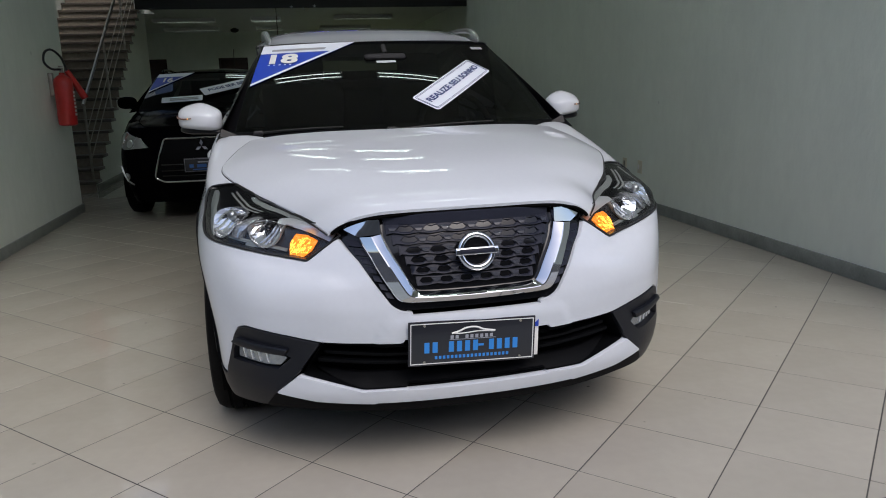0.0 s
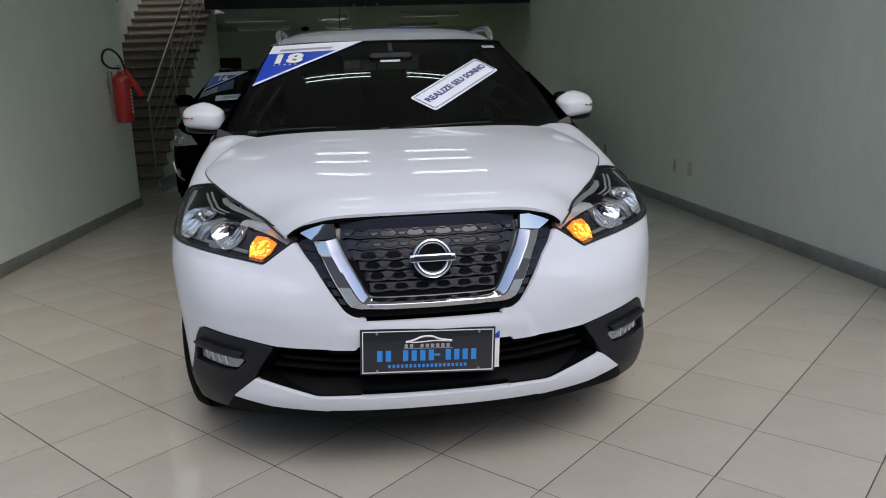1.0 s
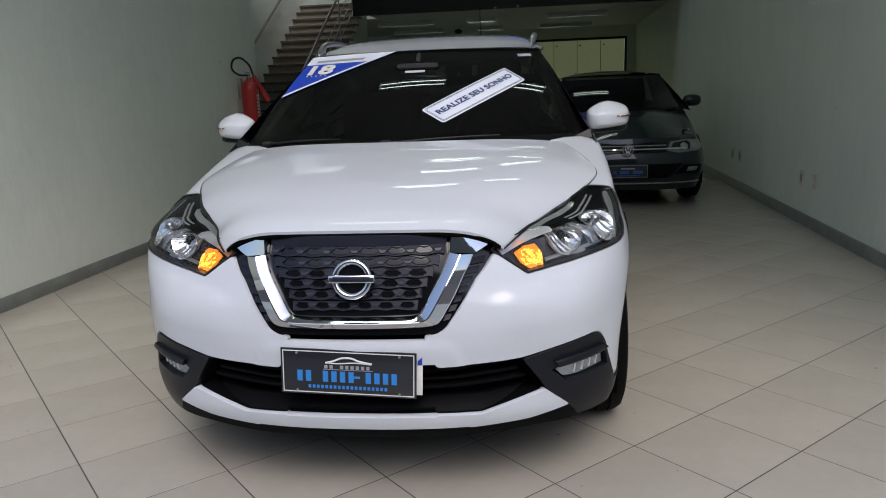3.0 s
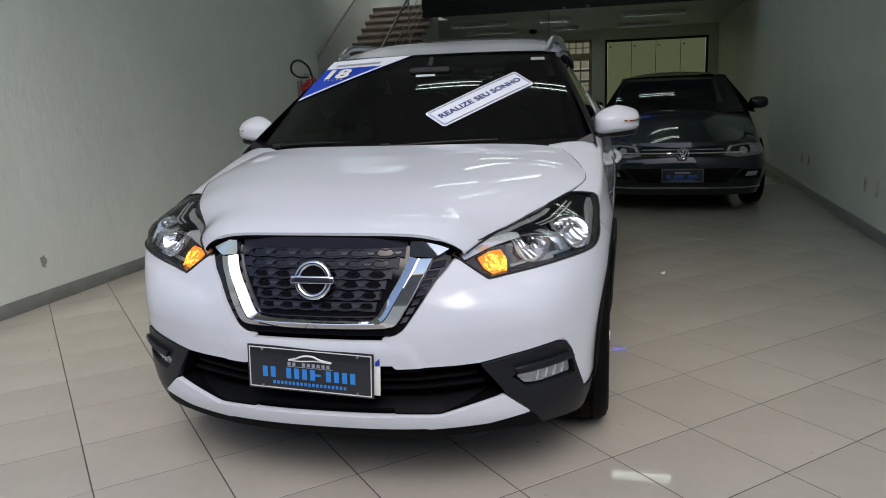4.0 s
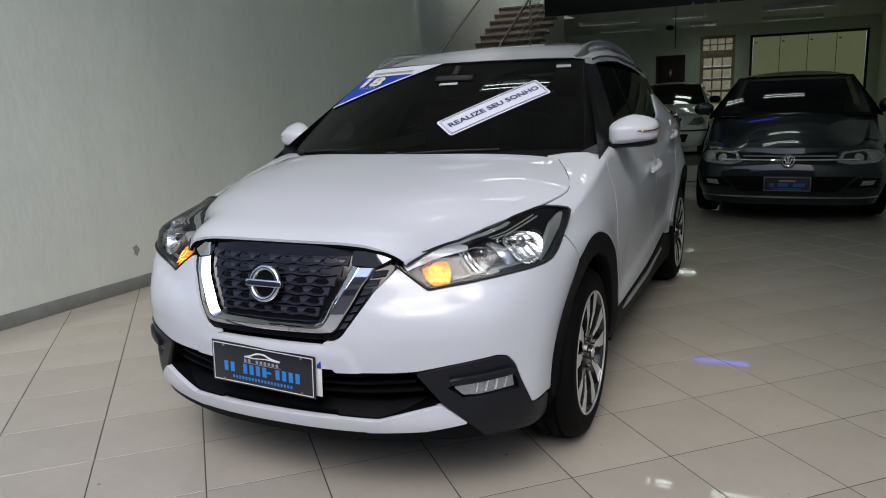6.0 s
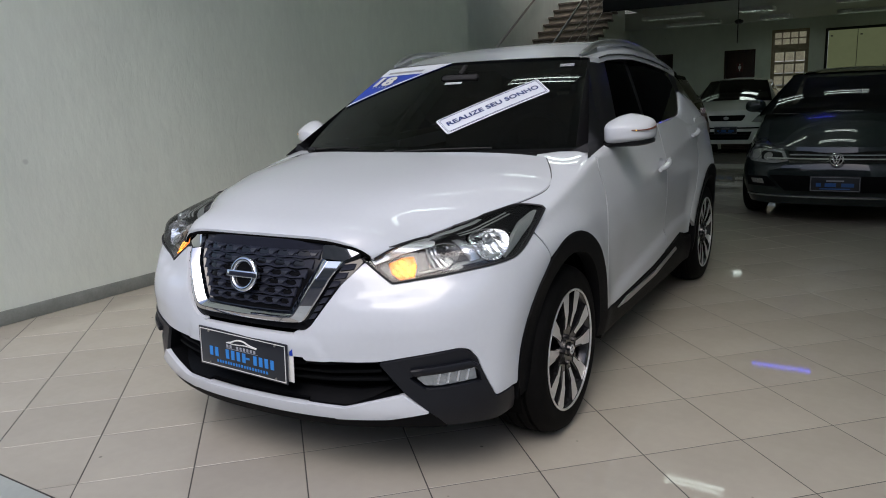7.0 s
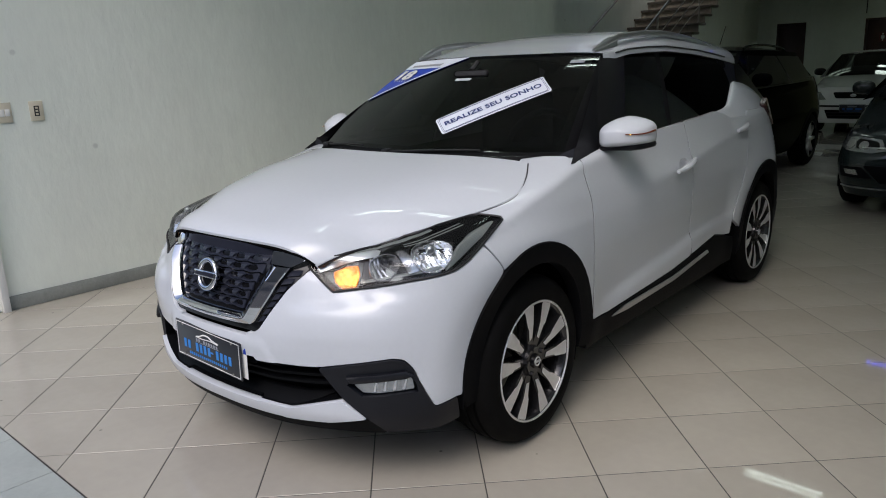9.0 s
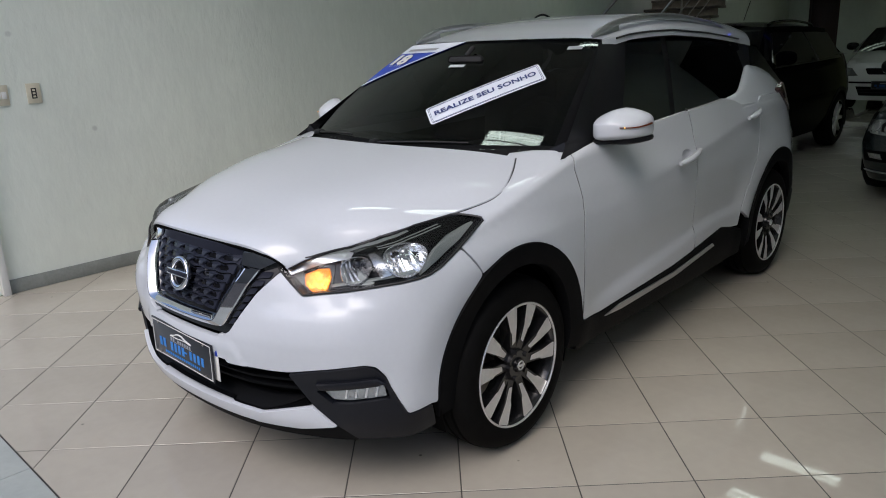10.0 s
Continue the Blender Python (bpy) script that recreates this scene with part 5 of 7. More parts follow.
        ob = part("spoke", sp, [M_RIM, M_RIMBLACK], rim, smooth=False)
        ob.matrix_basis = Matrix.Rotation(a, 4, "X")
    hb = bmesh.new()
    bmesh.ops.create_cone(hb, cap_ends=True, segments=32, radius1=.060, radius2=.050, depth=.05, matrix=Matrix.Translation((-.030, 0, 0)) @ Matrix.Rotation(radians(90), 4, "Y"))
    part("hub_centre", hb, M_RIMBLACK, rim)
    cp = bmesh.new()
    bmesh.ops.create_cone(cp, cap_ends=True, segments=28, radius1=.027, radius2=.024, depth=.012, matrix=Matrix.Rotation(radians(90), 4, "Y"))
    part("hub_cap", cp, M_GLOSSBLACK, rim)
    cr = bmesh.new()
    tube(cr, [(.007, .015 * math.cos(t), .015 * math.sin(t)) for t in np.linspace(0, 2 * math.pi, 21)[:-1]], 0.003, 6, True)
    box(cr, (.005, -.020, -.004), (.010, .020, .004), 0.001)
    part("cap_badge", cr, M_RIM, rim)
    for k in range(5):
        a = 2 * math.pi * (k + .5) / 5
        nb = bmesh.new()
        bmesh.ops.create_cone(nb, cap_ends=True, segments=6, radius1=.010, radius2=.009, depth=.03, matrix=Matrix.Translation((-.012, .049 * math.cos(a), .049 * math.sin(a))) @ Matrix.Rotation(radians(90), 4, "Y"))
        part("lug_nut", nb, M_RIMBLACK, rim)
    return hub


for sg in (1, -1):
    make_wheel(car, .862 * sg, AXF, sg, -6)
    make_wheel(car, .866 * sg, AXR, sg, 14)

# --- number plate with the dealer's board in front ---
def plate_matrix(x, y, z, roll=0, tilt=0, yaw=0):
    return Matrix.Translation((x, y, z)) @ Matrix.Rotation(radians(yaw), 4, "Z") @ Matrix.Rotation(radians(tilt), 4, "X") @ Matrix.Rotation(radians(roll), 4, "Y")


PM = plate_matrix(-.0245, -.842, .455, 2.6, 0, 0)
b = bx((-.2, 0.006, -.066), (.2, 0.009, .066), 0.001)
b.transform(PM @ Matrix.Translation((.022, 0.004, .002)))
under = part("number_plate", b, M_WHITEPL, car, "white number plate behind the board")
b = bx((.185, 0.0035, .03), (.199, 0.0058, .064), 0.0005)
b.transform(PM @ Matrix.Translation((.022, 0.004, .002)))
part("plate_band", b, M_STICKBLUE, under)
b = bx((-.2055, -0.003, -.0715), (.2055, 0.003, .0715), 0.002)
b.transform(PM)
board = part("dealer_board", b, M_PLATE, car, "black dealer board with blue bars")
b = bmesh.new()
for lo, hi in (((-.199, -.0045, .0630), (.199, -.0025, .0655)), ((-.199, -.0045, -.0655), (.199, -.0025, -.0630)), ((-.199, -.0045, -.0630), (-.1965, -.0025, .0630)), ((.1965, -.0045, -.0630), (.199, -.0025, .0630))):
    box(b, lo, hi)
b.transform(PM)
part("board_line", b, M_WHITEPL, board, smooth=False)
def row_of_bars(x0, x1, z0, z1, gaps, m, fill=.62):
    """Plain bars in place of characters; gaps: which places stay empty."""
    n = len(gaps)
    for i, ch in enumerate(gaps):
        if ch == "x":
            c = x0 + (x1 - x0) * (i + .5) / n
            hw = (x1 - x0) / n * fill / 2
            q = bx((c - hw, -.0042, z0), (c + hw, -.0028, z1), 0.0004, seg=1)
            q.transform(PM)
            part("bar", q, m, board, smooth=False)


row_of_bars(-.160, .152, -.030, .004, "xx xxxx-xxxx", M_PLATEBLUE)
row_of_bars(-.124, .120, -.051, -.041, "xxxxxxxxxxxxxxxxxxx", M_PLATEBLUE)
row_of_bars(-.075, .068, .012, .023, "xx xxxxxx", M_GREYINK)
for x0, x1, z0, z1, m in ((.018, .036, -.016, -.009, M_PLATEBLUE), (-.075, .075, .0085, .010, M_GREYINK)):
    b = bx((x0, -.0042, z0), (x1, -.0028, z1), 0.0004, seg=1)
    b.transform(PM)
    part("bar", b, m, board, smooth=False)
b = bmesh.new()
tube(b, spline([(-.068, -.0042, .030), (-.045, -.0042, .036), (-.02, -.0042, .046), (.01, -.0042, .047), (.035, -.0042, .038), (.072, -.0042, .032)], 5), 0.0028, 6)
tube(b, spline([(-.066, -.0042, .030), (-.03, -.0042, .029), (.02, -.0042, .033), (.07, -.0042, .030)], 5), 0.0018, 6)
b.transform(PM)
part("car_outline", b, M_WHITEPL, board)
for dx in (-.155, .155):
    b = bmesh.new()
    rod(b, (dx, -.006, .0585), (dx, .002, .0585), .004, 10)
    b.transform(PM)
    part("screw", b, M_STEEL, board)
    b = bmesh.new()
    rod(b, (dx, -.006, -.0585), (dx, .002, -.0585), .004, 10)
    b.transform(PM)
    part("screw", b, M_STEEL, board)

# --- stickers on the windscreen ---
def on_screen(poly, d, step=0.05):
    return patch(poly, lambda u, t, dd: screen(u, t, d + dd), step, 0.0)


tri = part("year_sticker", on_screen([(-.985, .985), (-.22, .985), (-.985, .45)], 0.004), M_STICKBLUE, ws, "blue and white dealer sticker reading 18")
part("sticker_band", on_screen([(-.985, .985), (-.22, .985), (-.40, .86), (-.985, .86)], 0.006), M_STICKER, tri)
part("sticker_edge", on_screen([(-.22, .985), (-.255, .985), (-.985, .475), (-.985, .45)], 0.0065), M_STICKER, tri)
part("bar", on_screen([(-.90, .885), (-.48, .885), (-.46, .915), (-.90, .915)], 0.0075), M_GREYINK, tri)


def letters_on(body, size, place, du, dv, material, parent, name, bold=0.0):
    """Letters bent onto the windscreen: du, dv are the ways of reading and up, in metres along the glass."""
    b = text_bm(body, size, 0.0008, bold=bold)
    c = Vector(place)
    for v in b.verts:
        v.co = c + du * v.co.x + dv * v.co.z + du.cross(dv) * (0.001 - v.co.y)
    return part(name, b, material, parent, smooth=False)


def frame_on_screen(u, t):
    p, a, c = [Vector(screen(uu, tt).tolist()) for uu, tt in ((u, t), (u + .02, t), (u, t + .02))]
    return p, (a - p).normalized(), (c - p).normalized()


p, du, dv = frame_on_screen(-.805, .755)
letters_on("18", 0.125, p + du.cross(dv) * 0.010, du * 1.3, dv, M_WHITEPL, tri, "digits", 0.005)
for k in range(5):
    part("dot", on_screen([(-.90 + .04 * k, .690), (-.885 + .04 * k, .690), (-.885 + .04 * k, .702), (-.90 + .04 * k, .702)], 0.006), M_STICKER, tri, smooth=False)
# the slanted slogan strip lies on the glass
SA, SB, SC, SD = [np.array(q) for q in ((.080, .275), (.226, .155), (.790, .550), (.662, .705))]
SL, SH = 0.525, 0.141


def on_strip(x, y, d=0.0):
    """A point of the strip: x along it, y up, in metres from its middle."""
    a, b = np.asarray(x, float) / SL + .5, np.asarray(y, float) / SH + .5
    a, b = a[..., None], b[..., None]
    q = (SB * (1 - a) + SC * a) * (1 - b) + (SA * (1 - a) + SD * a) * b
    return screen(q[..., 0], q[..., 1], d)


strip = part("slogan_strip", patch(rounded([(-SL / 2, -SH / 2), (SL / 2, -SH / 2), (SL / 2, SH / 2), (-SL / 2, SH / 2)], 0.016), lambda x, y, d: on_strip(x, y, 0.005), 0.03, 0.0), M_STICKER, ws, "white strip reading REALIZE SEU SONHO", smooth=False)
b = bmesh.new()
for k in (0.009, 0.0145):
    lp = dense_loop(rounded([(-SL / 2 + k, -SH / 2 + k), (SL / 2 - k, -SH / 2 + k), (SL / 2 - k, SH / 2 - k), (-SL / 2 + k, SH / 2 - k)], 0.012), 0.03)
    tube(b, [Vector(on_strip(np.array(x), np.array(y), 0.0065).tolist()) for x, y in lp], 0.0009, 4, True)
part("strip_line", b, M_NAVY, strip)
b = text_bm("REALIZE SEU SONHO", 0.046, 0.0006, bold=0.0012)
xs = [v.co.x for v in b.verts]
kx = (SL - 0.06) / (max(xs) - min(xs))
for v in b.verts:
    v.co = Vector(on_strip(np.array(v.co.x * kx), np.array(v.co.z * 1.0), 0.0075 - v.co.y * 0.5).tolist())
part("lettering", b, M_NAVY, strip, smooth=False)
part("toll_tag", on_screen([(.795, .865), (.905, .870), (.905, .910), (.795, .905)], 0.004), M_GREYINK, ws, "small pale tag")
part("mirror_tag", on_screen([(-.085, .672), (.065, .674), (.065, .702), (-.085, .700)], 0.005), M_TAG, ws, "small pale tag")

# --- cabin behind the glass ---
cabin = part("cabin_tub", bx((-.68, .35, .55), (.68, 2.95, .72), 0.05), M_DARK, car)
b = bmesh.new()
rr = [[b.verts.new((x, y + .10 * (x / .7) ** 2, z - 0.02 * abs(x))) for x in np.linspace(-.70, .70, 15)] for y, z in ((.20, 1.01), (.42, 1.045), (.66, 1.03), (.74, .96), (.74, .72))]
for A, B in zip(rr, rr[1:]):
    for i in range(14):
        b.faces.new((A[i], A[i + 1], B[i + 1], B[i]))
part("dashboard", b, M_CABIN, cabin)
b = bmesh.new()
SW = Matrix.Translation((.36, .80, 1.03)) @ Matrix.Rotation(radians(65), 4, "X")
tube(b, [SW @ Vector((.185 * math.cos(a), .185 * math.sin(a), 0)) for a in np.linspace(0, 2 * math.pi, 33)[:-1]], 0.016, 10, True)
box(b, (-.17, -.02, -.01), (.17, .02, .01), 0.006, SW)
box(b, (-.06, -.06, -.02), (.06, .05, .02), 0.015, SW)
part("steering_wheel", b, M_CLAD2, cabin)
for x in (.36, -.36):
    b = bmesh.new()
    box(b, (x - .25, 1.15, .70), (x + .25, 1.65, .86), 0.06, seg=3)
    box(b, (x - .24, 1.58, .80), (x + .24, 1.76, 1.28), 0.07, seg=3)
    box(b, (x - .13, 1.66, 1.28), (x + .13, 1.76, 1.44), 0.045, seg=3)
    part("front_seat", b, M_CABIN, cabin)
part("rear_bench", bx((-.6, 2.35, .75), (.6, 2.6, 1.25), 0.08), M_CABIN, cabin)
b = bmesh.new()
box(b, (-.105, .74, 1.355), (.105, .765, 1.405), 0.02)
rod(b, (0, .755, 1.40), (0, .81, 1.44), .012)
part("rear_view_mirror", b, M_CABIN, cabin)

# ---- the cars behind ----
def far_wheel(parent, x, y, sg, r, spokes, bright, width=0.2):
    hub = new("wheel")
    hub.parent = parent
    hub.matrix_basis = Matrix.Translation((x, y, r)) @ Matrix.Diagonal((sg, 1, 1, 1))
    n, ri = 40, r * 0.66
    ty = bmesh.new()
    prof = [(-width, ri), (-width - .004, r * .85), (-width + .02, r * .97), (-width * .5, r), (-.02, r * .97), (.004, r * .85), (0, ri)]
    rings = [[ty.verts.new((px, q * math.cos(a), q * math.sin(a))) for a in np.linspace(0, 2 * math.pi, n + 1)[:-1]] for px, q in prof]
    for A, B in zip(rings, rings[1:]):
        for i in range(n):
            ty.faces.new((A[i], A[(i + 1) % n], B[(i + 1) % n], B[i]))
    bmesh.ops.recalc_face_normals(ty, faces=ty.faces)
    part("tyre", ty, M_RUBBER, hub, angle=60)
    br = bmesh.new()
    bmesh.ops.create_cone(br, cap_ends=True, segments=n, radius1=ri, radius2=ri, depth=.02, matrix=Matrix.Translation((-.07, 0, 0)) @ Matrix.Rotation(radians(90), 4, "Y"))
    tube(br, [(0, ri * math.cos(a), ri * math.sin(a)) for a in np.linspace(0, 2 * math.pi, n + 1)[:-1]], 0.008, 6, True)
    rim = part("rim", br, M_RIMBLACK if bright else M_SATIN, hub)
    sp = bmesh.new()
    box(sp, (-.05, -.022, .02), (-.008, .022, ri * .98), 0.006)
    me = mesh_of(sp, "spoke", M_RIM if bright else M_SATIN)
    for k in range(spokes):
        ob = new("spoke", me)
        ob.parent = rim
        ob.matrix_basis = Matrix.Rotation(2 * math.pi * k / spokes, 4, "X")
    cp = bmesh.new()
    bmesh.ops.create_cone(cp, cap_ends=True, segments=20, radius1=.05, radius2=.04, depth=.03, matrix=Matrix.Translation((-.012, 0, 0)) @ Matrix.Rotation(radians(90), 4, "Y"))
    part("hub_cap", cp, M_RIM if bright else M_SATIN, rim)
    return hub


def far_car(name, label, M, colour, W, L, nose, cowl, top, rear, belt, axles, R, spokes=8, sedan=False, clad=None, wide=(.84, .67), steep=1.5):
    """A parked car, its nose at the origin facing -y. nose: hood edge height; cowl and top: (y, z) of the screen's ends; rear: (y, z) of the roof's end."""
    ob = thing(name, label, "car", M)
    pts = np.array([(0, 0), (.30 * W, .012), (.55 * W, .045), (.75 * W, .11), (.88 * W, .22), (.95 * W, .42), (.985 * W, .8), (W, 1.4), (W, L - 1.3), (.985 * W, L - .7), (.93 * W, L - .35), (.78 * W, L - .1), (.45 * W, L - .02), (0, L)])
    C = _dense(pts, 12)
    Ls = np.concatenate([[0], np.cumsum(np.linalg.norm(np.diff(C, axis=0), axis=1))])
    T = np.gradient(C, axis=0)
    T /= np.linalg.norm(T, axis=1)[:, None]
    S = Ls[-1]
    s_y = lambda y: float(np.interp(y, C[:, 1], Ls))
    sy0, sy1 = s_y(.55), s_y(cowl[0] + .35)

    def sh(a):
        return np.interp(a, (0, .5, sy0, sy1, s_y(L - .8), S), (nose, nose - .02, nose + .04, belt - .02, belt + .02, belt))

    def f(s, v, off=0.0):
        s, v = np.asarray(s, float), np.asarray(v, float)
        sg, a = np.where(s < 0, -1., 1.), np.abs(s)
        x, y = np.interp(a, Ls, C[:, 0]), np.interp(a, Ls, C[:, 1])
        nx, ny = np.interp(a, Ls, T[:, 1]), -np.interp(a, Ls, T[:, 0])
        z0 = sh(a)
        over = np.maximum(v - z0, 0)
        zz = np.minimum(v, z0)
        d = np.interp(zz / z0, (.2, .3, .4, .5, .6, .7, .8, .9, 1.), (-.10, -.062, -.034, -.013, 0, -.004, -.018, -.045, -.085)) + off - (over - .03 * (1 - np.exp(-over / .03)))
        d = d - .012 * np.exp(-np.abs(zz - z0 * .80) / .03) * smooth01(.8, 1.2, y)
        return np.stack([(x + nx * d) * sg, y + ny * d, zz + .03 * (1 - np.exp(-over / .03)) + .15 * over], -1)

    def arch_at(y, g=0.0):
        sc = s_y(y)
        return [(sc + (R + .05 + g) * math.cos(t), R + (R + .06 + g) * math.sin(t)) for t in np.linspace(math.pi + .2, -.2, 18)]

    low = [(0, .19), (s_y(.3), .19)] + arch_at(axles[0]) + arch_at(axles[1]) + [(S - .3, .25), (S - .01, .25)]
    topl = [(s, float(sh(np.array(s))) + .12) for s in np.linspace(S - .01, 0.0, 24)]
    halfp = low + topl
    body = part("body", patch(halfp[1:-1] + [(-x, y) for x, y in halfp[1:-1][::-1]], f, 0.045, 0.03), colour, ob)
    inner = part("underbody", bx((-W + .22, .25, .18), (W - .22, L - .3, .5), .04), M_DARK, ob)
    for ax in axles:
        for sg in (1, -1):
            wl = bmesh.new()
            A, B = [[wl.verts.new((x * sg, ax + (R + .07) * math.cos(a), R + (R + .07) * math.sin(a))) for a in np.linspace(-.3, math.pi + .3, 16)] for x in (W - .04, W - .32)]
            for i in range(15):
                wl.faces.new((A[i], A[i + 1], B[i + 1], B[i]))
            wl.faces.new(B)
            part("wheel_well", wl, M_DARK, ob)
            far_wheel(ob, (W - .02) * sg, ax, sg, R, spokes, colour is not M_SILVER)
            if clad:
                rg = arch_at(ax) + arch_at(ax, -.045)[::-1]
                part("arch_cladding", patch(rg, lambda s, v, d, sg=sg: f(np.abs(s) * sg, v, .006 + d), .05, .03), M_CLAD, ob)
    # hood
    b = bmesh.new()
    rows = []
    for t in np.linspace(0, 1, 16):
        y0, y1 = .075, cowl[0] + .03
        row = []
        for u in np.linspace(-1, 1, 25):
            xe = W * (.60 + .26 * t ** .7)
            y = y0 + (y1 - y0) * t + (.10 * (1 - t) + .12 * t) * u * u
            zc = nose + .028 + (cowl[1] - nose - .028) * (1 - (1 - t) ** steep)
            ze = float(sh(np.array(s_y(max(y, .2))))) + .035
            z = zc + (min(ze, zc) - zc) * abs(u) ** 2.4 + .004 * math.exp(-((abs(u) - .6) / .2) ** 2) * t
            row.append(b.verts.new((u * xe, y, z)))
        rows.append(row)
    rows.insert(0, [b.verts.new(v.co + Vector((0, -.012, -.05))) for v in rows[0]])
    for A, B in zip(rows, rows[1:]):
        for i in range(24):
            b.faces.new((A[i], A[i + 1], B[i + 1], B[i]))
    bmesh.ops.recalc_face_normals(b, faces=b.faces)
    part("hood", b, colour, ob, angle=45)

    # glasshouse
    def scr(u, t, d=0.0):
        x = u * W * (wide[0] + (wide[1] - wide[0]) * t)
        y = (cowl[0] + .16 * u * u) * (1 - t) + (top[0] + .08 * u * u) * t - .5 * d
        z = cowl[1] + (top[1] - cowl[1]) * t + .02 * np.sin(np.pi * t) - .012 * u * u * t + d
        return np.stack([x, y, z + 0 * x], -1)

    # black block that stands for the unlit cabin
    part("cabin_void", bx((-W + .24, cowl[0] + .35, .6), (W - .24, rear[0] - .3, belt - .05), .05), M_DARK, ob)
    ws_ = part("windscreen", patch([(-1, -.03), (1, -.03), (1, 1), (-1, 1)], scr, .1, 0), M_GLASS, ob, "tinted windscreen")
    fr_ = bmesh.new()
    for pl in ([(-1, 1), (1, 1), (1, .94), (-1, .94)], [(-1, 0), (-.93, 0), (-.93, 1), (-1, 1)], [(1, 0), (.93, 0), (.93, 1), (1, 1)], [(-1, -.06), (1, -.06), (1, .07), (-1, .07)]):
        patch(pl, lambda u, t, d: scr(u, t, -.004), .1, 0, bm=fr_)
    part("glass_border", fr_, M_GLOSSBLACK, ws_)
    zt = top[1] - .015

    def sd(y, z, d=0.0, sg=1):
        k = (z - belt) / (zt - belt)
        x = W * (.945 - .255 * k - .03 * k * k) - .05 * np.clip((y - 2.4) / 1.6, 0, 1) ** 2 + d
        return np.stack([x * sg, y + 0 * x, z + 0 * x], -1)

    yb = L - .55 if sedan else L - .45
    for sg in (1, -1):
        g = lambda y, z, d, sg=sg: sd(y, z, d, sg)
        ym = (cowl[0] + rear[0]) / 2 + .45
        shape = [(cowl[0] + .12, belt - .02), (yb - .25, belt), (rear[0] + .05, zt - .10), (rear[0] - .1, zt - .03), (top[0] + .5, zt + .005), (top[0] + .06, zt)]
        W1 = [(cowl[0] + .40, belt + .01), (ym - .03, belt + .01), (ym - .03, zt - .02), (top[0] + .22, zt - .03)]
        W2 = [(ym + .03, belt + .01), (yb - .55, belt + .02), (rear[0] - .25, zt - .08), (ym + .03, zt - .02)]
        part("window_surround", patch(shape, lambda y, z, d, sg=sg: sd(y, z, d - .005, sg), .1, 0, [W1, W2]), colour if not clad else M_GLOSSBLACK, ob)
        for wv in (W1, W2):
            part("side_window", patch(wv, g, .1, .004), M_TINT, ob)
        # pillar between screen and side glass
        pl = bmesh.new()
        A = [pl.verts.new(p) for p in scr(np.full(8, 1. * sg), np.linspace(-.05, 1, 8), .002)]
        B = [pl.verts.new(sd(np.array(cowl[0] + .34 + (top[0] + .16 - cowl[0] - .34) * t), np.array(belt + (zt - belt) * t), .004, sg)) for t in np.linspace(-.05, 1, 8)]
        for i in range(7):
            pl.faces.new((A[i], A[i + 1], B[i + 1], B[i]))
        part("front_pillar", pl, colour, ob)
        # mirror
        mr = bmesh.new()
        bmesh.ops.create_uvsphere(mr, u_segments=18, v_segments=12, radius=1)
        for v in mr.verts:
            v.co = Vector(((W + .035 + .105 * math.copysign(abs(v.co.x) ** .7, v.co.x)) * sg, cowl[0] + .50 + .06 * v.co.y, belt + .085 + .068 * math.copysign(abs(v.co.z) ** .8, v.co.z)))
        rod(mr, ((W - .05) * sg, cowl[0] + .48, belt + .02), ((W + .05) * sg, cowl[0] + .50, belt + .05), .02)
        part("wing_mirror", mr, M_GLOSSBLACK if colour is M_SILVER else colour, ob)
    b = bmesh.new()
    rows = []
    for k in np.linspace(0, 1, 16):
        row = []
        for u in np.linspace(-1, 1, 21):
            y = top[0] + .08 * u * u + (rear[0] - top[0] - .08 * u * u) * k
            crown = .055 * math.sin(math.pi * min(max((k * .8 + .12), 0), 1)) + .0
            z = (top[1] + (rear[1] - top[1]) * k ** 2) + crown * (1.1 - abs(u) ** 2.6) - .012 * u * u
            row.append(b.verts.new((u * W * (.672 + .02 * math.sin(math.pi * k)), y, z)))
        rows.append(row)
    for A, B in zip(rows, rows[1:]):
        for i in range(20):
            b.faces.new((A[i], A[i + 1], B[i + 1], B[i]))
    for i in (0, -1):
        ed = [b.verts.new(r[i].co + Vector((.02 if i else -.02, 0, -.05))) for r in rows]
        for j in range(15):
            b.faces.new((rows[j][i], rows[j + 1][i], ed[j + 1], ed[j]))
    bmesh.ops.recalc_face_normals(b, faces=b.faces)
    part("roof", b, colour, ob, angle=50)
    b = bmesh.new()
    q = [b.verts.new(p) for p in ((-.64 * W, rear[0] - .02, rear[1] - .02), (.64 * W, rear[0] - .02, rear[1] - .02), (.82 * W, yb, belt + .04), (-.82 * W, yb, belt + .04))]
    b.faces.new(q)
    part("rear_window", b, M_TINT, ob)
    b = bmesh.new()
    q = [b.verts.new(p) for p in ((-.86 * W, yb - .1, belt + .03), (.86 * W, yb - .1, belt + .03), (.80 * W, L - .1, belt + .02), (-.80 * W, L - .1, belt + .02))]
    b.faces.new(q)
    part("tail_deck", b, colour, ob)
    return ob, f, scr


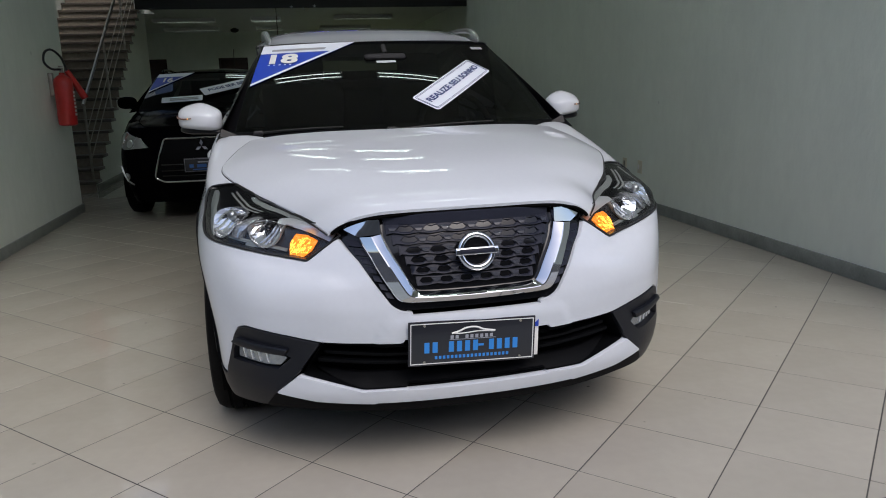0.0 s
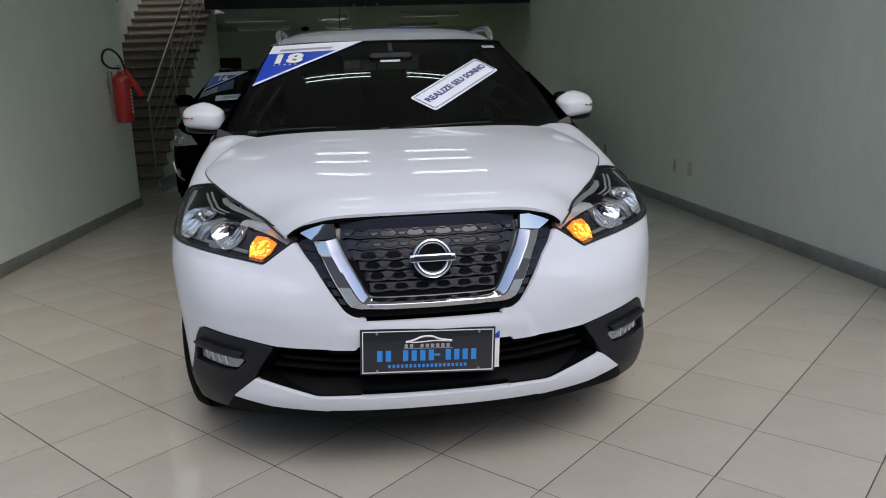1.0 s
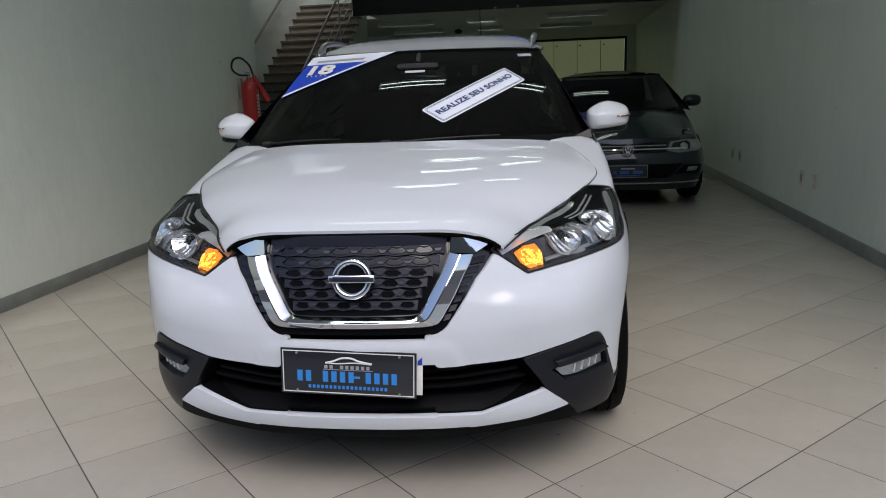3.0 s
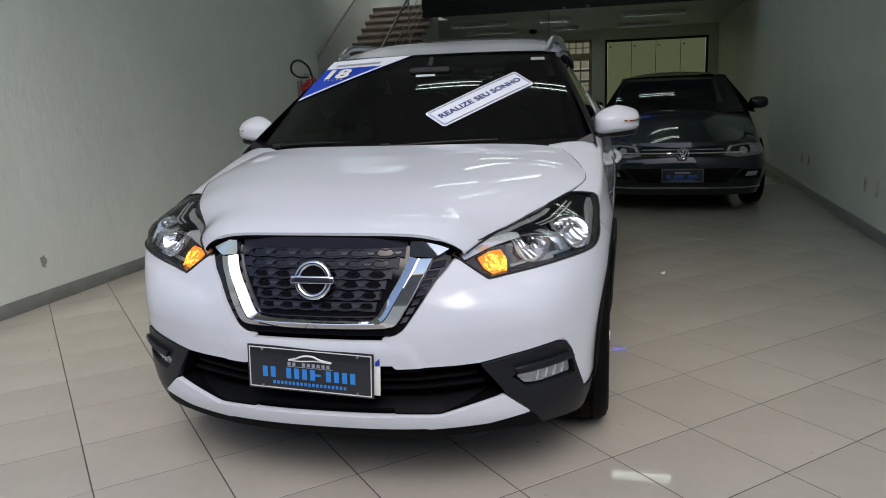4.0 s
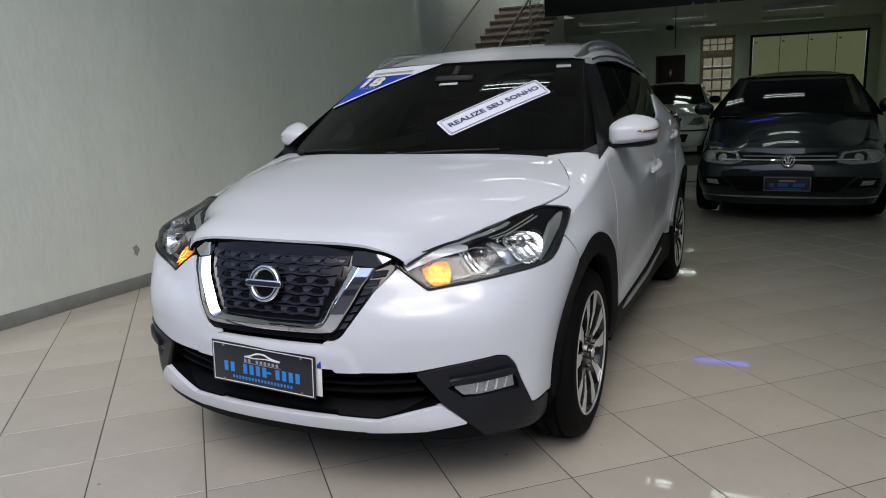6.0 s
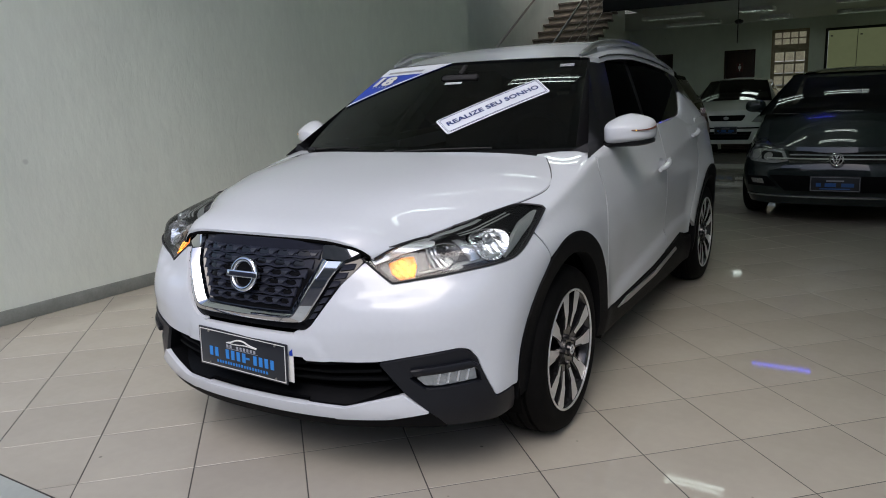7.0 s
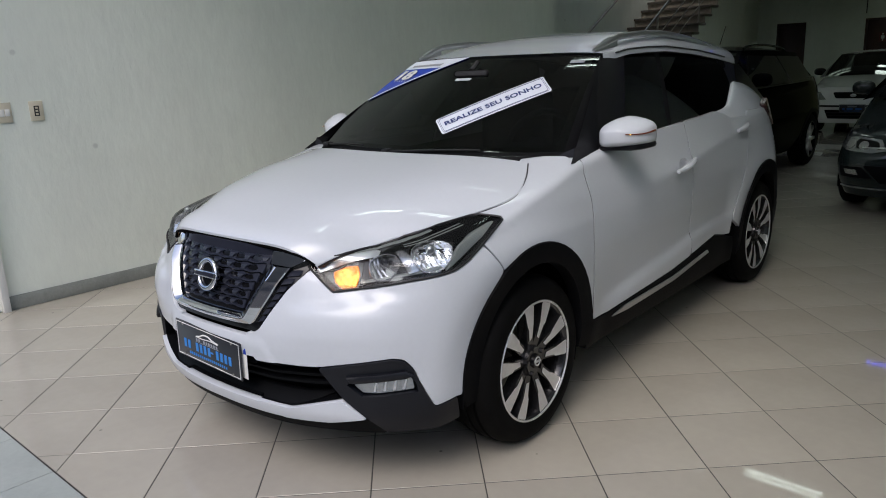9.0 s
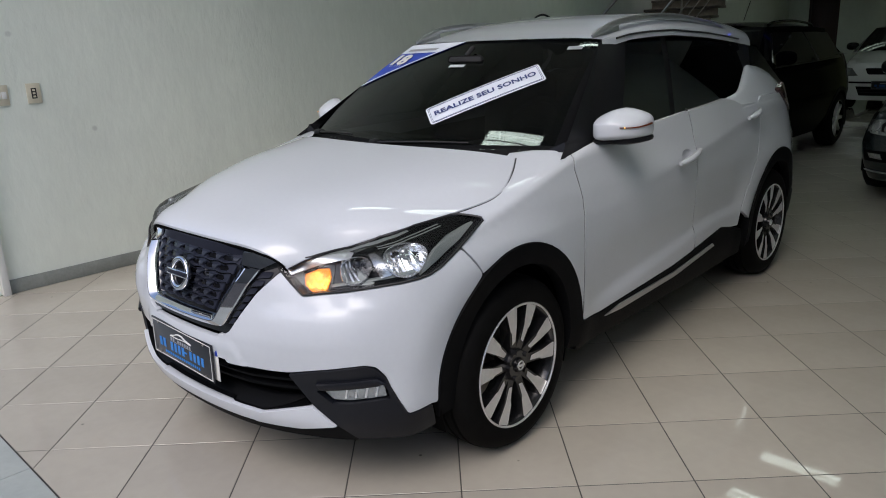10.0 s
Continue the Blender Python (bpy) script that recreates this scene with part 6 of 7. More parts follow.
def far_plate(ob, y, z, yaw=0, x=0.0):
    b = bx((-.2, -.006, -.068), (.2, .006, .068), .004)
    pm = Matrix.Translation((x, y, z))
    b.transform(pm)
    pb = part("dealer_board", b, M_PLATE, ob, "black dealer board with blue bars darkened for shade")
    for x0, x1, z0, z1, m in ((-.15, -.11, -.025, .008, M_SHADEBLUE), (-.08, .01, -.025, .008, M_SHADEBLUE), (.05, .15, -.025, .008, M_SHADEBLUE), (-.12, .12, -.048, -.038, M_SHADEBLUE), (-.07, .07, .022, .034, M_GREYINK)):
        b = bx((x0, -.0085, z0), (x1, -.0065, z1), .0005, seg=1)
        b.transform(pm)
        part("bar", b, m, pb, smooth=False)
    b = bmesh.new()
    for lo, hi in (((-.194, -.0085, .058), (.194, -.0065, .061)), ((-.194, -.0085, -.061), (.194, -.0065, -.058)), ((-.194, -.0085, -.058), (-.191, -.0065, .058)), ((.191, -.0085, -.058), (.194, -.0065, .058))):
        box(b, lo, hi)
    b.transform(pm)
    part("board_line", b, M_GREYINK, pb, smooth=False)


# the dealer boards' blue, darkened to suit the dim light further back
M_SHADEBLUE = mat("shaded_blue_ink", (0.02, 0.09, 0.30), 0.4)
M_LAMPGLASS = mat("far_lamp_glass", (0.34, 0.35, 0.36), 0.12, 0.7, bump=0.004, bscale=30, coat=0.8)


M_LAMPDIM = mat("far_lamp_bowl", (0.45, 0.45, 0.46), 0.15, 0.8, bump=0.004, bscale=30)


def both(poly):
    return [(1, poly), (-1, poly)]


# dark grey saloon
sal, f, scr = far_car("saloon_car", "dark grey metallic saloon car with chrome grille bar", pose(1.545, 4.82, 0, 0, 0, -1.0), M_GREY, .882, 4.48, .685, (1.05, 1.0), (1.83, 1.385), (3.15, 1.36), .965, (.86, 3.51), .315, 10, True, None, (.79, .655), 2.0)
for sg, pl in both([(.40, .590), (.52, .565), (.78, .580), (.93, .625), (.90, .675), (.66, .697), (.46, .676)]):
    g = lambda s, v, d, sg=sg: f(np.abs(s) * sg, v, d + .012)
    hl = part("headlamp", patch(pl, g, .03, .02), M_LAMPGLASS, sal, "clear headlamp with bright bowls")
    part("dark_mask", patch([(.45, .600), (.66, .600), (.69, .655), (.66, .680), (.48, .662)], lambda s, v, d, sg=sg: f(np.abs(s) * sg, v, d + .014), .03, .004), M_GLOSSBLACK, hl)
    for s0, v0, r0 in ((.60, .628, .034), (.74, .636, .038)):
        c = [(s0 + r0 * 1.3 * math.cos(a), v0 + r0 * math.sin(a)) for a in np.linspace(0, 2 * math.pi, 15)[:-1]]
        part("bowl", patch(c, lambda s, v, d, sg=sg: f(np.abs(s) * sg, v, d + .016), .02, .006), M_LAMPDIM, hl)
    part("light_strip", patch([(.47, .595), (.62, .582), (.80, .603), (.80, .611), (.62, .592), (.47, .605)], lambda s, v, d, sg=sg: f(np.abs(s) * sg, v, d + .017), .03, .006), M_LAMPGLASS, hl)
    part("fog_lamp", patch([(.60, .375), (.72, .38), (.74, .42), (.62, .42)], lambda s, v, d, sg=sg: f(np.abs(s) * sg, v, d + .014), .03, .02), M_LAMPDIM, sal, "clear fog lamp")
    part("fog_recess", patch([(.48, .350), (.80, .350), (.80, .44), (.58, .445)], lambda s, v, d, sg=sg: f(np.abs(s) * sg, v, d + .008), .03, .02), M_CLAD, sal)
UG = [(-.42, .675), (.42, .675), (.39, .575), (-.39, .575)]
gr = part("upper_grille", patch(UG, lambda s, v, d: f(s, v, d + .010), .04, .02), M_GLOSSBLACK, sal, "black upper grille")
part("chrome_bar", patch([(-.60, .605), (.60, .605), (.60, .617), (-.60, .617)], lambda s, v, d: f(s, v, d + .020), .04, .012), M_CHROME, gr, "chrome bar")
part("grille_slat", patch([(-.40, .640), (.40, .640), (.40, .647), (-.40, .647)], lambda s, v, d: f(s, v, d + .018), .04, .01), M_GREYINK, gr)
part("lower_grille", patch([(-.56, .46), (.56, .46), (.42, .315), (-.42, .315)], lambda s, v, d: f(s, v, d + .006), .04, .02), M_CLAD, sal, "black lower grille")
part("lip_line", patch([(-.85, .258), (.85, .258), (.85, .266), (-.85, .266)], lambda s, v, d: f(s, v, d + .016), .05, .02), M_SATIN, sal, "bright lower trim line")
b = bmesh.new()
tube(b, [(.052 * math.cos(a), -.030, .612 + .052 * math.sin(a)) for a in np.linspace(0, 2 * math.pi, 31)[:-1]], .006, 8, True)
for x0, z0, x1, z1 in ((-.034, .648, -.012, .572), (-.012, .572, 0, .605), (0, .605, .012, .572), (.012, .572, .034, .648), (-.018, .655, 0, .622), (0, .622, .018, .655)):
    rod(b, (x0, -.030, z0), (x1, -.030, z1), .005, 6)
part("emblem", b, M_CHROME, sal, "round chrome emblem")
far_plate(sal, -.030, .395)

# black SUV
suv, f, scr = far_car("suv_car", "black SUV with chrome-edged grille and dealer stickers", pose(-1.215, 4.66, 0, 0, 0, -1.8), M_BLACKPAINT, .885, 4.30, .905, (.95, 1.085), (1.62, 1.475), (3.55, 1.43), 1.07, (.83, 3.50), .335, 8, False, True)
for sg, pl in both([(.52, .735), (.80, .715), (.99, .775), (.98, .855), (.84, .885), (.60, .82)]):
    hl = part("headlamp", patch(pl, lambda s, v, d, sg=sg: f(np.abs(s) * sg, v, d + .012), .03, .02), M_LAMPGLASS, suv, "clear headlamp with round bowls")
    for s0, v0, r0 in ((.72, .775, .038), (.87, .80, .042)):
        c = [(s0 + r0 * math.cos(a), v0 + r0 * math.sin(a)) for a in np.linspace(0, 2 * math.pi, 15)[:-1]]
        part("bowl", patch(c, lambda s, v, d, sg=sg: f(np.abs(s) * sg, v, d + .020), .02, .01), M_CHROME, hl)
    b = bmesh.new()
    tube(b, [f(np.array(s * sg), np.array(v), .018) for s, v in ((.98, .545), (.86, .545), (.84, .47), (.80, .41), (.72, .375))], .008, 6)
    part("fog_trim", b, M_SATIN, suv, "silver fog lamp trim")
    c = [(.80 + .035 * math.cos(a), .455 + .035 * math.sin(a)) for a in np.linspace(0, 2 * math.pi, 15)[:-1]]
    part("fog_lamp", patch(c, lambda s, v, d, sg=sg: f(np.abs(s) * sg, v, d + .010), .02, .01), M_LAMPGLASS, suv)
GQ = rounded([(-.36, .815), (.36, .815), (.47, .44), (.38, .395), (-.38, .395), (-.47, .44)], .03)
gr = part("grille", patch(GQ, lambda s, v, d: f(s, v, d + .008), .04, .02), M_CLAD, suv, "black trapezoid grille")
b = bmesh.new()
tube(b, [f(np.array(x), np.array(z), .016) for x, z in dense_loop(GQ, .03)], .009, 6, True)
part("chrome_surround", b, M_CHROME, gr, "chrome surround")
for z in (.56, .50, .45):
    part("slat", patch([(-.40, z), (.40, z), (.40, z + .012), (-.40, z + .012)], lambda s, v, d: f(s, v, d + .014), .05, .01), M_GLOSSBLACK, gr)
b = bmesh.new()
for k in range(3):
    a = radians(90 + 120 * k)
    c, u = Vector((.035 * math.cos(a), -.03, .735 + .035 * math.sin(a))), Vector((math.cos(a), 0, math.sin(a)))
    n_ = Vector((-u.z, 0, u.x))
    q = [c - u * .033, c + n_ * .016, c + u * .033, c - n_ * .016]
    A, B = [[b.verts.new(p + Vector((0, dy, 0))) for p in q] for dy in (-.006, .012)]
    b.faces.new(A), b.faces.new(B[::-1])
    for i in range(4):
        b.faces.new((A[i], A[(i + 1) % 4], B[(i + 1) % 4], B[i]))
bmesh.ops.recalc_face_normals(b, faces=b.faces)
part("emblem", b, M_CHROME, suv, "three-part chrome emblem")
far_plate(suv, -.030, .555, 0, .02)
tri2 = part("year_sticker", patch([(-.97, .97), (-.30, .97), (-.97, .40)], lambda u, t, d: scr(u, t, .006), .08, 0), M_STICKBLUE, suv, "blue and white sticker reading 16")
part("sticker_band", patch([(-.97, .97), (-.30, .97), (-.46, .85), (-.97, .85)], lambda u, t, d: scr(u, t, .009), .08, 0), M_STICKER, tri2)
part("sticker_edge", patch([(-.30, .97), (-.34, .97), (-.97, .43), (-.97, .40)], lambda u, t, d: scr(u, t, .009), .08, 0), M_STICKER, tri2)


def screen_frame(scr, u, t):
    p, a, c = [Vector(scr(np.array(uu), np.array(tt)).tolist()) for uu, tt in ((u, t), (u + .02, t), (u, t + .02))]
    return p, (a - p).normalized(), (c - p).normalized()


p, du, dv = screen_frame(scr, -.74, .73)
letters_on("16", 0.13, p + du.cross(dv) * .014, du, dv, M_WHITEPL, tri2, "digits", .004)
for uv, ang, wd, hh, txt in (((-.38, .16), 4, .22, .05, None), ((.30, .45), 22, .30, .075, "PODE SER SEU")):
    p, du, dv = screen_frame(scr, *uv)
    a = radians(ang)
    ru, rv = du * math.cos(a) + dv * math.sin(a), dv * math.cos(a) - du * math.sin(a)
    nn = ru.cross(rv)
    b = bmesh.new()
    slab(b, rounded([(-wd, -hh), (wd, -hh), (wd, hh), (-wd, hh)], .012), -.001, .001)
    m4 = Matrix.Translation(p + nn * .030) @ Matrix((ru, rv, nn)).transposed().to_4x4()
    b.transform(m4)
    st = part("slogan_strip", b, M_STICKER, suv, "white strip on the windscreen", smooth=False)
    if txt:
        letters_on(txt, .072, p + nn * .033, ru, rv, M_NAVY, st, "lettering", .002)
    else:
        for z0, z1 in ((-.02, -.005), (.005, .02)):
            b = bx((-wd * .6, z0, .002), (wd * .8, z1, .003))
            b.transform(m4)
            part("bar", b, M_GREYINK, st, smooth=False)
b = bmesh.new()
rod(b, (.25, 1.95, 1.545), (.25, 2.10, 1.75), .004, 6)
part("antenna", b, M_BLACKPL, suv)
for sg in (1, -1):
    b = bmesh.new()
    tube(b, spline([(.56 * sg, 1.85, 1.485), (.57 * sg, 1.95, 1.510), (.57 * sg, 2.5, 1.522), (.56 * sg, 3.1, 1.482), (.55 * sg, 3.25, 1.44)], 5), .014, 8)
    part("roof_rail", b, M_GLOSSBLACK, suv)

# silver hatchback far behind
hat, f, scr = far_car("hatchback_car", "silver hatchback parked by the back wall doors", pose(-.60, 12.15, 0, 0, 0, 2), M_SILVER, .81, 3.75, .78, (.95, .985), (1.62, 1.36), (2.95, 1.36), .96, (.72, 3.15), .29, 6)
for sg, pl in both([(.44, .60), (.66, .585), (.84, .64), (.82, .735), (.58, .72)]):
    part("headlamp", patch(pl, lambda s, v, d, sg=sg: f(np.abs(s) * sg, v, d + .012), .03, .02), M_LAMPGLASS, hat, "clear headlamp")
    part("bumper_strip", patch([(.10, .475), (.95, .475), (.95, .50), (.10, .50)], lambda s, v, d, sg=sg: f(np.abs(s) * sg, v, d + .014), .05, .015), M_CLAD, hat)
gr = part("grille", patch(rounded([(-.34, .72), (.34, .72), (.28, .62), (-.28, .62)], .03), lambda s, v, d: f(s, v, d + .010), .04, .02), M_CLAD, hat, "black grille")
b = bmesh.new()
bmesh.ops.create_uvsphere(b, u_segments=14, v_segments=8, radius=.05, matrix=Matrix.Translation((0, -.02, .67)) @ Matrix.Diagonal((1, .3, .6, 1)))
part("emblem", b, M_SATIN, gr)
part("lower_intake", patch([(-.45, .42), (.45, .42), (.40, .27), (-.40, .27)], lambda s, v, d: f(s, v, d + .008), .04, .02), M_CLAD, hat, "black lower intake")
for z in (.32, .37):
    part("slat", patch([(-.42, z), (.42, z), (.42, z + .008), (-.42, z + .008)], lambda s, v, d: f(s, v, d + .014), .05, .012), M_CLAD2, hat)
far_plate(hat, -.03, .45)

# ---- fittings of the room ----
# black sign board with a blue light line on the upper floor's edge
board = room_thing("sign_board", "long black sign board hung along the upper floor edge", "sign")
part("panel", bx((XS + .02, YM - .05, HB - .135), (XR - .004, YM, HC - .6), .004), M_BLACKBOARD, board, smooth=False)
M_BLUELED = mat("blue_led", (0.02, 0.03, 0.3), .3, emit=(0.06, 0.08, 1.0), glow=6.5)
x = -.15
for i, wd in enumerate((.05, .09, .04, .10, .06, .09, .07, .05, .10, .08)):
    part("led_bar", bx((x, YM - .062, 3.53 + .005 * (i % 2)), (x + wd, YM - .05, 3.575), .003), M_BLUELED, board, "glowing blue bar", smooth=False)
    x += wd + .022
for sx, sz in ((-.35, 2.66), (-.15, 2.63), (.05, 2.67)):
    b = bmesh.new()
    q = [b.verts.new((sx + (.035 if k % 2 == 0 else .014) * math.cos(radians(90 + 36 * k)), YM - .053, sz + (.035 if k % 2 == 0 else .014) * math.sin(radians(90 + 36 * k)))) for k in range(10)]
    b.faces.new(q)
    r = bmesh.ops.extrude_face_region(b, geom=b.faces[:])
    bmesh.ops.translate(b, vec=(0, .003, 0), verts=[v for v in r["geom"] if isinstance(v, bmesh.types.BMVert)])
    part("star", b, M_GREYINK, board, smooth=False)
b = bmesh.new()
rod(b, (-.62, YM - .06, HB - .135), (-.62, YM - .06, 1.95), .008, 6)
part("cable", b, M_BLACKPL, board)


# louvred lamps with two tubes
def louvre_lamp(name, label, m, lit, group, length=1.2, width=.30, blades=14):
    ob = room_thing(name, label, "ceiling light", m, group)
    b = bmesh.new()
    box(b, (-length / 2, -width / 2, -.012), (length / 2, width / 2, 0), .003)
    for s in (-1, 1):
        box(b, (-length / 2, s * width / 2 - .006, -.075), (length / 2, s * width / 2 + .006, -.012), .002)
        box(b, (s * length / 2 - .006, -width / 2, -.075), (s * length / 2 + .006, width / 2, -.012), .002)
    part("housing", b, M_WHITEPL, ob)
    for s in (-1, 1):
        b = bmesh.new()
        rod(b, (-length / 2 + .03, s * width * .24, -.038), (length / 2 - .03, s * width * .24, -.038), .0110 if lit is M_TUBE else .0095, 10)
        part("tube", b, lit if lit else M_WHITEPL, ob, "fluorescent tube")
        b = bmesh.new()
        ends = [[b.verts.new((x, s * width * .24 + width * .22 * k, -.013 - .052 * k * k)) for k in np.linspace(-1, 1, 13)] for x in (-length / 2 + .01, length / 2 - .01)]
        for k in range(12):
            b.faces.new((ends[0][k], ends[0][k + 1], ends[1][k + 1], ends[1][k]))
        part("reflector", b, M_REFLECTOR, ob)
    sp = bx((-.0015, -width / 2 + .008, -.074), (.0015, width / 2 - .008, -.040))
    me = mesh_of(sp, "louvre", M_REFLECTOR, False)
    for i in range(blades):
        o = new("louvre", me)
        o.parent = ob
        o.matrix_basis = pose(-length / 2 + length * (i + .5) / blades, 0, 0)
    return ob


first = louvre_lamp("ceiling_light", "lit louvred fluorescent lamp on the high ceiling", pose(-.79, .54, HC - .001), M_TUBE, "lamps of the front hall")
for x in (-.79, 1.0):
    for y in (.54, 2.95, 5.35, 7.75, 9.0):
        if (x, y) != (-.79, .54):
            copy_thing(first, ROOM @ pose(x, y, HC - .001))

lit = louvre_lamp("ceiling_light", "small lit louvred lamp under the low ceiling", pose(-.87, 14.0, HB - .001), M_TUBEDIM, "small lamps of the rear hall", .62, .5, 6)
copy_thing(lit, ROOM @ pose(-.85, 16.3, HB - .001))
long_ = louvre_lamp("ceiling_light", "long fluorescent lamp under the low ceiling with an added faint glow", pose(1.19, 13.7, HB - .001), M_TUBEFILL, "long lamps of the rear hall", 1.25, .22, 10)
for x, y in ((1.0, 16.4), (-2.55, 14.0), (-2.67, 16.3)):
    copy_thing(long_, ROOM @ pose(x, y, HB - .001))
cam_ = room_thing("dome_camera", "small dark security camera under the rear ceiling", "camera", pose(-1.7, 16.6, HB))
b = bmesh.new()
bmesh.ops.create_uvsphere(b, u_segments=16, v_segments=10, radius=.08, matrix=Matrix.Translation((0, 0, -.05)) @ Matrix.Diagonal((1.3, 1, .8, 1)))
part("dome", b, M_BLACKPL, cam_)
part("mount", bx((-.09, -.05, -.03), (.09, .05, 0), .01), M_WHITEPL, cam_)

# doors and glazing in the back wall
def wood_door(name, x0, x1, z1, sign):
    d = room_thing(name, "dark brown wooden door in a frame", "door", kind="structure")
    part("leaf", bx((x0 + .03, YB + .05, .005), (x1 - .03, YB + .09, z1 - .03), .004), M_WOODDOOR, d)
    b = bmesh.new()
    box(b, (x0, YB - .012, 0), (x0 + .04, YB + .12, z1), .004)
    box(b, (x1 - .04, YB - .012, 0), (x1, YB + .12, z1), .004)
    box(b, (x0, YB - .012, z1 - .04), (x1, YB + .12, z1), .004)
    part("door_frame", b, M_WOODDOOR, d)
    b = bmesh.new()
    rod(b, (x1 - .10, YB + .05, 1.0), (x1 - .10, YB - .01, 1.0), .01, 8)
    rod(b, (x1 - .10, YB - .01, 1.0), (x1 - .20, YB - .01, 1.0), .009, 8)
    part("handle", b, M_STEEL, d)
    if sign:
        part("sign_plate", bx(((x0 + x1) / 2 - .08, YB + .040, 1.58), ((x0 + x1) / 2 + .08, YB + .049, 1.80), .003), mat("sign_maroon", (.10, .02, .02), .4), d)
        b = bmesh.new()
        cx = (x0 + x1) / 2
        bmesh.ops.create_uvsphere(b, u_segments=10, v_segments=6, radius=.018, matrix=Matrix.Translation((cx, YB + .039, 1.755)) @ Matrix.Diagonal((1, .2, 1, 1)))
        box(b, (cx - .035, YB + .036, 1.65), (cx + .035, YB + .040, 1.72), .003)
        box(b, (cx - .012, YB + .036, 1.60), (cx + .012, YB + .040, 1.65), .003)
        part("pictogram", b, M_WHITEPL, d)
    return d


wood_door("door_1", -4.225, -3.545, 2.12, False)
wood_door("door_2", -2.245, -1.505, 2.12, True)
gd = room_thing("door_3", "timber door with square glass panes and a glazed top light", "door", kind="structure")
b = bmesh.new()
X0, X1 = -1.145, -.305
box(b, (X0, YB + .02, 0), (X0 + .05, YB + .10, 2.54)), box(b, (X1 - .05, YB + .02, 0), (X1, YB + .10, 2.54))
box(b, (X0, YB + .02, 2.49), (X1, YB + .10, 2.54)), box(b, (X0, YB + .02, 2.06), (X1, YB + .10, 2.16))
part("door_frame", b, M_TIMBER, gd)
for row in range(7):
    for c in range(3):
        z1 = 2.02 - row * .285
        part("pane", bx((X0 + .085 + c * .235, YB + .05, z1 - .225), (X0 + .085 + c * .235 + .195, YB + .075, z1), .012), M_FROST2, gd)
b = bmesh.new()
for row in range(8):
    z1 = 2.06 - row * .285
    box(b, (X0 + .05, YB + .04, max(z1 - .06, 0)), (X1 - .05, YB + .08, z1 - .001 * (row == 0)))
for c in range(4):
    box(b, (X0 + .05 + c * .235, YB + .042, 0), (X0 + .085 + c * .235, YB + .078, 2.05))
part("leaf", b, M_TIMBER, gd, smooth=False)
for row in range(2):
    for c in range(4):
        part("pane", bx((X0 + .065 + c * .182, YB + .038, 2.185 + row * .155), (X0 + .065 + c * .182 + .155, YB + .063, 2.185 + row * .155 + .13), .010), M_FROST2, gd)
part("top_light_bed", bx((X0 + .05, YB + .045, 2.16), (X1 - .05, YB + .052, 2.49)), M_TIMBER, gd, smooth=False)
b = bmesh.new()
rod(b, (X1 - .085, YB + .05, 1.35), (X1 - .085, YB - .0, 1.35), .012, 8)
rod(b, (X1 - .085, YB, 1.35), (X1 - .19, YB, 1.35), .01, 8)
part("handle", b, M_STEEL, gd)

gz = room_thing("window_1", "frosted yellow-green glass partition in a dark frame", "window", kind="structure")
b = bmesh.new()
for lo, hi in (((.035, YB + .02, 0), (.095, YB + .10, 2.50)), ((2.555, YB + .02, 0), (2.615, YB + .10, 2.50)), ((.095, YB + .02, 2.44), (2.555, YB + .10, 2.50)), ((.095, YB + .02, 0), (2.555, YB + .10, .05))):
    box(b, lo, hi, .004)
part("frame", b, M_FRAME, gz)
for i in range(4):
    x0 = .095 + .615 * i
    part("pane", bx((x0 + .006, YB + .055, .05), (x0 + .609, YB + .065, 2.44), .002), M_FROST, gz, "frosted glass pane", smooth=False)
    if i:
        part("mullion", bx((x0 - .006, YB + .04, .05), (x0 + .006, YB + .08, 2.44), .002), M_FRAME, gz)
    part("clamp", bx((x0 + .05, YB + .045, 2.30), (x0 + .10, YB + .058, 2.33), .003), M_FRAME, gz)
b = bmesh.new()
rod(b, (.095 + 1.23 - .05, YB + .03, .9), (.095 + 1.23 - .05, YB + .03, 1.6), .014, 8)
part("pull_bar", b, M_FRAME, gz)

# stair railing and wall rail
rail = room_thing("stair_railing", "stainless steel stair railing with thin parallel bars", "railing")
slope = RISE / TREAD
rx = -3.12
zr = lambda y, h: RISE + (y - STAIR_Y) * slope + h
y0, y1 = STAIR_Y + .10, STAIR_Y + NSTEP * TREAD
b = bmesh.new()
rod(b, (rx, y0, zr(y0, .92)), (rx, y1, zr(y1, .92)), .021, 12)
part("handrail", b, M_STEEL, rail)
for h in (.22, .42, .62):
    b = bmesh.new()
    rod(b, (rx + .02, y0, zr(y0, h)), (rx + .02, y1, zr(y1, h)), .007, 8)
    part("bar", b, M_STEEL, rail)
for i in range(0, NSTEP, 6):
    y = STAIR_Y + i * TREAD + .14
    b = bmesh.new()
    rod(b, (rx, y, (i + 1) * RISE), (rx, y, zr(y, .92)), .016, 10)
    rod(b, (rx, y, (i + 1) * RISE), (rx, y, (i + 1) * RISE + .012), .035, 14)
    part("post", b, M_STEEL, rail)
wr = room_thing("wall_handrail", "steel handrail fixed to the stair wall", "handrail")
wx = XL2 + .07
b = bmesh.new()
rod(b, (wx, 8.6, 1.66), (wx, 12.9, 4.20), .021, 12)
part("rail", b, M_STEEL, wr)
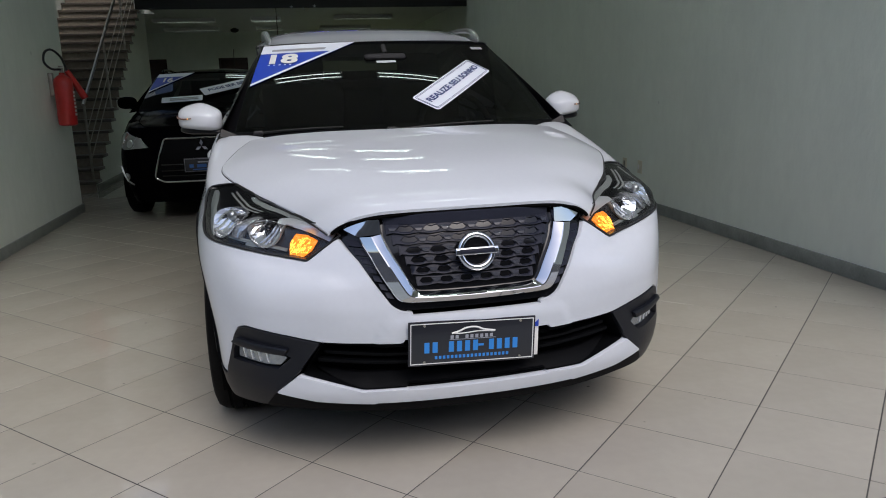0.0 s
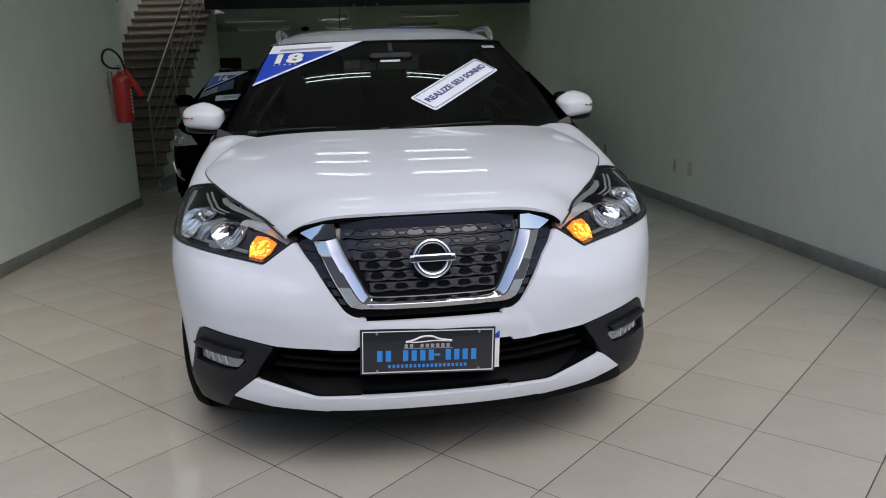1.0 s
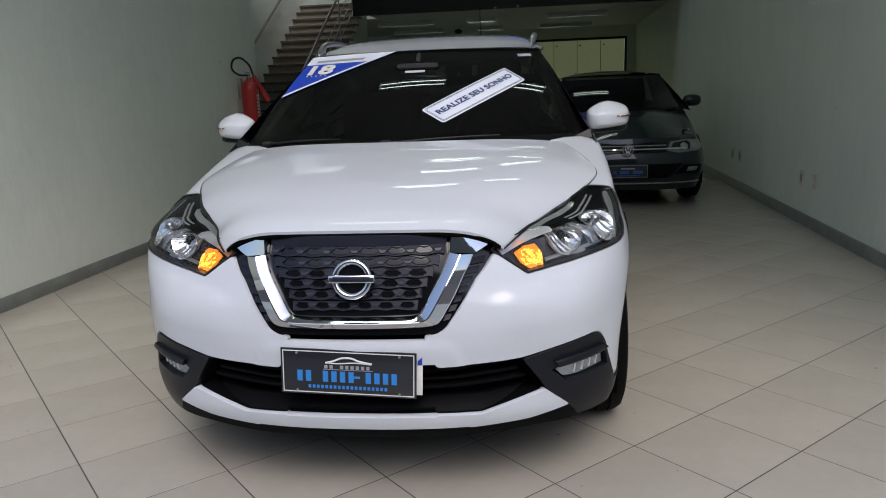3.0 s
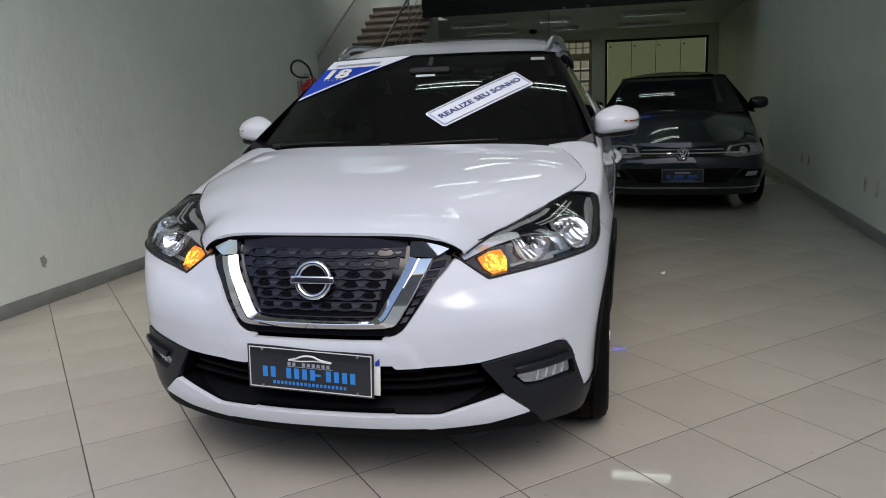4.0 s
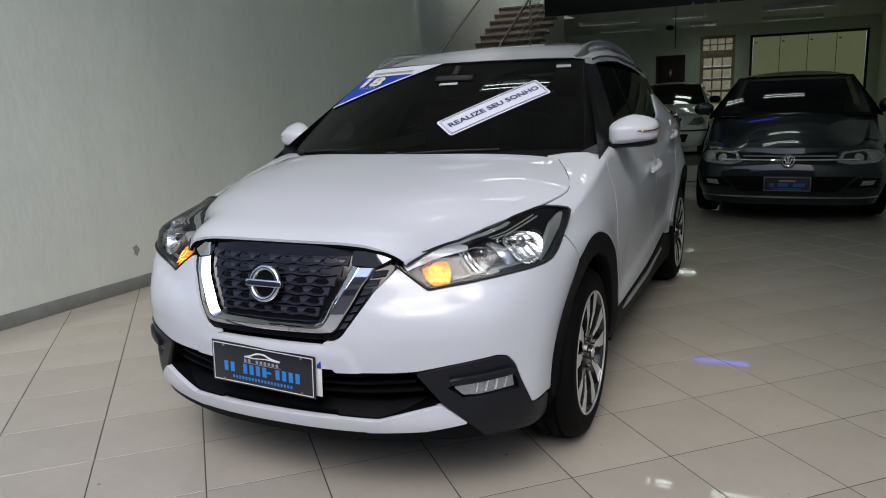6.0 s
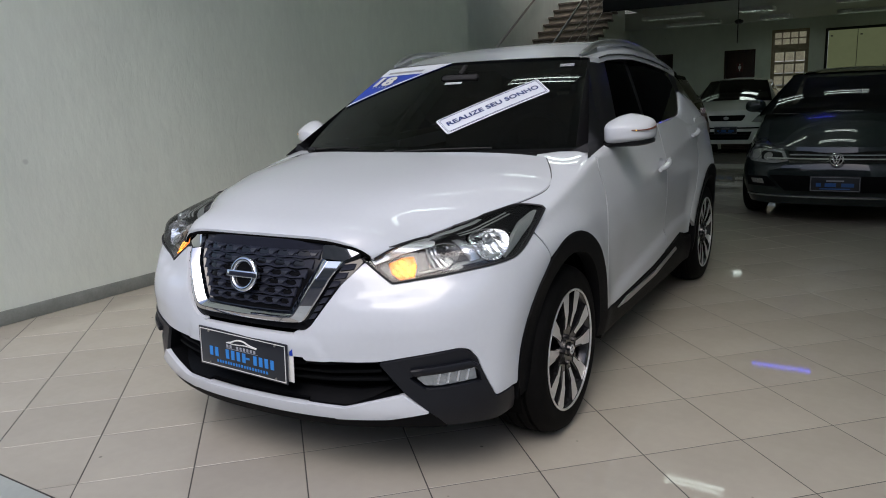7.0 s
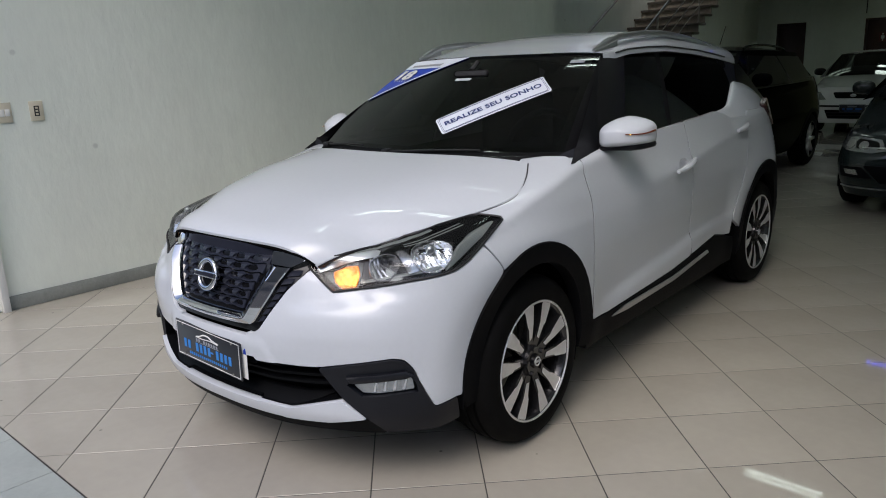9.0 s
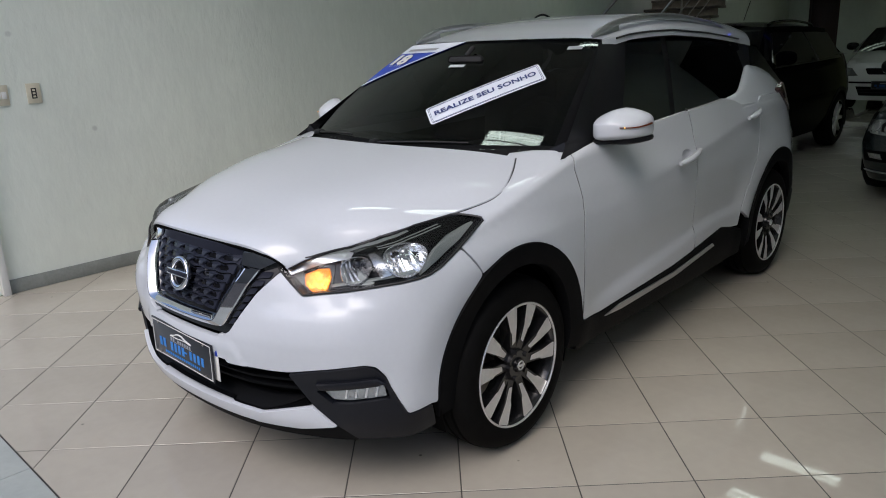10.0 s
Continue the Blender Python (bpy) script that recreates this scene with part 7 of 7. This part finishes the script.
for y in (8.9, 10.6, 12.3):
    z = 1.66 + (y - 8.6) * (4.20 - 1.66) / 4.3
    b = bmesh.new()
    rod(b, (XL2, y, z - .06), (wx, y, z - .02), .008, 8)
    part("bracket", b, M_STEEL, wr)

# fire extinguisher
ex = room_thing("fire_extinguisher", "red fire extinguisher with black hose on a wall bracket", "fire extinguisher", pose(-2.695, 5.15, .958))
M_RED = mat("red_enamel", (.50, .022, .018), .28, var=.06, scale=20, coat=.5)
b = bmesh.new()
prof = [(0.0, .0), (.066, .0), (.086, .012), (.089, .03), (.089, .42), (.082, .455), (.054, .485), (.028, .50), (.026, .52), (0, .52)]
rings = [[b.verts.new((r * math.cos(a), r * math.sin(a), z)) for a in np.linspace(0, 2 * math.pi, 29)[:-1]] for r, z in prof[1:-1]]
for A, B in zip(rings, rings[1:]):
    for i in range(28):
        b.faces.new((A[i], A[(i + 1) % 28], B[(i + 1) % 28], B[i]))
b.faces.new(rings[0][::-1]), b.faces.new(rings[-1])
part("cylinder", b, M_RED, ex, "red enamelled cylinder")
b = bmesh.new()
rod(b, (0, 0, .515), (0, 0, .56), .018, 12)
box(b, (-.012, -.075, .555), (.012, .03, .567), .004), box(b, (-.011, -.065, .575), (.011, .03, .585), .004)
part("valve", b, M_STEEL, ex)
b = bmesh.new()
tube(b, spline([(0, -.02, .55), (-.05, -.14, .555), (-.075, -.25, .615), (-.065, -.23, .705), (-.035, -.11, .735), (.01, .0, .67), (.035, .03, .57), (.045, .04, .52)], 6), .011, 8)
part("hose", b, M_BLACKPL, ex, "black hose")
b = bmesh.new()
rod(b, (.04, .035, .54), (.155, .13, .27), .026, 14, .036)
part("horn", b, M_RED, ex, "red discharge horn")
b = bmesh.new()
for k in range(7):
    box(b, (.0885, -.045 + .002 * k, .10 + k * .036), (.0905, .02, .122 + k * .036))
part("bar", b, M_WHITEPL, ex, smooth=False)
part("bracket", bx((-.125, -.03, .30), (-.085, .03, .52), .004), M_STEEL, ex)

# outlets and switches
def wall_plate(name, label, y, z, x, sg, kind, wd=.078, ht=.122, m=M_CREAM):
    ob = room_thing(name, label, "outlet" if kind == "outlet" else "switch", pose(x, y, z, 0, 0, 0 if sg > 0 else 180))
    part("plate", bx((0, -wd / 2, -ht / 2), (.009, wd / 2, ht / 2), .003), m, ob)
    if kind == "outlet":
        part("insert", bx((.008, -.016, -.033), (.011, .016, .033), .002), M_FRAME, ob, smooth=False)
        for zz in (-.02, .0, .02):
            part("socket_hole", bx((.0105, -.008, zz - .006), (.012, .008, zz + .006), .001), M_CREAM, ob, smooth=False)
    else:
        for k in range(2 if kind == "switch" else 1):
            part("rocker", bx((.008, -.03 + .032 * k, -.022), (.013, -.002 + .032 * k, .022), .002), M_WHITEPL, ob)
    return ob


wall_plate("wall_outlet", "cream outlet plate with black sockets on the plaster wall", -.289, 1.256, XL, 1, "outlet", .085, .125)
wall_plate("light_switch", "cream double switch plate on the plaster wall", -.479, 1.256, XL, 1, "switch", .085, .125)
for y, z, kd in ((4.06, .400, "outlet"), (3.72, .402, "blank"), (6.62, .39, "outlet"), (6.27, .396, "outlet")):
    wall_plate("wall_outlet", "pale outlet plate low on the side wall", y, z, XR, -1, kd, .085, .125)
room_solo("trim", bx((XL - .003, -.70, 0), (XL + .045, -.655, 3.0), .004), M_WHITEPL, "white door track at the entrance edge", "trim", "structure")

# unseen plain wall added across the street; its height shuts out the low sky
M_SKYBLOCK = mat("sky_blocker_render", (.22, .18, .145), .8, var=.15, scale=.6, bump=.004, bscale=8)
room_solo("wall_opposite", bx((-26, -16.5, -.03), (26, -16, 8.5)), M_SKYBLOCK, "plain rendered house front across the street", "wall", "structure", smooth=False)

# ---- floor tiles, laid diagonally ----
TS, TA = 0.3992, radians(45)
TO = (0.0486, -0.066)
ca, sa = math.cos(TA), math.sin(TA)
room_solo("floor", bx((-4.9, YF, -0.2), (XR2 + 0.2, YB + 0.2, -0.0012)), M_GROUT, "dark grout bed of the tiled showroom floor", "floor", "structure", smooth=False)
FLOOR = bpy.data.objects["floor"]
bm_rest = bmesh.new()
bm_one = bmesh.new()
h = TS / 2 - 0.0022
slab(bm_one, [(-h, -h), (h, -h), (h, h), (-h, h)], -0.009, 0, 0.0012)
whole = mesh_of(bm_one, "tile", M_TILE, smooth=False)
count = 0
for i in range(-40, 60):
    for j in range(-40, 60):
        cx, cy = TO[0] + (i + 0.5) * TS * sa + (j + 0.5) * TS * ca, TO[1] - (i + 0.5) * TS * ca + (j + 0.5) * TS * sa
        if not (-5.2 < cx < 3.4 and YF - 0.4 < cy < YB + 0.4):
            continue
        poly = [(cx + ca * a - sa * b, cy + sa * a + ca * b) for a, b in ((-h, -h), (h, -h), (h, h), (-h, h))]
        for x0, x1, y0, y1 in ((XL, XR, YF + 0.002, YS), (-4.9, XR2 + 0.1, YS, YB)):
            cut = clip_rect(poly, x0, x1, y0, y1)
            if len(cut) < 3:
                continue
            full = all(abs(a[0] - b[0]) + abs(a[1] - b[1]) < 1e-6 for a, b in zip(cut, poly)) and len(cut) == 4
            if cy < 3.6 and count < 300:
                if full:
                    ob = new("tile", whole)
                    ob.matrix_basis = pose(cx, cy, 0, 0, 0, 45)
                else:
                    b1 = bmesh.new()
                    slab(b1, cut, -0.009, 0, 0)
                    ob = new("tile", mesh_of(b1, "tile", M_TILE, smooth=False))
                ob.parent = FLOOR
                count += 1
            else:
                slab(bm_rest, cut, -0.009, 0, 0.0012 if full else 0)
rest = new("tile_field", mesh_of(bm_rest, "tile_field", M_TILE, smooth=False))
rest.parent = FLOOR
tagged(rest, kind="stuff")

# apron in front of the entrance
apron = room_solo("pavement", bx((-8, -4.5, -0.2), (8, YF - 0.001, -0.004)), M_GROUT, "grey-green stone tiles in front of the entrance", "pavement", "structure", smooth=False)
for i in range(-9, 10):
    for j in range(7):
        x0, y1 = -0.437 + i * 0.42, YF - 0.004 - j * 0.42
        b1 = bx((x0, y1 - 0.417, -0.012), (x0 + 0.417, y1, -0.001), 0.0012, seg=1)
        ob = new("paving_tile", mesh_of(b1, "paving_tile", M_APRON, False))
        ob.parent = apron
